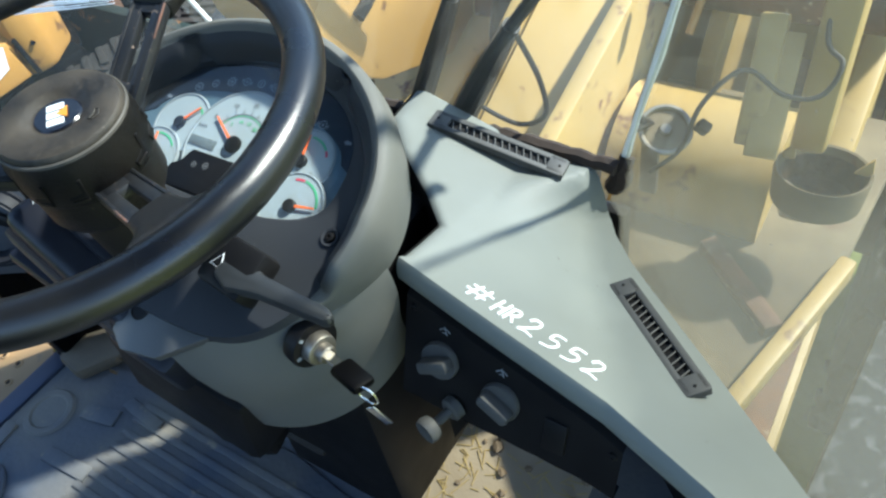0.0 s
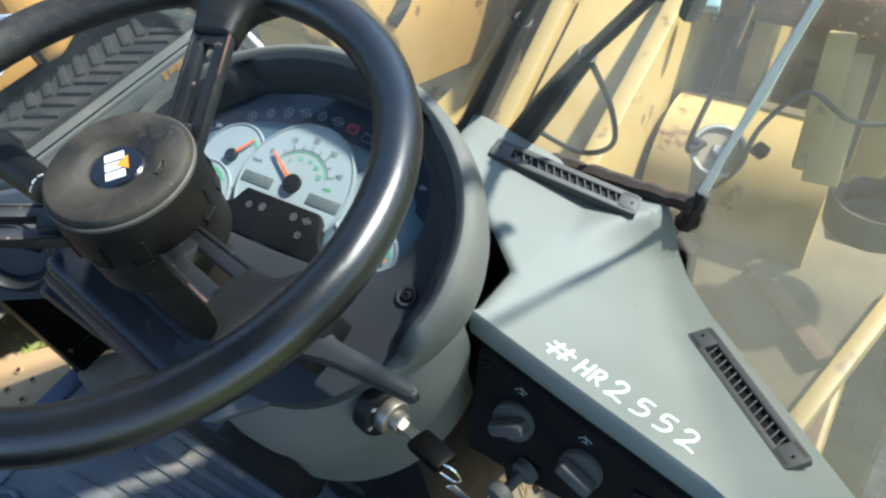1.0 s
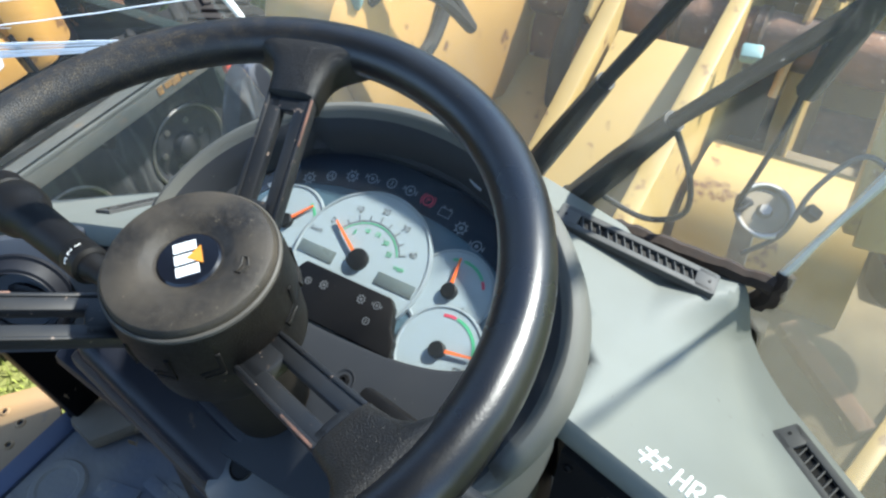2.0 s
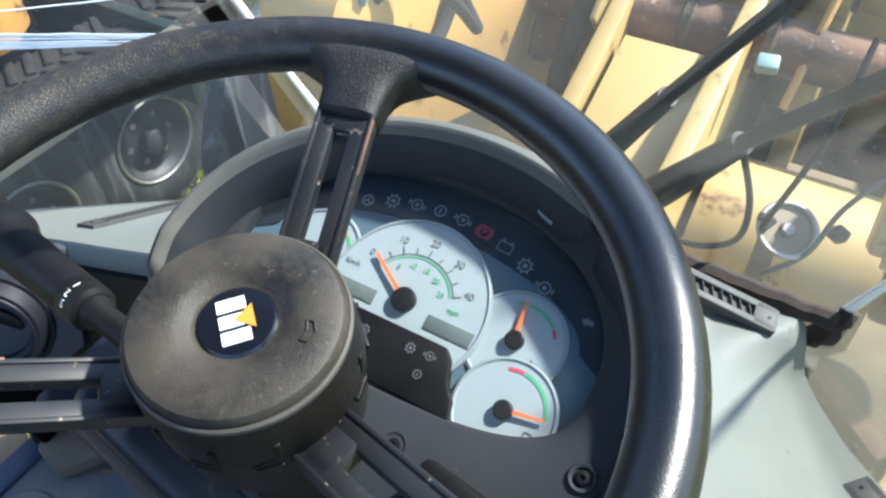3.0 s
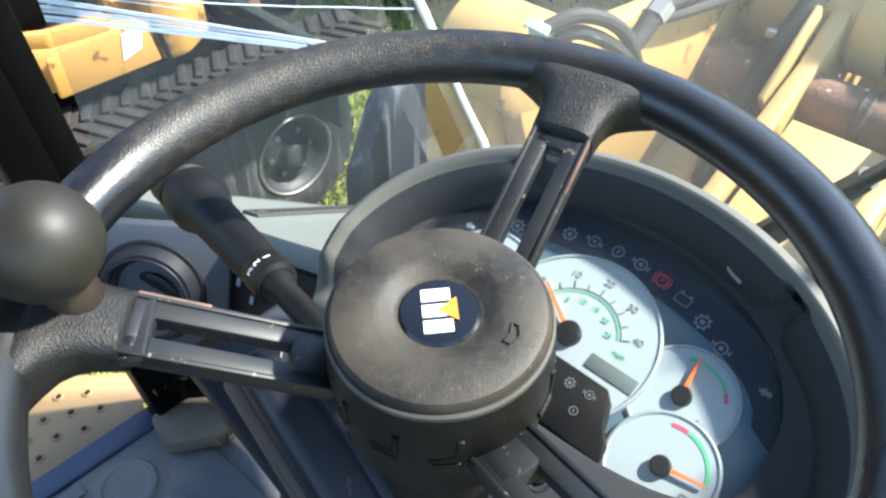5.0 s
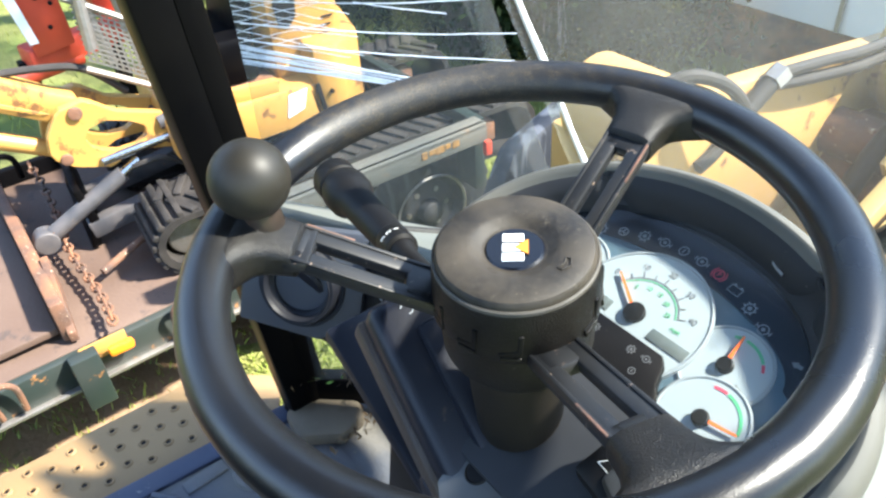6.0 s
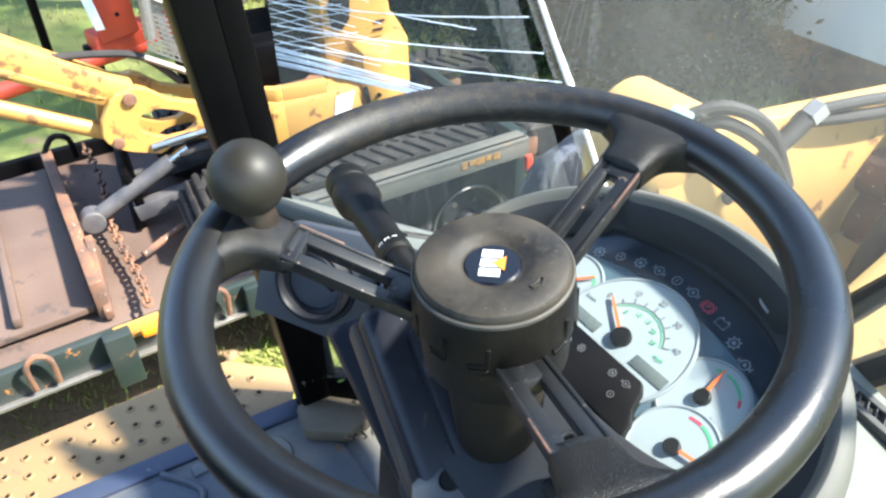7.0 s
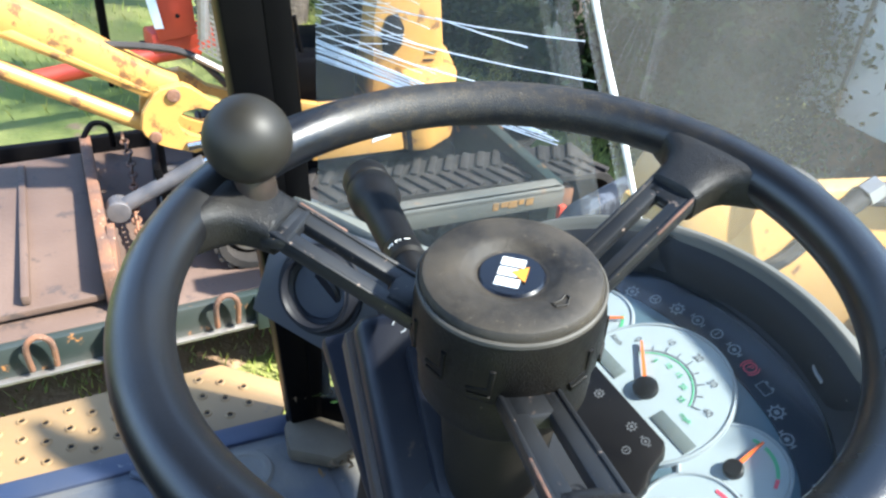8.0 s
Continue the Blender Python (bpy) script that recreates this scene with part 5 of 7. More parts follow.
# ---- pedals and floor clutter ----
valve = thing("steering_valve_box", (-0.08, 0.1, 1.75), "black steel box under the steering column", "valve box")
part("valve_case", box(pose(-0.075, 0.045, 1.80, 0, 12, 0), 0.20, 0.13, 0.14, 0.012), BLACK, valve)
part("valve_plate", box(pose(-0.165, 0.03, 1.90, 0, 28, 0), 0.22, 0.10, 0.018, 0.006), NAVY, valve, "blue-black slanted cover plate")
part("valve_bracket", box(pose(-0.06, 0.02, 1.70, 8, 0, 10), 0.09, 0.05, 0.09, 0.012), BLACK, valve)

for px in (-0.18, -0.05):
    ped = thing("brake_pedal", (px, 0.16, 1.5), "black rubber-faced foot pedal", "pedal", "foot pedals")
    part("pad", box(pose(px, 0.10, 1.60, 50, 0, 0), 0.075, 0.10, 0.014, 0.005), RUBBER, ped)
    part("pedal_arm", tube([(px, 0.11, 1.595), (px, 0.18, 1.62), (px, 0.25, 1.75)], 0.009, 10), FRAME, ped)
matthing = thing("floor_mat", (-0.3, -0.1, 1.45), "dusty blue-grey ribbed rubber floor mat", "mat")
part("mat_sheet", prism(I4, [(-0.625, -0.7), (0.30, -0.7), (0.30, 0.02), (-0.12, 0.08), (-0.60, 0.06)], 1.4505, 1.456, 0.002), MATTING, matthing)
for k in range(26):
    part("mat_rib", box(pose(-0.13, -0.62 + 0.026 * k, 1.457), 0.56, 0.012, 0.005, 0.0015), MATTING, matthing)
part("mat_moulding", lathe(pose(-0.56, -0.06, 1.4565), [(0.0, 0.002), (0.03, 0.002), (0.034, 0.005), (0.042, 0.005), (0.046, 0.0)], 36), MATTING, matthing)
part("mat_moulding", tube([(-0.62, -0.22, 1.458), (-0.55, -0.17, 1.458), (-0.50, -0.22, 1.458), (-0.52, -0.28, 1.458)], 0.006, 8, smooth_steps=6), MATTING, matthing)
for x, y, w, d, a in ((-0.47, -0.02, 0.07, 0.03, 12), (-0.40, 0.015, 0.09, 0.022, -6), (-0.45, -0.11, 0.10, 0.026, 4), (-0.50, -0.36, 0.08, 0.03, 10), (-0.60, -0.14, 0.025, 0.07, 6)):
    part("mat_pad", box(pose(x, y, 1.4575, 0, 0, a), w, d, 0.006, 0.002), MATTING, matthing)
tagged(link("floor_ledge", prism(I4, [(-0.625, 0.02), (-0.56, 0.01), (-0.515, 0.075), (-0.53, 0.125), (-0.60, 0.145), (-0.625, 0.10)], 1.45, 1.482, 0.010), mat("dusty brown ledge", (0.115, 0.094, 0.066), 0.8, second=(0.060, 0.050, 0.038), scale=14, mix=0.8, bump=0.4, bump_scale=200)), "dusty grey ledge at the foot of the pillar", "ledge", kind="structure")
rng = random.Random(5)
bm = bmesh.new()
for k in range(260):
    x, y, a = rng.uniform(0.0, 0.32), rng.uniform(0.10, 0.36), rng.uniform(0, 3.14)
    l = rng.uniform(0.01, 0.035)
    tube([(x, y, 1.4525), (x + l * math.cos(a), y + l * math.sin(a), 1.4535)], 0.0009, 4, bm=bm)
straw = mat("dry straw", (0.45, 0.33, 0.14), 0.8, second=(0.32, 0.24, 0.1), scale=40)
tagged(link("straw", bm, straw), "scattered dry straw on the cab floor", "straw", kind="stuff")
tagged(link("dust_heap", prism(I4, [(0.0, 0.09), (0.31, 0.09), (0.30, 0.36), (0.02, 0.38)], 1.4501, 1.4518), mat("sandy dust", (0.38, 0.31, 0.22), 0.95, second=(0.28, 0.22, 0.15), scale=14, bump=0.8, bump_scale=200)), "sandy dust on the cab floor", "dust", kind="stuff")

rng = random.Random(41)
bm = bmesh.new()
for k in range(46):
    x, y, r = rng.uniform(0.02, 0.31), rng.uniform(0.10, 0.35), rng.uniform(0.003, 0.011)
    lump = bmesh.new()
    bmesh.ops.create_icosphere(lump, subdivisions=1, radius=r)
    for v in lump.verts:
        v.co *= rng.uniform(0.7, 1.25)
    lump.transform(Matrix.Translation((x, y, 1.4518 + r * 0.35)))
    joined(bm, lump)
tagged(link("dirt_clods", bm, mat("dry clods", (0.25, 0.185, 0.12), 0.95, second=(0.16, 0.115, 0.075), scale=60, bump=0.8, bump_scale=300)), "small dry clods of earth on the cab floor", "dirt", kind="stuff")
rng = random.Random(17)
for leaf_name, tone, count in (("leaf_litter", (0.11, 0.07, 0.035), 150), ("sprout", (0.13, 0.24, 0.04), 26)):
    verts, faces = [], []
    for k in range(count):
        f = rng.random()
        c = Vector((-0.63 + 0.26 * f + rng.uniform(-0.02, 0.02), 0.07 + 0.30 * f + rng.uniform(-0.05, 0.0), 1.534 + rng.uniform(0, 0.012 if count > 100 else 0.03)))
        if count > 100 and k % 2:
            c = Vector((rng.uniform(-0.60, -0.50), rng.uniform(0.04, 0.14), 1.468 + rng.uniform(0, 0.006)))
        u = Vector((rng.gauss(0, 1), rng.gauss(0, 1), rng.gauss(0, 0.5))).normalized()
        w = u.orthogonal().normalized() * rng.uniform(0.002, 0.005)
        u *= rng.uniform(0.005, 0.013)
        n = len(verts)
        verts += [c - u, c + w, c + u, c - w]
        faces.append((n, n + 1, n + 2, n + 3))
    me = bpy.data.meshes.new(leaf_name)
    me.from_pydata(verts, [], faces)
    me.materials.append(mat(leaf_name, tone, 0.8, island=0.4, scale=40))
    tagged(new(leaf_name, me), "dry brown leaf litter on the black sill" if count > 100 else "small green sprouts growing on the sill", "leaves", kind="stuff")

# ---- wipers ----
wiper = thing("windscreen_wiper", (0.0, 0.445, 1.88), "black twin-arm windscreen wiper outside the glass", "wiper")
def wpt(x, z, off=0.012):
    return Vector((x, 0.418 - 0.22 * (z - 1.9) + 0.014 + off, z))
part("arm", tube([wpt(-0.035, 1.885), wpt(0.02, 1.985), wpt(0.075, 2.085)], 0.009, 10, radii=[0.0155, 0.0135, 0.0095]), BLACK, wiper)
part("arm", tube([wpt(0.075, 2.085), wpt(0.135, 2.185), wpt(0.22, 2.33)], 0.0066, 8), BLACK, wiper)
part("arm", tube([wpt(0.030, 1.880), wpt(0.085, 1.970), wpt(0.140, 2.058)], 0.009, 10, radii=[0.0180, 0.0160, 0.0105]), BLACK, wiper)
part("arm", tube([wpt(0.140, 2.058), wpt(0.245, 2.195), wpt(0.33, 2.31)], 0.0072, 8), BLACK, wiper)
part("pivot", lathe(axes(wpt(-0.037, 1.882), (0, 1, 0.2)), [(0.016, -0.012), (0.016, 0.012), (0, 0.012)], 20), BLACK, wiper)
part("pivot", lathe(axes(wpt(0.028, 1.876), (0, 1, 0.2)), [(0.018, -0.012), (0.018, 0.012), (0, 0.012)], 20), BLACK, wiper)
part("blade", tube([wpt(0.240, 2.135, 0.004), wpt(0.27, 2.24, 0.004), wpt(0.31, 2.36, 0.004)], 0.009, 8), RUBBER, wiper)
part("washer_hose", tube([wpt(0.140, 2.055), wpt(0.160, 1.985), wpt(0.157, 1.925), wpt(0.115, 1.895), wpt(0.06, 1.915)], 0.0032, 8, smooth_steps=8), BLACK, wiper)

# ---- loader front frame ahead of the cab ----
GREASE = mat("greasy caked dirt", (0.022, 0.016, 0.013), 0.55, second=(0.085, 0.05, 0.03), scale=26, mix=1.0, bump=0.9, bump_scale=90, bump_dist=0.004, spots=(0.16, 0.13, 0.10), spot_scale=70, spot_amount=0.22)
MUDGUARD = mat("dark blue-black rubber", (0.014, 0.019, 0.027), 0.6, second=(0.034, 0.041, 0.05), scale=4, bump=0.3, bump_scale=20, bump_dist=0.006, spots=(0.08, 0.085, 0.09), spot_scale=18, spot_amount=0.2, runs=((0.085, 0.098, 0.115), 26, 0.5), spec=0.3)
front = thing("loader_front_frame", (-0.1, 1.2, 0.6), "faded yellow steel front frame and lift arms of a loader", "loader frame")
def side_plate(name, x, outline, thick, material=YELLOW, bev=0.006):
    return part(name, prism(axes((x, 0, 0), (1, 0, 0), (0, 1, 0)), outline, -thick / 2, thick / 2, bev), material, front)
side_plate("tower_plate", -0.215, [(0.58, 1.48), (1.20, 1.745), (1.40, 1.90), (1.75, 1.95), (1.75, 0.7), (0.58, 0.7)], 0.036)
side_plate("tower_plate", 0.014, [(0.58, 1.50), (0.66, 1.63), (1.20, 1.76), (1.45, 1.88), (1.75, 1.95), (1.75, 0.7), (0.58, 0.7)], 0.036)
part("cross_plate", prism(axes((-0.095, 0, 0), (1, 0, 0), (0, 1, 0)), [(0.60, 1.455), (0.60, 1.475), (1.12, 1.685), (1.125, 1.66)], -0.090, 0.090, 0.003), YELLOW, front)
part("cross_bar", tube([(-0.46, 1.30, 1.55), (-0.235, 1.30, 1.55)], 0.14, 40), YELLOW, front)
part("torque_tube", tube([(0.05, 1.00, 1.40), (0.36, 1.00, 1.40)], 0.150, 40), YELLOW, front)
part("pivot_tube", tube([(-0.41, 1.40, 1.80), (0.55, 1.40, 1.80)], 0.105, 40), YELLOW, front)
part("rusty_shaft", tube([(-0.5, 1.215, 1.680), (0.5, 1.215, 1.680)], 0.050, 28), RUST, front)
for x0, x1 in ((-0.185, -0.115), (-0.035, 0.000), (-0.38, -0.26), (0.06, 0.16)):
    part("collar", lathe(axes((x0, 1.40, 1.80), (1, 0, 0)), [(0.105, 0.0), (0.120, 0.002), (0.124, 0.008), (0.124, x1 - x0 - 0.008), (0.120, x1 - x0 - 0.002), (0.105, x1 - x0)], 40), YELLOW, front)
    part("grease_ring", tube([(x1 + 0.001, 1.40, 1.80), (x1 + 0.012, 1.40, 1.80)], 0.1085, 40), GREASE, front, "dark greasy dirt ring")
for x in (-0.105, 0.045):
    part("shaft_lump", lathe(axes((x, 1.215, 1.680), (1, 0, 0)), [(0.050, 0.0), (0.056, 0.004), (0.055, 0.014), (0.058, 0.020), (0.050, 0.026)], 28), GREASE, front, "caked dirt on the shaft")
part("shaft_plate", box(pose(-0.245, 1.19, 1.755, 38, 0, 0), 0.012, 0.20, 0.05, 0.003), YELLOW, front)
part("shaft_tab", box(pose(-0.300, 1.22, 1.775), 0.022, 0.022, 0.018, 0.004), STEEL, front, "zinc bolt block")
part("shaft_skirt", box(pose(-0.085, 1.275, 1.62, -20, 0, 0), 0.26, 0.012, 0.10, 0.003), GREASE, front, "dark brown plate behind the shaft")
part("rusty_sleeve", tube([(-0.40, 1.30, 1.55), (-0.238, 1.30, 1.55)], 0.143, 40), RUST, front)
part("frame_shelf", box(axes((-0.415, 0.80, 1.40), (0, -0.35, 0.94), (1, 0, 0)), 0.36, 0.80, 0.03, 0.006), YELLOW, front)
part("rear_plate", box(pose(0.22, 1.9, 1.45), 1.15, 0.05, 1.1, 0.01), YELLOW, front, "stained plate deep in the frame")
side_plate("lift_arm", -0.43, [(0.60, 1.84), (0.66, 1.905), (0.80, 1.900), (1.9, 1.765), (2.4, 1.5), (2.4, 1.2), (1.2, 1.45), (0.80, 1.60), (0.64, 1.72)], 0.045, YELLOW_SUNLIT)
part("pin_boss", lathe(axes((-0.540, 0.64, 1.895), (1, 0, 0)), [(0, 0.0), (0.045, 0.0), (0.05, -0.004), (0.072, -0.004), (0.078, 0.004), (0.078, 0.125), (0.06, 0.135), (0, 0.135)], 40), YELLOW_SUNLIT, front)
part("lower_boss", lathe(axes((-0.53, 0.64, 1.66), (1, 0, 0)), [(0, 0.0), (0.07, 0.0), (0.076, 0.006), (0.076, 0.12), (0, 0.12)], 40), YELLOW_SUNLIT, front)
part("link_plate", box(pose(-0.47, 0.635, 1.75, 0, 0, 0), 0.03, 0.10, 0.36, 0.01), YELLOW_SUNLIT, front)
part("hose_clamp", box(pose(-0.412, 0.626, 1.952, 10, 15, 20), 0.035, 0.022, 0.034, 0.004), TEAL, front, "pale green hose clamp")
for k in range(2):
    part("hydraulic_hose", tube([(-0.41, 0.64 + 0.02 * k, 1.955 - 0.03 * k), (-0.380, 0.69, 1.968 - 0.025 * k), (-0.35, 0.76, 1.925 - 0.03 * k), (-0.345, 0.84, 1.80)], 0.011, 10, smooth_steps=8), RUBBER, front)
fitting = part("hose_fitting", tube([(-0.395, 0.845, 1.835), (-0.392, 0.925, 1.885)], 0.017, 16), RUBBER, front, "black hose fitting")
part("fitting_collar", tube([(-0.392, 0.918, 1.881), (-0.391, 0.945, 1.896)], 0.021, 6), STEEL, fitting)
part("fitting_arm", tube([(-0.395, 0.85, 1.838), (-0.397, 0.80, 1.79), (-0.400, 0.76, 1.77)], 0.013, 10, smooth_steps=4), RUBBER, fitting)
for k in range(2):
    part("hydraulic_hose", tube([(-0.388, 0.94, 1.894 - 0.02 * k), (-0.380, 1.05, 1.885 - 0.028 * k), (-0.375, 1.22, 1.865 - 0.030 * k), (-0.37, 1.5, 1.86 - 0.030 * k)], 0.011, 10, smooth_steps=8), RUBBER, front)
part("hydraulic_hose", tube([(-0.29, 1.05, 1.45), (-0.30, 1.12, 1.62), (-0.27, 1.25, 1.80), (-0.24, 1.45, 2.0)], 0.022, 12, smooth_steps=8), RUBBER, front)
part("cable_clip", box(pose(0.078, 1.06, 1.735, 20, 0, 10), 0.036, 0.03, 0.022, 0.005), TEAL, front, "pale green plastic clip")
part("inner_frame", prism(axes((0.14, 0, 0), (1, 0, 0), (0, 1, 0)), [(1.2, 1.5), (1.5, 1.9), (1.8, 1.9), (1.8, 1.0), (1.2, 1.0)], -0.02, 0.02, 0.004), YELLOW, front)
part("hazard_strip", tube([(0.12, 1.12, 1.62), (0.15, 1.35, 1.90)], 0.008, 8), YELLOW2, front)
part("right_post", box(pose(0.320, 0.84, 1.745, -30, 0, 6), 0.040, 0.05, 0.20, 0.005), YELLOW, front)
part("right_post_flange", box(pose(0.345, 0.82, 1.735, -38, 0, 6), 0.05, 0.012, 0.19, 0.003), YELLOW, front)
side_plate("right_tower_plate", 0.44, [(0.98, 1.44), (1.30, 1.56), (1.6, 1.60), (1.6, 0.8), (0.98, 0.8)], 0.05)
part("axle", tube([(-0.66, 1.78, 0.67), (0.60, 1.78, 0.67)], 0.12, 24), RUST, front)
part("frame_belly", box(pose(0.11, 1.25, 0.85), 0.80, 1.30, 0.40, 0.02), YELLOW, front)
# Darker than YELLOW: dirt and the ledge's shade share this one colour.
DULL_LEDGE = mat("oily dust and shade over yellow paint", (0.155, 0.122, 0.072), 0.8, second=(0.085, 0.066, 0.042), scale=6, mix=1.0, bump=0.5, bump_scale=90, bump_dist=0.002, spots=(0.10, 0.055, 0.03), spot_scale=14, spot_amount=0.5)
CUP = axes((0.437, 0.86, 1.575), (0.0, 0.10, 0.99))
part("pivot_seat", lathe(CUP, [(0.072, -0.05), (0.076, 0.004), (0.074, 0.010), (0.070, 0.008), (0.066, -0.006)], 40), DULL_LEDGE, front)
part("seat_recess", lathe(CUP, [(0.0, -0.060), (0.05, -0.060), (0.062, -0.050), (0.0680, -0.004)], 40), GREASE, front, "dark rubber recess")
part("seat_lever", prism(axes((0.405, 0.90, 1.70), (1, 0, 0), (0, 1, 0)), [(0.06, 0.26), (-0.035, 0.26), (-0.055, -0.02), (-0.045, -0.085), (-0.01, -0.105), (0.03, -0.08), (0.05, 0.0)], -0.026, 0.026, 0.008), YELLOW, front, "faded yellow lever in the seat")
for dx in (-0.062, 0.058):
    part("seat_gusset", prism(axes((0.437 + dx, 0.885, 1.585), (0, -1, 0.2), (1, 0, 0)), [(-0.014, -0.010), (0.014, -0.010), (0.010, 0.022)], 0, 0.008, 0.001), YELLOW, front)
part("ledge_plate", prism(I4, [(0.03, 0.47), (0.42, 0.47), (0.515, 0.86), (0.55, 1.30), (0.03, 1.30)], 1.35, 1.38, 0.006), DULL_LEDGE, front, "dusty stained frame ledge, shade in its brown")
part("ledge_bar", box(pose(0.365, 0.73, 1.395, 0, 0, -43), 0.22, 0.034, 0.03, 0.004), RUST, front)
part("ledge_flange", box(pose(0.470, 0.66, 1.385, 0, 0, -14), 0.03, 0.40, 0.05, 0.006), YELLOW, front)
# Added dark slab stands in for the shaded ground beyond the ledge.
part("ground_shade", prism(I4, [(0.57, 0.0), (1.15, 0.0), (1.15, 1.06), (0.62, 1.06), (0.57, 0.50)], 1.00, 1.06, 0.02), MUDGUARD, front, "dark mudguard sheet; the right one stands in for shaded ground")
part("mudguard", prism(axes((-0.82, 0, 0), (1, 0, 0), (0, 1, 0)), [(0.58, 1.15), (0.60, 1.50), (0.68, 1.66), (0.84, 1.72), (1.06, 1.72), (1.06, 1.15)], -0.03, 0.03, 0.02), MUDGUARD, front, "dark mudguard sheet; the right one stands in for shaded ground")
part("link_web", box(pose(-0.66, 0.74, 1.50), 0.14, 0.035, 0.50, 0.01), YELLOW_SUNLIT, front)
part("frame_deck", box(pose(-0.06, 1.17, 1.10), 1.10, 1.44, 0.03, 0.006), RUST, front)
part("dirt_pile", box(pose(-0.06, 0.62, 1.215, 3, 2, 12), 0.30, 0.24, 0.05, 0.02), GROUND, front, "dried mud in the frame")
horn = thing("work_horn", (0.18, 0.76, 1.6), "round chrome-rimmed horn on the front frame", "horn")
HM = axes((0.200, 0.765, 1.668), (0.25, -0.42, 0.87)) @ Matrix.Scale(0.76, 4)
part("horn_dish", lathe(HM, [(0, 0.004), (0.012, 0.006), (0.016, 0.002), (0.044, 0.002), (0.050, 0.009), (0.055, 0.007), (0.055, -0.004), (0.03, -0.014), (0, -0.016)], 40), mat("dusty horn dish", (0.17, 0.135, 0.085), 0.5, 0.3, second=(0.10, 0.08, 0.055), scale=25), horn)
part("horn_rim", tube([HM @ Vector((0.053 * math.cos(a), 0.053 * math.sin(a), 0.006)) for a in [2 * math.pi * i / 40 for i in range(40)]], 0.0042, 8, closed=True), STEEL, horn, "dull steel rim")
part("horn_boss", cyl(HM @ pose(0, 0, 0.003), 0.012, 0.010, 6), STEEL, horn)
part("horn_bracket", box(pose(0.183, 0.75, 1.60), 0.03, 0.012, 0.12, 0.002), STEEL, horn)
part("horn_plug", box(HM @ pose(-0.045, 0.0, 0.012), 0.03, 0.016, 0.014, 0.003), BLACK, horn)
part("horn_wire", tube([HM @ Vector((-0.03, 0, 0.015)), (0.17, 0.70, 1.72), (0.20, 0.72, 1.86), (0.21, 0.80, 1.96)], 0.004, 8, smooth_steps=8), BLACK, horn)
cable = thing("frame_cable", (0.28, 0.8, 1.6), "grey looping cable on the front frame", "cable")
part("cable_run", tube([(0.19, 0.735, 1.60), (0.235, 0.74, 1.66), (0.255, 0.76, 1.74), (0.30, 0.80, 1.785), (0.36, 0.80, 1.755), (0.41, 0.80, 1.765), (0.425, 0.82, 1.81), (0.395, 0.85, 1.83), (0.385, 0.9, 1.95)], 0.0040, 10, smooth_steps=8), KNOB, cable)
part("cable_plug", box(pose(0.262, 0.755, 1.70, 20, 30, 0), 0.022, 0.018, 0.022, 0.004), BLACK, cable)
for sx in (-1, 1):
    tyre = front
    m = axes((sx * 0.80 - 0.03 - 0.2, 1.78, 0.67), (1, 0, 0))
    carcass = part("tyre", lathe(m, [(0.36, 0.05), (0.42, 0.0), (0.60, 0.02), (0.64, 0.08), (0.64, 0.32), (0.60, 0.38), (0.42, 0.40), (0.36, 0.35)], 56), RUBBER, tyre, "large black lugged tyre")
    part("wheel_disc", lathe(m, [(0.0, 0.14), (0.2, 0.14), (0.34, 0.10), (0.37, 0.06), (0.37, 0.34), (0.3, 0.30), (0, 0.28)], 40), YELLOW, tyre)
    tyre = carcass
    for k in range(22):
        for s2 in (0, 1):
            part("lug", box(m @ pose(0, 0, 0, 0, 0, 360 / 22 * (k + 0.5 * s2)) @ pose(0.655, 0, 0.10 + 0.20 * s2, 28 if s2 else -28, 0, 0), 0.05, 0.06, 0.20, 0.008), RUBBER, tyre)

# ---- trailer beside the loader ----
MOVE = pose(-2.125, -0.121, 0, 0, 0, -4.0) @ pose(2.33, 0.17, 0)
TM = MOVE @ pose(-2.40, 0, 0, 0, 0, 6.5)
FM = MOVE @ pose(-2.27, 0, 0, 0, 0, 3.4)
OLD_MARK = mat("faded orange reflective mark", (0.30, 0.16, 0.045), 0.6, second=(0.12, 0.08, 0.04), scale=60, mix=1.0)
trailer = thing("flat_trailer", TM, "dark green low trailer with a worn rusty steel deck", "trailer")
def tp(x, y, z, rx=0, ry=0, rz=0):
    return TM @ pose(x, y, z, rx, ry, rz)
def fp(x, y, z):
    return FM @ pose(x, y, z)
part("deck", prism(tp(0, 0, 0), [(-1.45, -3.3), (-0.01, -3.3), (-0.01, 0.40), (-0.19, 0.40), (-0.19, 1.90), (-1.45, 1.90)], 0.565, 0.605, 0.004), DECK, trailer, "worn brown deck plates")
part("side_rail", box(tp(0.0, -1.44, 0.53), 0.05, 3.72, 0.14, 0.008), GREEN, trailer)
part("rail_lip", box(tp(0.02, -1.44, 0.462), 0.06, 3.72, 0.016, 0.004), STEEL, trailer)
part("far_rail", box(tp(-1.46, -0.7, 0.56), 0.05, 5.2, 0.26, 0.008), FRAME, trailer)
part("fender", box(fp(-0.03, 0.90, 0.935), 0.09, 1.26, 0.03, 0.01), BEAM, trailer, "grey-green fender beam")
part("fender_skirt", box(fp(0.0, 0.90, 0.905), 0.03, 1.26, 0.09, 0.006), BEAM, trailer)
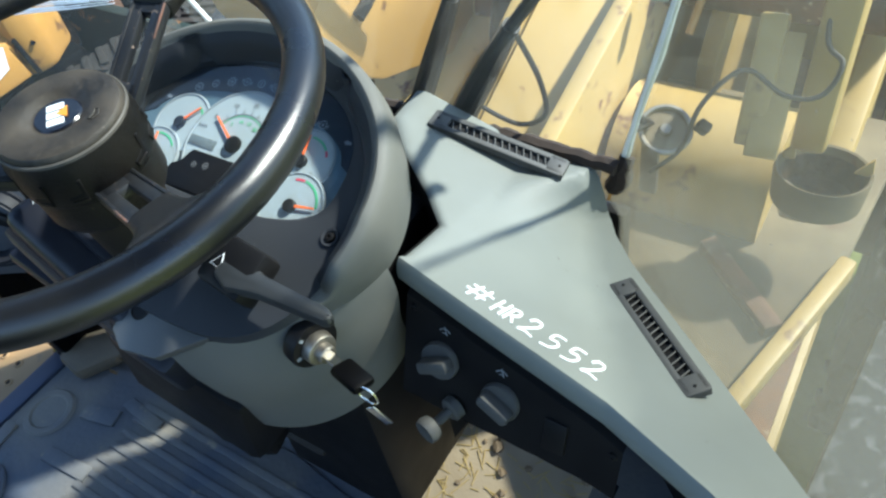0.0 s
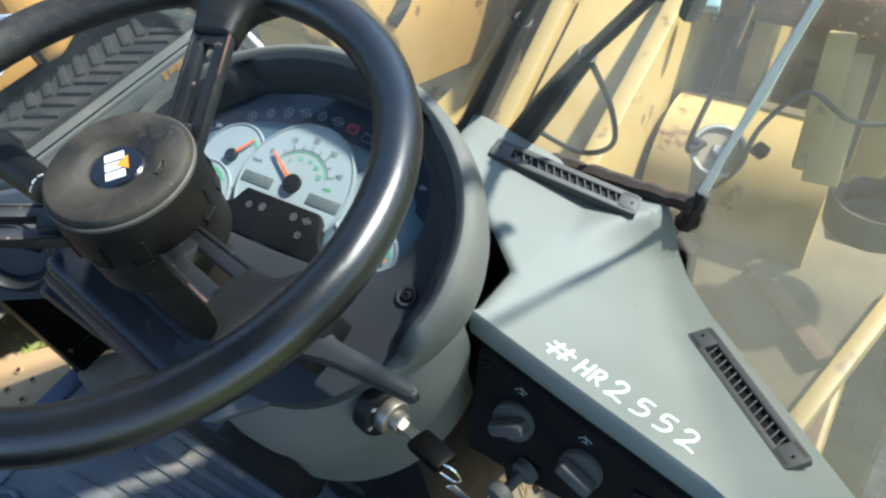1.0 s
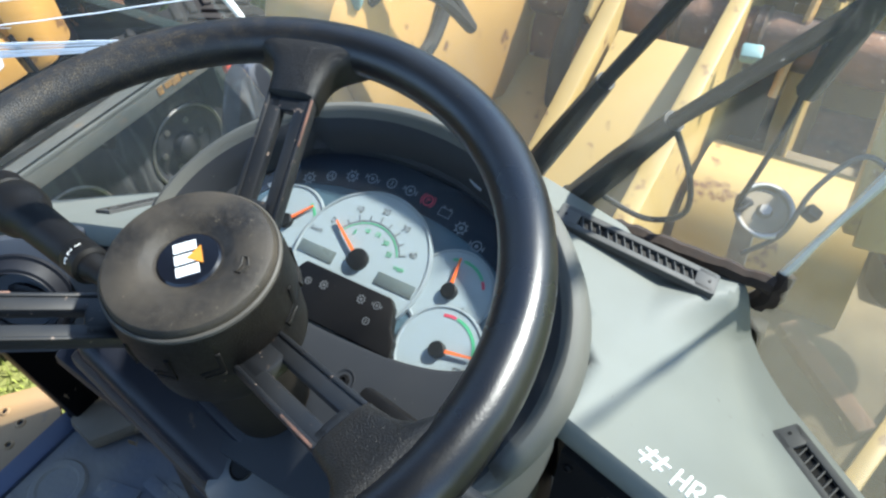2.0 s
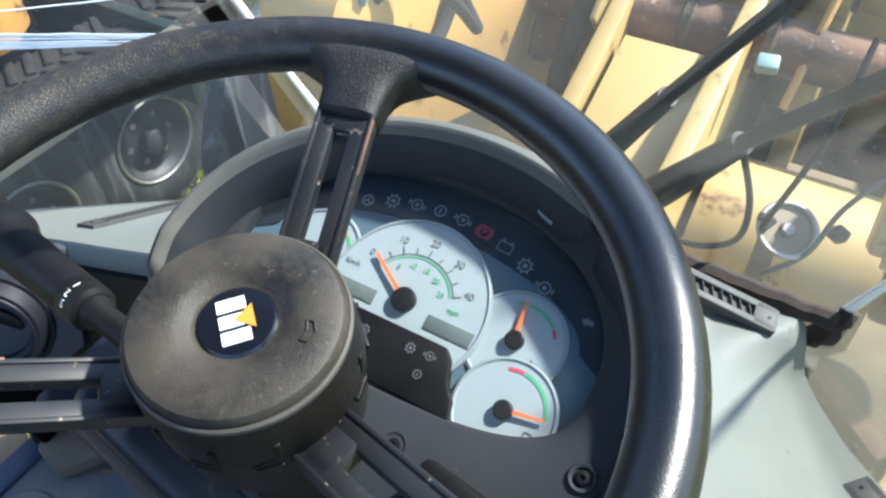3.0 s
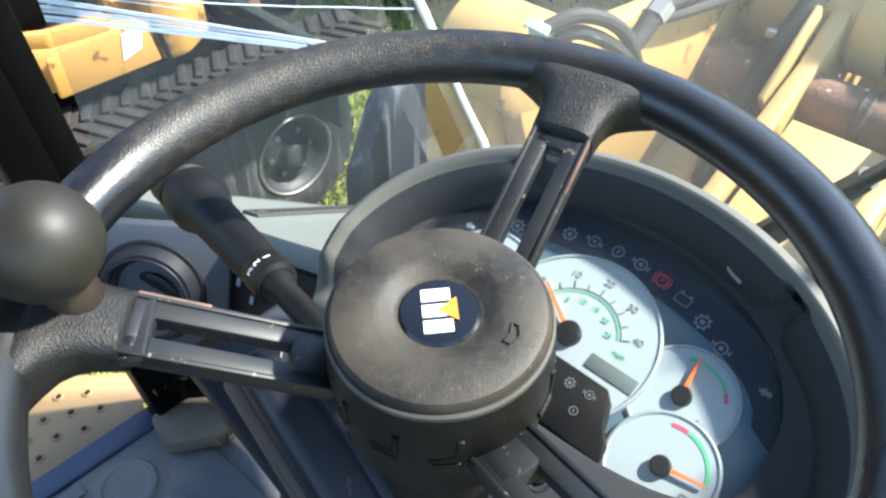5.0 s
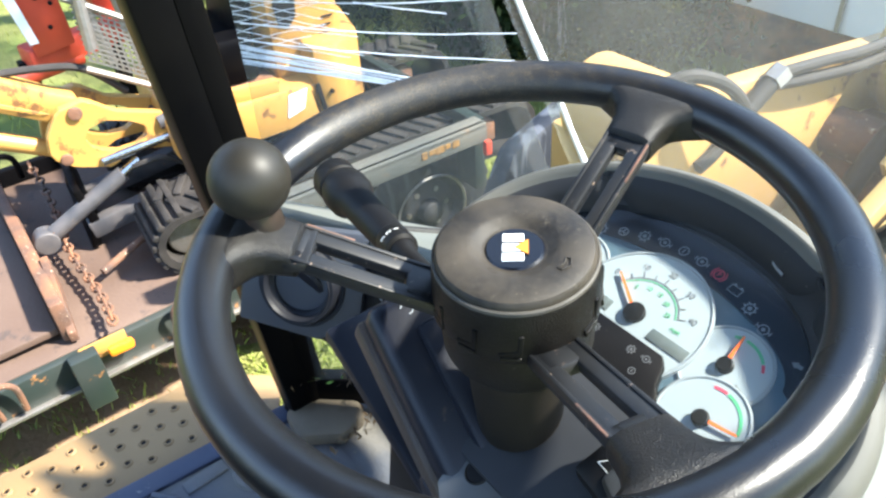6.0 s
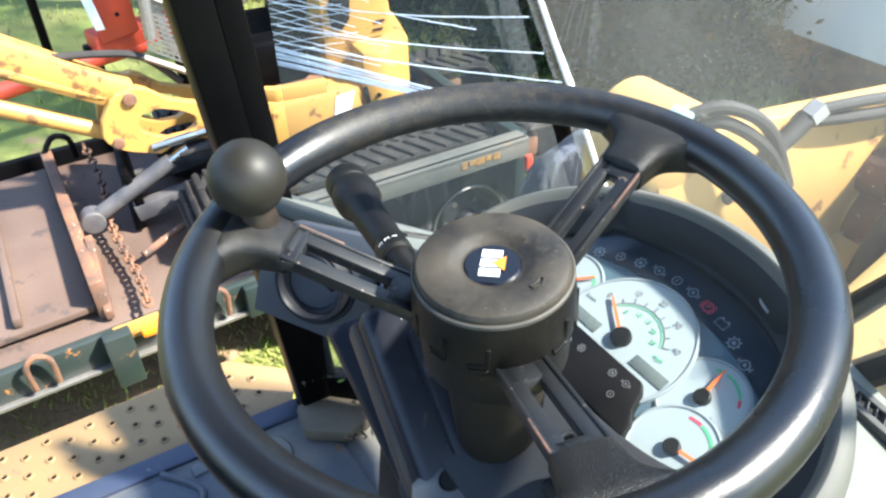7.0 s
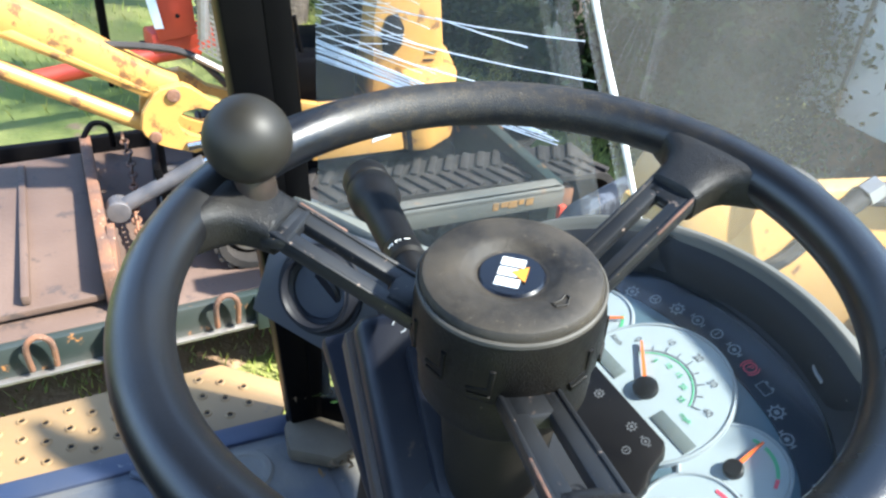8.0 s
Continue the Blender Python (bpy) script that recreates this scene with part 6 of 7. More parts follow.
for k in range(5):
    part("fender_mark", box(fp(0.0165, 1.20 + 0.040 * k, 0.907 + 0.004 * (k % 2)), 0.003, 0.026 + 0.008 * (k % 3), 0.022 if k % 2 else 0.032), OLD_MARK, trailer)
part("tail_frame", box(fp(-0.74, 1.545, 0.75), 1.36, 0.06, 0.36, 0.01), GREEN, trailer)
part("tail_lamp", box(fp(0.02, 1.525, 0.83), 0.03, 0.035, 0.07, 0.008), RED, trailer, "red tail lamp")
for y in (-0.95, 0.25, 0.42):
    part("stake_pocket", box(tp(0.045, y, 0.52), 0.04, 0.07, 0.15, 0.006), GREEN, trailer)
for y in (-0.55, 0.10):
    part("tie_loop", tube([tp(0.05, y - 0.04, 0.50) @ Vector(), tp(0.07, y - 0.04, 0.62) @ Vector(), tp(0.07, y, 0.655) @ Vector(), tp(0.07, y + 0.04, 0.62) @ Vector(), tp(0.05, y + 0.04, 0.50) @ Vector()], 0.011, 8, smooth_steps=5), RUST, trailer)
part("marker_lamp", box(tp(0.070, -0.15, 0.585), 0.035, 0.095, 0.042, 0.014), ORANGE_LENS, trailer, "orange side marker lamp")
part("lamp_patch", box(tp(0.0285, -0.20, 0.585), 0.010, 0.17, 0.075, 0.004), YELLOW2, trailer, "chipped yellow paint patch")
part("lamp_bracket", box(tp(0.06, -0.28, 0.50), 0.06, 0.10, 0.24, 0.006), GREEN, trailer)
DARK_TYRE = mat("dark weathered tyre rubber", (0.013, 0.014, 0.016), 0.6, second=(0.035, 0.035, 0.034), scale=7, mix=0.7, bump=0.4, bump_scale=90, bump_dist=0.003, runs=((0.06, 0.062, 0.062), 20, 0.5))
DARK_RIM = mat("dirty dark wheel rim", (0.015, 0.017, 0.020), 0.55, second=(0.036, 0.035, 0.033), scale=9, mix=0.8, bump=0.4, bump_scale=60, bump_dist=0.004)
# Black block put under the trailer in place of the shade there.
part("under_shade", box(fp(-0.52, 0.90, 0.42), 0.16, 1.24, 0.26, 0.02), FRAME, trailer, "black block for the shade under the trailer")
for y in (0.735, 1.352):
    m = FM @ axes((-0.362, y, 0.448), (1, 0, 0)) @ Matrix.Diagonal((1.13, 1.13, 0.76, 1.0))
    tyre = part("trailer_tyre", lathe(m, [(0.168, 0.03), (0.20, 0.0), (0.29, 0.02), (0.318, 0.05), (0.318, 0.17), (0.29, 0.20), (0.245, 0.216), (0.20, 0.220), (0.168, 0.20)], 48), DARK_TYRE, trailer, "dark worn trailer tyre")
    for k in range(26):
        part("tread_block", box(m @ pose(0, 0, 0, 0, 0, 360 / 26 * k) @ pose(0.318, 0, 0.155), 0.016, 0.044, 0.05, 0.004), DARK_TYRE, tyre)
    rim = part("trailer_rim", lathe(m, [(0.0, 0.235), (0.040, 0.235), (0.050, 0.225), (0.055, 0.170), (0.080, 0.160), (0.120, 0.152), (0.136, 0.160), (0.150, 0.195), (0.166, 0.216), (0.174, 0.218), (0.17, 0.03), (0, 0.05)], 40), DARK_RIM, trailer, "dark steel wheel with a grey rim")
    part("rim_ring", lathe(m, [(0.164, 0.216), (0.171, 0.224), (0.178, 0.218)], 40), STEEL, rim)
    for k in range(6):
        part("wheel_nut", cyl(m @ pose(0.095 * math.cos(k * 1.047), 0.095 * math.sin(k * 1.047), 0.146), 0.013, 0.02, 6), STEEL, rim)
part("mud_flap", box(fp(-0.42, 1.535, 0.46), 0.22, 0.012, 0.46, 0.004), MUDGUARD, trailer, "black hanging mud flap")
ramp = thing("loading_ramp", (-3.2, -0.85, 0.61), "worn brown steel loading ramp lying across the deck", "ramp")
part("ramp_plate", box(pose(-2.99, -0.86, 0.655, 2, 2, 4.6), 1.16, 1.00, 0.03, 0.006), DECK, ramp)
part("ramp_flange", box(pose(-3.03, -0.335, 0.70, 0, 0, 4.6), 1.22, 0.05, 0.17, 0.01), RUST, ramp)
part("ramp_rib", box(pose(-3.0, -0.62, 0.685, 0, 0, 4.6), 1.10, 0.03, 0.04, 0.006), DECK, ramp)
part("ramp_hinge", prism(axes((0, -0.26, 0), (0, -1, 0), (1, 0, 0)), [(-2.78, 0.62), (-2.40, 0.62), (-2.40, 0.66), (-2.52, 0.76), (-2.74, 0.80)], 0, 0.03, 0.004), RUST, ramp)
part("ramp_hook", tube([(-3.60, -0.40, 0.76), (-3.63, -0.34, 0.84), (-3.63, -0.27, 0.82), (-3.62, -0.26, 0.72)], 0.014, 8, smooth_steps=5), FRAME, ramp)
part("ramp_bar", tube([(-2.71, -0.10, 0.66), (-2.84, 0.16, 0.70)], 0.016, 10), RUST, ramp)
chain = thing("lashing_chain", (-3.1, -0.15, 0.65), "rusty lashing chain lying over the deck", "chain")
for k in range(30):
    f = k / 29
    p = Vector((-3.55 + 1.18 * f, -0.21 + 0.07 * f + 0.012 * math.sin(9 * f), 0.80 - 0.13 * f - 0.05 * math.sin(math.pi * f)))
    part("chain_link", tube([p + Vector((0.030 * math.cos(a), 0.016 * math.sin(a) * (k % 2), 0.016 * math.sin(a) * ((k + 1) % 2))) for a in [2 * math.pi * i / 10 for i in range(10)]], 0.0065, 6, closed=True), RUST, chain)

# ---- excavator on the trailer ----
DUSTY_BLACK = mat("dusty grey-black steel", (0.045, 0.046, 0.050), 0.6, second=(0.11, 0.10, 0.095), scale=9, mix=0.9, bump=0.3, bump_scale=120, spots=(0.15, 0.09, 0.055), spot_scale=22, spot_amount=0.35)
exc = thing("mini_excavator", (-3.27, 0.95, 0.6), "small yellow tracked excavator parked on the trailer", "excavator")
def ep(x, y, z, rx=0, ry=0, rz=0):
    return pose(x, y, z, rx, ry, rz)
for tx in (-2.73, -3.52):
    R, CZ = 0.128, 0.738
    outline = [(0.24 + 1.6 * i / 12, CZ + R) for i in range(13)] + arc(1.84, CZ, R, 90, -90, 10) + [(1.84 - 1.6 * i / 12, CZ - R) for i in range(13)] + arc(0.24, CZ, R, 270, 90, 10)
    inner_l = [(1.03 + (y - 1.03) * 0.968, CZ + (z - CZ) * 0.80) for y, z in outline]
    rings = []
    for (y, z), (y2, z2) in zip(outline, inner_l):
        rings.append([(tx - 0.16, y2, z2), (tx - 0.16, y, z), (tx + 0.16, y, z), (tx + 0.16, y2, z2), (tx - 0.16, y2, z2)])
    track = part("track", sweep(rings, closed=True), RUBBER, exc, "black rubber track with chevron lugs")
    for k in range(21):
        y = 0.24 + 0.08 * k
        for s2 in (-1, 1):
            part("lug", box(ep(tx + 0.078 * s2, y + 0.02 * s2, CZ + R + 0.006, 0, 0, 26 * s2), 0.160, 0.034, 0.018, 0.004), RUBBER, track)
    for a in range(9):
        th = radians(92 + 20 * a)
        for s2 in (-1, 1):
            part("lug", box(ep(tx + 0.078 * s2, 0.24 + (R + 0.006) * math.cos(th), CZ + (R + 0.006) * math.sin(th)) @ pose(0, 0, 0, math.degrees(th) - 90, 0, 0), 0.155, 0.026, 0.028, 0.005), RUBBER, track)
    part("track_frame", prism(axes((tx, 0, 0), (1, 0, 0), (0, 1, 0)), [(0.32, 0.70), (0.32, 0.78), (0.40, 0.82), (1.70, 0.82), (1.75, 0.78), (1.75, 0.68), (0.40, 0.66)], -0.13, 0.13, 0.015), RUST, exc, "rusty brown track frame")
    part("idler", cyl(axes((tx - 0.10, 0.25, CZ), (1, 0, 0)), 0.085, 0.20, 28, bevel=0.01), STEEL, exc)
part("undercarriage", box(ep(-3.125, 0.85, 0.82), 0.50, 0.8, 0.20, 0.03), FRAME, exc)
part("slew_ring", cyl(pose(-3.20, 0.80, 0.90), 0.28, 0.06, 36), FRAME, exc)
part("turret", prism(I4, [(-3.62, 0.50), (-3.50, 0.34), (-3.10, 0.34), (-2.88, 0.42), (-2.80, 0.58), (-2.78, 0.92), (-2.86, 1.12), (-3.3, 1.22), (-3.54, 1.12), (-3.64, 0.9)], 0.955, 1.15, 0.045), YELLOW2, exc, "rounded yellow bodywork")
part("turret_deck", prism(I4, [(-3.58, 0.52), (-3.47, 0.40), (-3.12, 0.40), (-2.94, 0.47), (-2.87, 0.60), (-2.85, 0.82), (-3.56, 0.82)], 1.15, 1.168, 0.006), RUST, exc, "scuffed brown footplate")
part("deck_lip", prism(I4, [(-2.90, 0.44), (-2.82, 0.58), (-2.80, 0.80), (-2.835, 0.80), (-2.855, 0.59), (-2.925, 0.47)], 1.13, 1.20, 0.010), YELLOW2, exc)
part("corner_box", prism(axes((-2.86, 0, 0), (1, 0, 0), (0, 1, 0)), [(0.33, 0.97), (0.33, 1.12), (0.38, 1.16), (0.47, 1.15), (0.49, 0.97)], -0.06, 0.055, 0.014), YELLOW2, exc, "scuffed yellow front corner")
part("side_door", prism(axes((-2.795, 0, 0), (1, 0, 0), (0, 1, 0)), [(0.54, 0.965), (0.54, 1.12), (0.62, 1.15), (0.92, 1.15), (0.95, 0.98)], 0, 0.024, 0.010), YELLOW2, exc)
part("counterweight", prism(I4, [(-2.77, 0.95), (-2.755, 1.06), (-2.88, 1.22), (-3.2, 1.29), (-3.5, 1.22), (-3.5, 0.95)], 0.96, 1.30, 0.035), YELLOW2, exc)
part("sticker", prism(axes((-2.7700, 0, 0), (1, 0, 0), (0, 1, 0)), [(0.800, 1.030), (0.880, 1.055), (0.905, 1.140), (0.820, 1.130)], 0, 0.003), PALE, exc, "white sticker")
part("engine_cover", prism(axes((-3.3, 0, 0), (1, 0, 0), (0, 1, 0)), [(0.83, 1.14), (0.83, 1.52), (0.86, 1.72), (0.93, 1.84), (1.04, 1.84), (1.12, 1.70), (1.17, 1.30), (1.15, 1.14)], -0.25, 0.40, 0.035), YELLOW2, exc, "rounded yellow engine cover")
part("cover_hole", prism(axes((-2.898, 0, 0), (1, 0, 0), (0, 1, 0)), [(0.875, 1.38), (0.865, 1.46), (0.89, 1.53), (0.935, 1.54), (0.965, 1.48), (0.955, 1.40), (0.915, 1.36)], 0, 0.006, 0.001), BLACK, exc, "dark rounded opening")
part("cover_crease", tube([(-2.897, 0.86, 1.20), (-2.896, 0.98, 1.22), (-2.895, 1.10, 1.30)], 0.006, 8, smooth_steps=5), YELLOW2, exc)
for k in range(3):
    part("cover_slot", box(ep(-2.896, 1.07 + 0.012 * k, 1.30 + 0.035 * k, 0, 0, 0), 0.008, 0.05, 0.008, 0.002), BLACK, exc)
part("seam_gap", box(ep(-2.768, 0.965, 1.06, 8, 0, 0), 0.012, 0.020, 0.17, 0.002), BLACK, exc)
for k in range(3):
    part("bolt", cyl(axes((-2.758 - 0.012 * k, 1.01 + 0.030 * k, 1.10 + 0.012 * k), (1, 0, 0)), 0.010, 0.008, 12), BLACK, exc)
part("seat_base", box(ep(-3.28, 0.62, 1.25), 0.46, 0.36, 0.16, 0.04), FRAME, exc)
part("seat_back", box(ep(-3.28, 0.80, 1.46, -8, 0, 0), 0.44, 0.08, 0.40, 0.03), FRAME, exc)
part("lever_box", box(ep(-2.98, 0.62, 1.27), 0.14, 0.30, 0.20, 0.03), FRAME, exc, "dark control box")
part("lever_box_stem", tube([(-2.98, 0.55, 1.36), (-2.97, 0.52, 1.52)], 0.010, 8), FRAME, exc)
part("guard_frame", tube([(-3.06, 0.42, 1.17), (-3.08, 0.43, 1.40), (-3.10, 0.45, 1.76), (-3.12, 0.50, 2.4)], 0.032, 10), STEEL, exc)
part("guard_frame", tube([(-3.48, 0.42, 1.15), (-3.47, 0.43, 1.40), (-3.46, 0.45, 1.76), (-3.45, 0.50, 2.4)], 0.032, 10), STEEL, exc)
part("guard_frame", tube([(-3.04, 0.17, 1.42), (-3.06, 0.20, 1.78), (-3.10, 0.28, 2.3)], 0.022, 10), STEEL, exc)
bm = bmesh.new()
for k in range(14):
    tube([(-3.08, 0.16 + 0.021 * k, 1.60 - 0.014 * k), (-3.08, 0.16 + 0.021 * k, 1.36 - 0.014 * k)], 0.005, 4, bm=bm)
for k in range(12):
    tube([(-3.08, 0.15, 1.60 - 0.021 * k), (-3.08, 0.44, 1.41 - 0.021 * k)], 0.005, 4, bm=bm)
part("guard_mesh", bm, STEEL, exc, "grey wire mesh guard")
part("guard_bar", tube([(-3.07, 0.13, 1.34), (-3.07, 0.44, 1.15)], 0.014, 8), STEEL, exc)
part("guard_bar", tube([(-3.07, 0.13, 1.62), (-3.07, 0.44, 1.42)], 0.014, 8), STEEL, exc)
def cast(p):
    """A place on the swing bracket's outline."""
    return 0.14 + (p[0] - 0.16) * 0.80, 1.075 + (p[1] - 1.15) * 0.76


for k, x in enumerate((-3.19, -3.01)):
    ring = [(-0.16, 1.13), (-0.14, 1.24), (-0.06, 1.36), (0.08, 1.385), (0.20, 1.28), (0.38, 1.215), (0.46, 1.20), (0.46, 0.98), (0.34, 1.02), (0.18, 1.02), (0.10, 0.98), (-0.04, 1.03), (-0.10, 1.06)]
    hollow = [(0.02, 1.18), (0.06, 1.235), (0.14, 1.25), (0.25, 1.21), (0.32, 1.16), (0.31, 1.10), (0.24, 1.06), (0.15, 1.06), (0.08, 1.09), (0.04, 1.12)]
    ring, hollow = [cast(p) for p in ring], [cast(p) for p in hollow]
    order = []
    for i in range(48):
        a = 2 * math.pi * i / 48
        c, d = Vector(cast((0.16, 1.15))), Vector((math.cos(a), math.sin(a)))
        pair = []
        for poly in (hollow, ring):
            best = 0.0
            for j in range(len(poly)):
                p, q = Vector(poly[j]) - c, Vector(poly[(j + 1) % len(poly)]) - c
                e = q - p
                den = d.x * e.y - d.y * e.x
                if abs(den) > 1e-9:
                    t, u = (p.x * e.y - p.y * e.x) / den, (p.x * d.y - p.y * d.x) / den
                    if t > best and -1e-6 <= u <= 1 + 1e-6:
                        best = t
            pair.append(c + d * best)
        h, o = pair
        order.append([(x - 0.022, h.x, h.y), (x - 0.022, o.x, o.y), (x + 0.016, o.x, o.y), (x + 0.022, o.x * 0.96 + h.x * 0.04, o.y * 0.96 + h.y * 0.04), (x + 0.022, h.x, h.y), (x - 0.022, h.x, h.y)])
    part("swing_cheek", sweep(order, closed=True), YELLOW2, exc, "yellow cast swing bracket with a large hole", False)
for y, z, r in ((-0.09, 1.10, 0.030), (0.02, 1.33, 0.034), (0.40, 1.14, 0.022), (0.41, 1.05, 0.022)):
    part("pin", cyl(axes((-3.215, *cast((y, z))), (1, 0, 0)), r * 0.8, 0.24, 20, bevel=0.004), RUST, exc)
part("boom", prism(axes((-3.1, 0, 0), (1, 0, 0), (0, 1, 0)), [(0.06, 1.25), (0.06, 1.18), (-0.06, 1.17), (-0.35, 1.34), (-1.3, 1.86), (-1.3, 2.06), (-0.35, 1.51), (-0.02, 1.29)], -0.055, 0.055, 0.015), YELLOW2, exc)
part("boom_rib", prism(axes((-3.1, 0, 0), (1, 0, 0), (0, 1, 0)), [(-0.05, 1.21), (-0.10, 1.22), (-0.55, 1.47), (-0.50, 1.48)], -0.062, 0.062, 0.006), YELLOW2, exc)
part("boom_cylinder", tube([(-3.1, -0.09, 1.05), (-3.1, -0.15, 1.08), (-3.1, -0.95, 1.52)], 0.036, 16), YELLOW2, exc)
part("ram_barrel", tube([(-3.0, 0.32, 1.075), (-3.0, 0.46, 1.10)], 0.034, 16), DUSTY_BLACK, exc)
part("ram_rod", tube([(-2.985, 0.06, 0.985), (-2.985, 0.34, 1.01)], 0.019, 14), CHROME, exc)
part("blade", prism(axes((-3.27, 0, 0), (1, 0, 0), (0, 1, 0)), [(-0.10, 0.62), (-0.07, 0.74), (-0.09, 0.90), (-0.06, 0.90), (-0.03, 0.74), (-0.06, 0.62)], -0.36, 0.30, 0.006), FRAME, exc, "black dozer blade")
for x in (-3.00, -3.30):
    part("blade_arm", box(ep(x, 0.22, 0.74, 8, 0, 0), 0.07, 0.60, 0.08, 0.01), DUSTY_BLACK, exc)
part("blade_cylinder", tube([(-2.98, -0.22, 0.74), (-2.98, 0.12, 0.91)], 0.034, 14), DUSTY_BLACK, exc)
part("blade_eye", cyl(axes((-3.02, -0.25, 0.725), (1, 0, 0)), 0.050, 0.08, 20, bevel=0.006), DUSTY_BLACK, exc)
part("blade_rod", tube([(-2.98, 0.12, 0.91), (-2.98, 0.20, 0.95)], 0.021, 12), CHROME, exc)
part("hose", tube([(-2.93, 0.16, 0.95), (-2.90, 0.28, 0.97), (-2.92, 0.38, 0.90), (-2.95, 0.44, 1.0)], 0.012, 8, smooth_steps=6), RUBBER, exc)
part("hose", tube([(-3.1, -0.30, 1.40), (-3.08, -0.05, 1.385), (-3.08, 0.12, 1.34), (-3.10, 0.25, 1.20)], 0.016, 8, smooth_steps=6), RUBBER, exc)

for ob in (ramp, chain, exc):
    ob.matrix_basis = MOVE @ ob.matrix_basis

# ---- behind the trailer ----
redm = thing("red_machine", (-5.4, 0.4, 0), "red farm implement with a grey frame", "farm machine")
part("side_plate", prism(axes((-5.30, 0.42, 0), (1, 0, 0), (0, 1, 0)), [(-0.10, 0.62), (-0.22, 1.30), (-0.30, 2.1), (0.02, 2.1), (0.14, 1.10), (0.16, 0.66)], -0.04, 0.04, 0.012), RED, redm, "drilled red side plate")
part("pale_stripe", prism(axes((-5.255, 0.42, 0), (1, 0, 0), (0, 1, 0)), [(-0.12, 0.72), (-0.24, 1.40), (-0.32, 2.1), (-0.24, 2.1), (-0.16, 1.36), (-0.06, 0.72)], 0, 0.012, 0.002), PALE, redm, "white stripe")
for k, (dy, z) in enumerate(((0.04, 0.80), (0.09, 0.95), (0.01, 1.00), (0.06, 1.15), (-0.06, 1.25))):
    part("bolt_hole", cyl(axes((-5.262, 0.42 + dy, z), (1, 0, 0)), 0.016, 0.006, 12), BLACK, redm)
part("cross_member", box(pose(-5.45, 0.62, 0.60, 0, 0, 12), 0.20, 0.75, 0.16, 0.02), RED, redm)
part("cross_member", box(pose(-5.75, 0.95, 0.95, 8, 0, 0), 0.30, 0.30, 0.55, 0.03), RED, redm)
part("draw_bar", tube([(-5.25, -0.55, 0.42), (-5.30, 0.10, 0.50), (-5.40, 0.60, 0.52)], 0.06, 12), RED, redm)
for y in (0.25, 0.85):
    part("support_leg", box(pose(-5.45, y, 0.28), 0.10, 0.10, 0.58, 0.01), FRAME, redm)
part("frame_tube", tube([(-5.0, 0.72, 0.55), (-5.05, 0.62, 1.20), (-5.12, 0.50, 2.1)], 0.035, 10), STEEL, redm)
part("frame_tube", tube([(-5.0, 0.90, 0.55), (-5.05, 0.84, 1.20), (-5.12, 0.76, 2.1)], 0.030, 10), STEEL, redm)
pipe = thing("white_pipe", (-6.2, -0.4, 0.4), "white painted steel pipe leaning on a stand", "pipe")
part("pipe_run", tube([(-6.2, -1.2, 0.85), (-6.1, -0.1, 1.12), (-6.1, 0.2, 1.20)], 0.07, 14), PALE, pipe)
for y, h in ((-1.0, 0.90), (0.0, 1.14)):
    part("stand_leg", tube([(-6.15, y, 0.0), (-6.15, y, h - 0.03)], 0.035, 10), FRAME, pipe)
shed = thing("white_trailer_body", (-0.75, 5.5, 0), "white low-sided box body on a dark chassis", "trailer")
part("box_side", box(pose(-0.95, 5.5, 1.52, 0, 0, -1), 4.85, 2.0, 2.02, 0.03), PALE, shed)
part("chassis", box(pose(-0.95, 5.6, 0.25, 0, 0, -1), 4.7, 1.7, 0.50, 0.03), RUST, shed)
for k in range(5):
    part("panel_joint", box(pose(-3.0 + 0.9 * k, 4.49, 1.52, 0, 0, -1), 0.03, 0.02, 1.98), STEEL, shed)


def tree(x, y, h, r, seed):
    rng = random.Random(seed)
    t = thing("tree", (x, y, 0), "dark tree trunk with ragged foliage", "tree", "trees at the field edge")
    pts = [Vector((x + 0.12 * math.sin(i * 0.9 + seed), y + 0.10 * math.cos(i * 1.1 + seed), h * 0.6 * i / 8)) for i in range(9)]
    part("trunk", tube(pts, r, 12, radii=[r * (1.25 if i == 0 else 1 - 0.07 * i) for i in range(9)]), BARK, t)
    bm = bmesh.new()
    verts, faces = [], []
    for k in range(7):
        a, base = rng.uniform(0, 6.28), pts[4 + k % 5]
        tip = base + Vector((math.cos(a) * rng.uniform(0.8, 1.8), math.sin(a) * rng.uniform(0.8, 1.8), rng.uniform(0.5, 1.6)))
        tube([base, base.lerp(tip, 0.5) + Vector((0, 0, 0.15)), tip], r * 0.3, 6, bm=bm, radii=[r * 0.4, r * 0.25, r * 0.1])
        for _ in range(220):
            c = base.lerp(tip, rng.uniform(0.3, 1.1)) + Vector((rng.gauss(0, 0.4), rng.gauss(0, 0.4), rng.gauss(0, 0.35)))
            u = Vector((rng.gauss(0, 1), rng.gauss(0, 1), rng.gauss(0, 1))).normalized()
            w = u.orthogonal().normalized() * rng.uniform(0.04, 0.09)
            u *= rng.uniform(0.06, 0.13)
            n = len(verts)
            verts += [c - u, c + w, c + u, c - w]
            faces.append((n, n + 1, n + 2, n + 3))
    part("limbs", bm, BARK, t)
    me = bpy.data.meshes.new("crown")
    me.from_pydata(verts, [], faces)
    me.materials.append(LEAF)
    ob = new("crown", me)
    ob.parent, ob.matrix_parent_inverse = t, world_of(t).inverted()


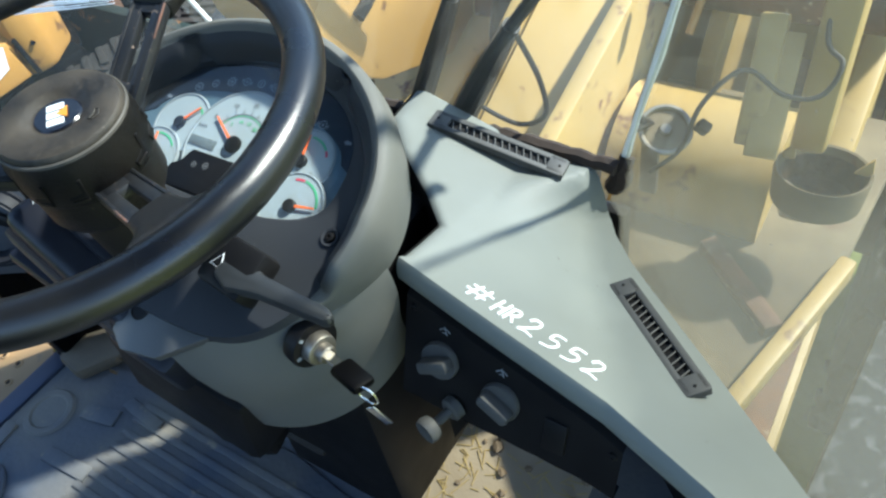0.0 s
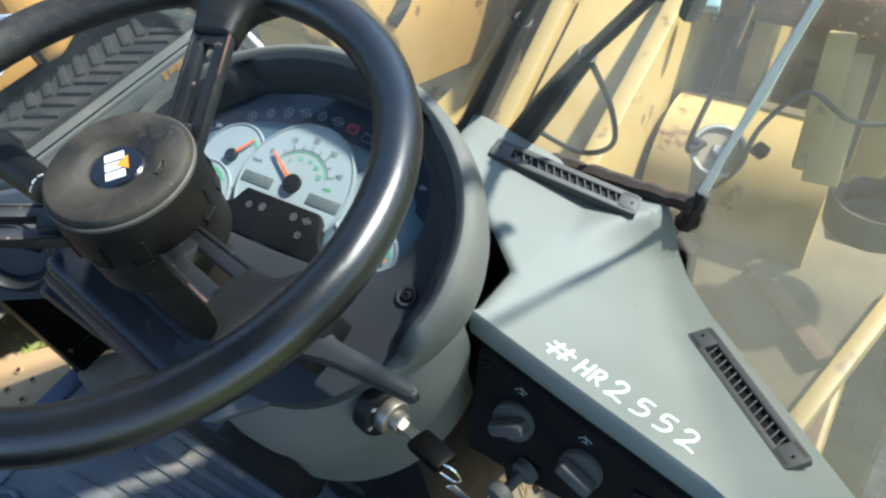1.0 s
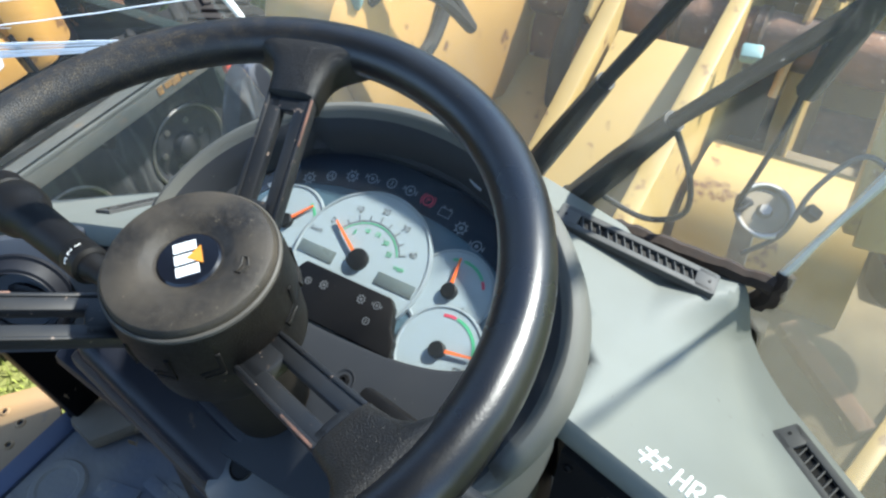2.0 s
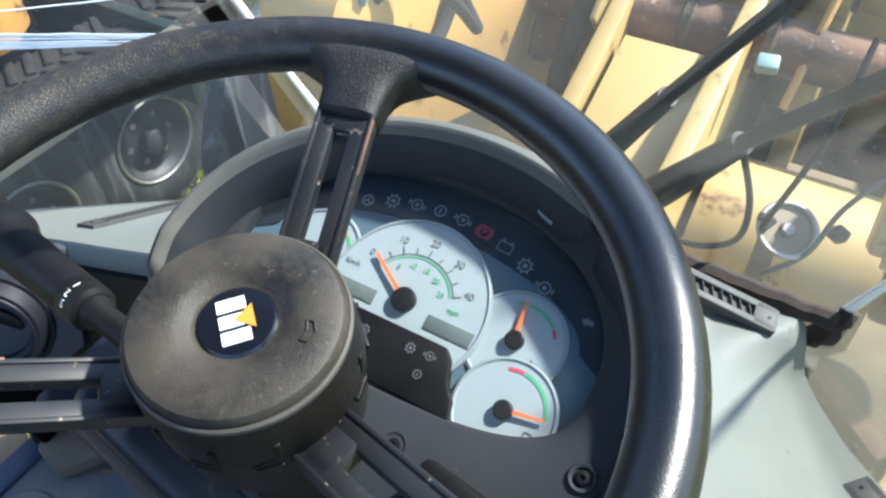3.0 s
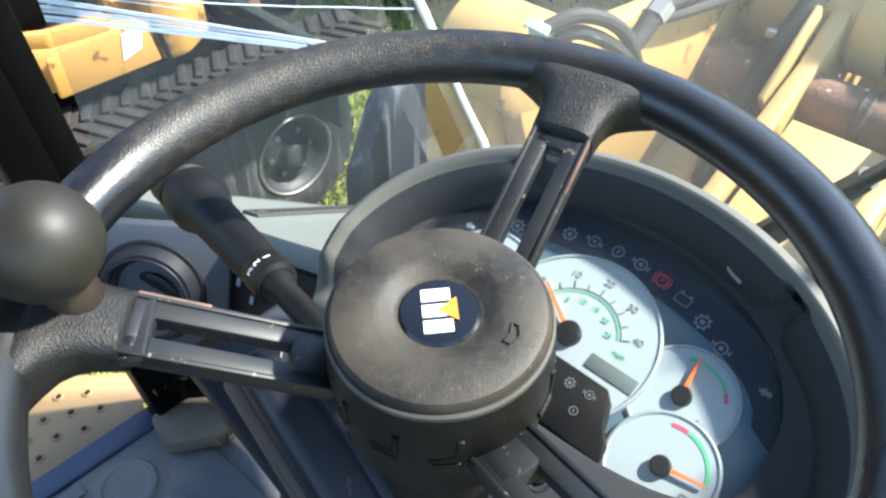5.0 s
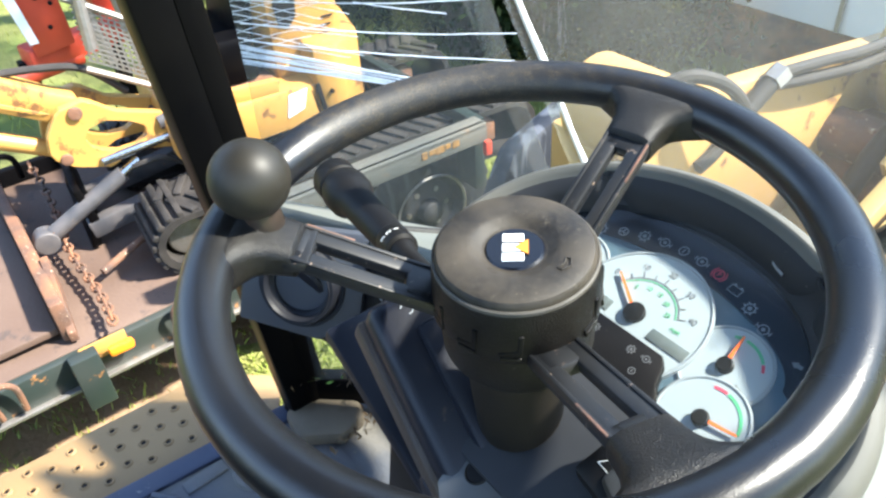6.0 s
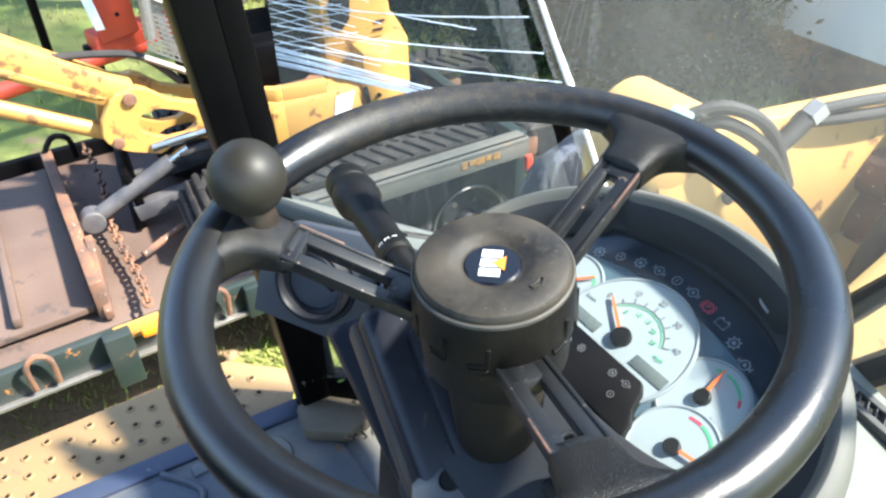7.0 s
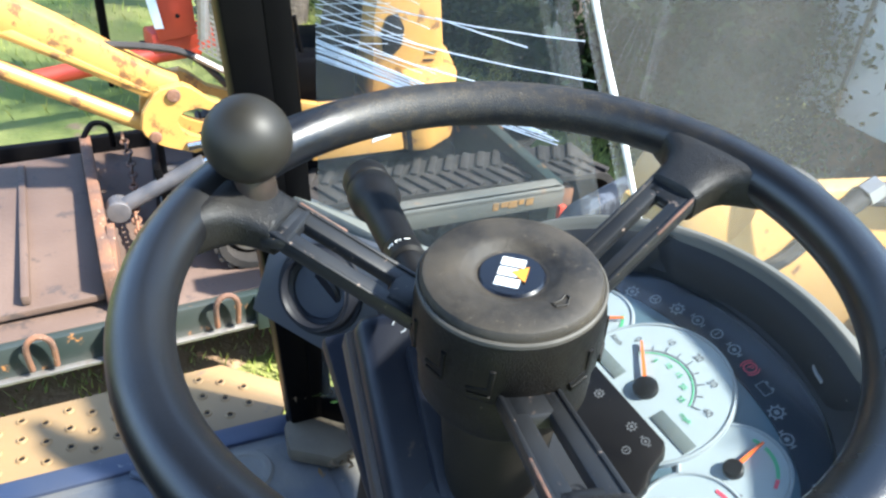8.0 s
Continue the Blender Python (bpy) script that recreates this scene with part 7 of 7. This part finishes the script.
for x, y, h, r, s in ((-4.5, 1.75, 6.5, 0.12, 1), (-4.6, 3.4, 7.0, 0.14, 2), (-5.2, 6.5, 7.5, 0.22, 3), (-8.5, 5.0, 7.0, 0.2, 4), (-7.5, 1.8, 6.5, 0.18, 5), (-10.5, 2.8, 8.0, 0.25, 6), (-7.4, 8.5, 8.0, 0.25, 7), (-11.0, -1.5, 8, 0.25, 8)):
    tree(x, y, h, r, s)
def bushes(name, count, x0, y0, x1, y1, deep, tall, seed):
    """A thick row of leafy scrub along a line, as one sheet of single leaves."""
    rng = random.Random(seed)
    verts, faces = [], []
    for _ in range(count):
        f, z = rng.random(), tall * rng.random() ** 0.8
        top = 0.6 + 0.4 * noise.noise((f * 9, seed, 0))
        c = Vector((x0 + (x1 - x0) * f + rng.gauss(0, deep * 0.3), y0 + (y1 - y0) * f + rng.gauss(0, deep * 0.5), z * top))
        u = Vector((rng.gauss(0, 1), rng.gauss(0, 1), rng.gauss(0, 1))).normalized()
        w = u.orthogonal().normalized() * rng.uniform(0.010, 0.024)
        u *= rng.uniform(0.02, 0.05)
        n = len(verts)
        verts += [c - u, c + w, c + u, c - w]
        faces.append((n, n + 1, n + 2, n + 3))
    me = bpy.data.meshes.new(name)
    me.from_pydata(verts, [], faces)
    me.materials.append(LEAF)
    tagged(new(name, me), "dark green scrub standing in for the shaded lawn", "bushes", kind="stuff")


# Added scrub gives the dark of a lawn lying in shade.
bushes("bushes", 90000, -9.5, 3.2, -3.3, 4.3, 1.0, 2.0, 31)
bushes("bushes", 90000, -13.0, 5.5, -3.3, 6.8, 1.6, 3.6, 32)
# Added backdrop: a dark bank hides bright lawn and sky between the leaves.
rows = []
for i in range(90):
    f = i / 89
    x, y = -15.0 + 15.5 * f, 7.2 + 1.6 * f
    row = []
    for j in range(14):
        g = j / 13
        row.append((x + 0.3 * noise.noise((x, g * 5, 1)), y + 3.0 * g + 0.35 * noise.noise((x * 1.3, g * 6, 4)), 3.4 * math.sin(math.pi * g * 0.5) + 0.35 * noise.noise((x * 1.1, g * 5, 7)) * g))
    rows.append(row)
tagged(link("bank", sweep(rows), LEAF), "added dark green bank closing bright gaps behind the scrub", "bank", kind="structure")
rng = random.Random(21)
verts, faces = [], []
for _ in range(9000):
    a = rng.uniform(-0.6, 3.5)
    d = rng.uniform(16, 24)
    c = Vector((-d * math.sin(a) * 1.0, d * math.cos(a), rng.uniform(0, 5.0)))
    u = Vector((rng.gauss(0, 1), rng.gauss(0, 1), rng.gauss(0, 1))).normalized()
    w = u.orthogonal().normalized() * rng.uniform(0.15, 0.4)
    u *= rng.uniform(0.2, 0.5)
    n = len(verts)
    verts += [c - u, c + w, c + u, c - w]
    faces.append((n, n + 1, n + 2, n + 3))
me = bpy.data.meshes.new("hedge")
me.from_pydata(verts, [], faces)
me.materials.append(LEAF)
tagged(new("hedge", me), "dark green hedge and woods round the yard", "hedge", kind="stuff")
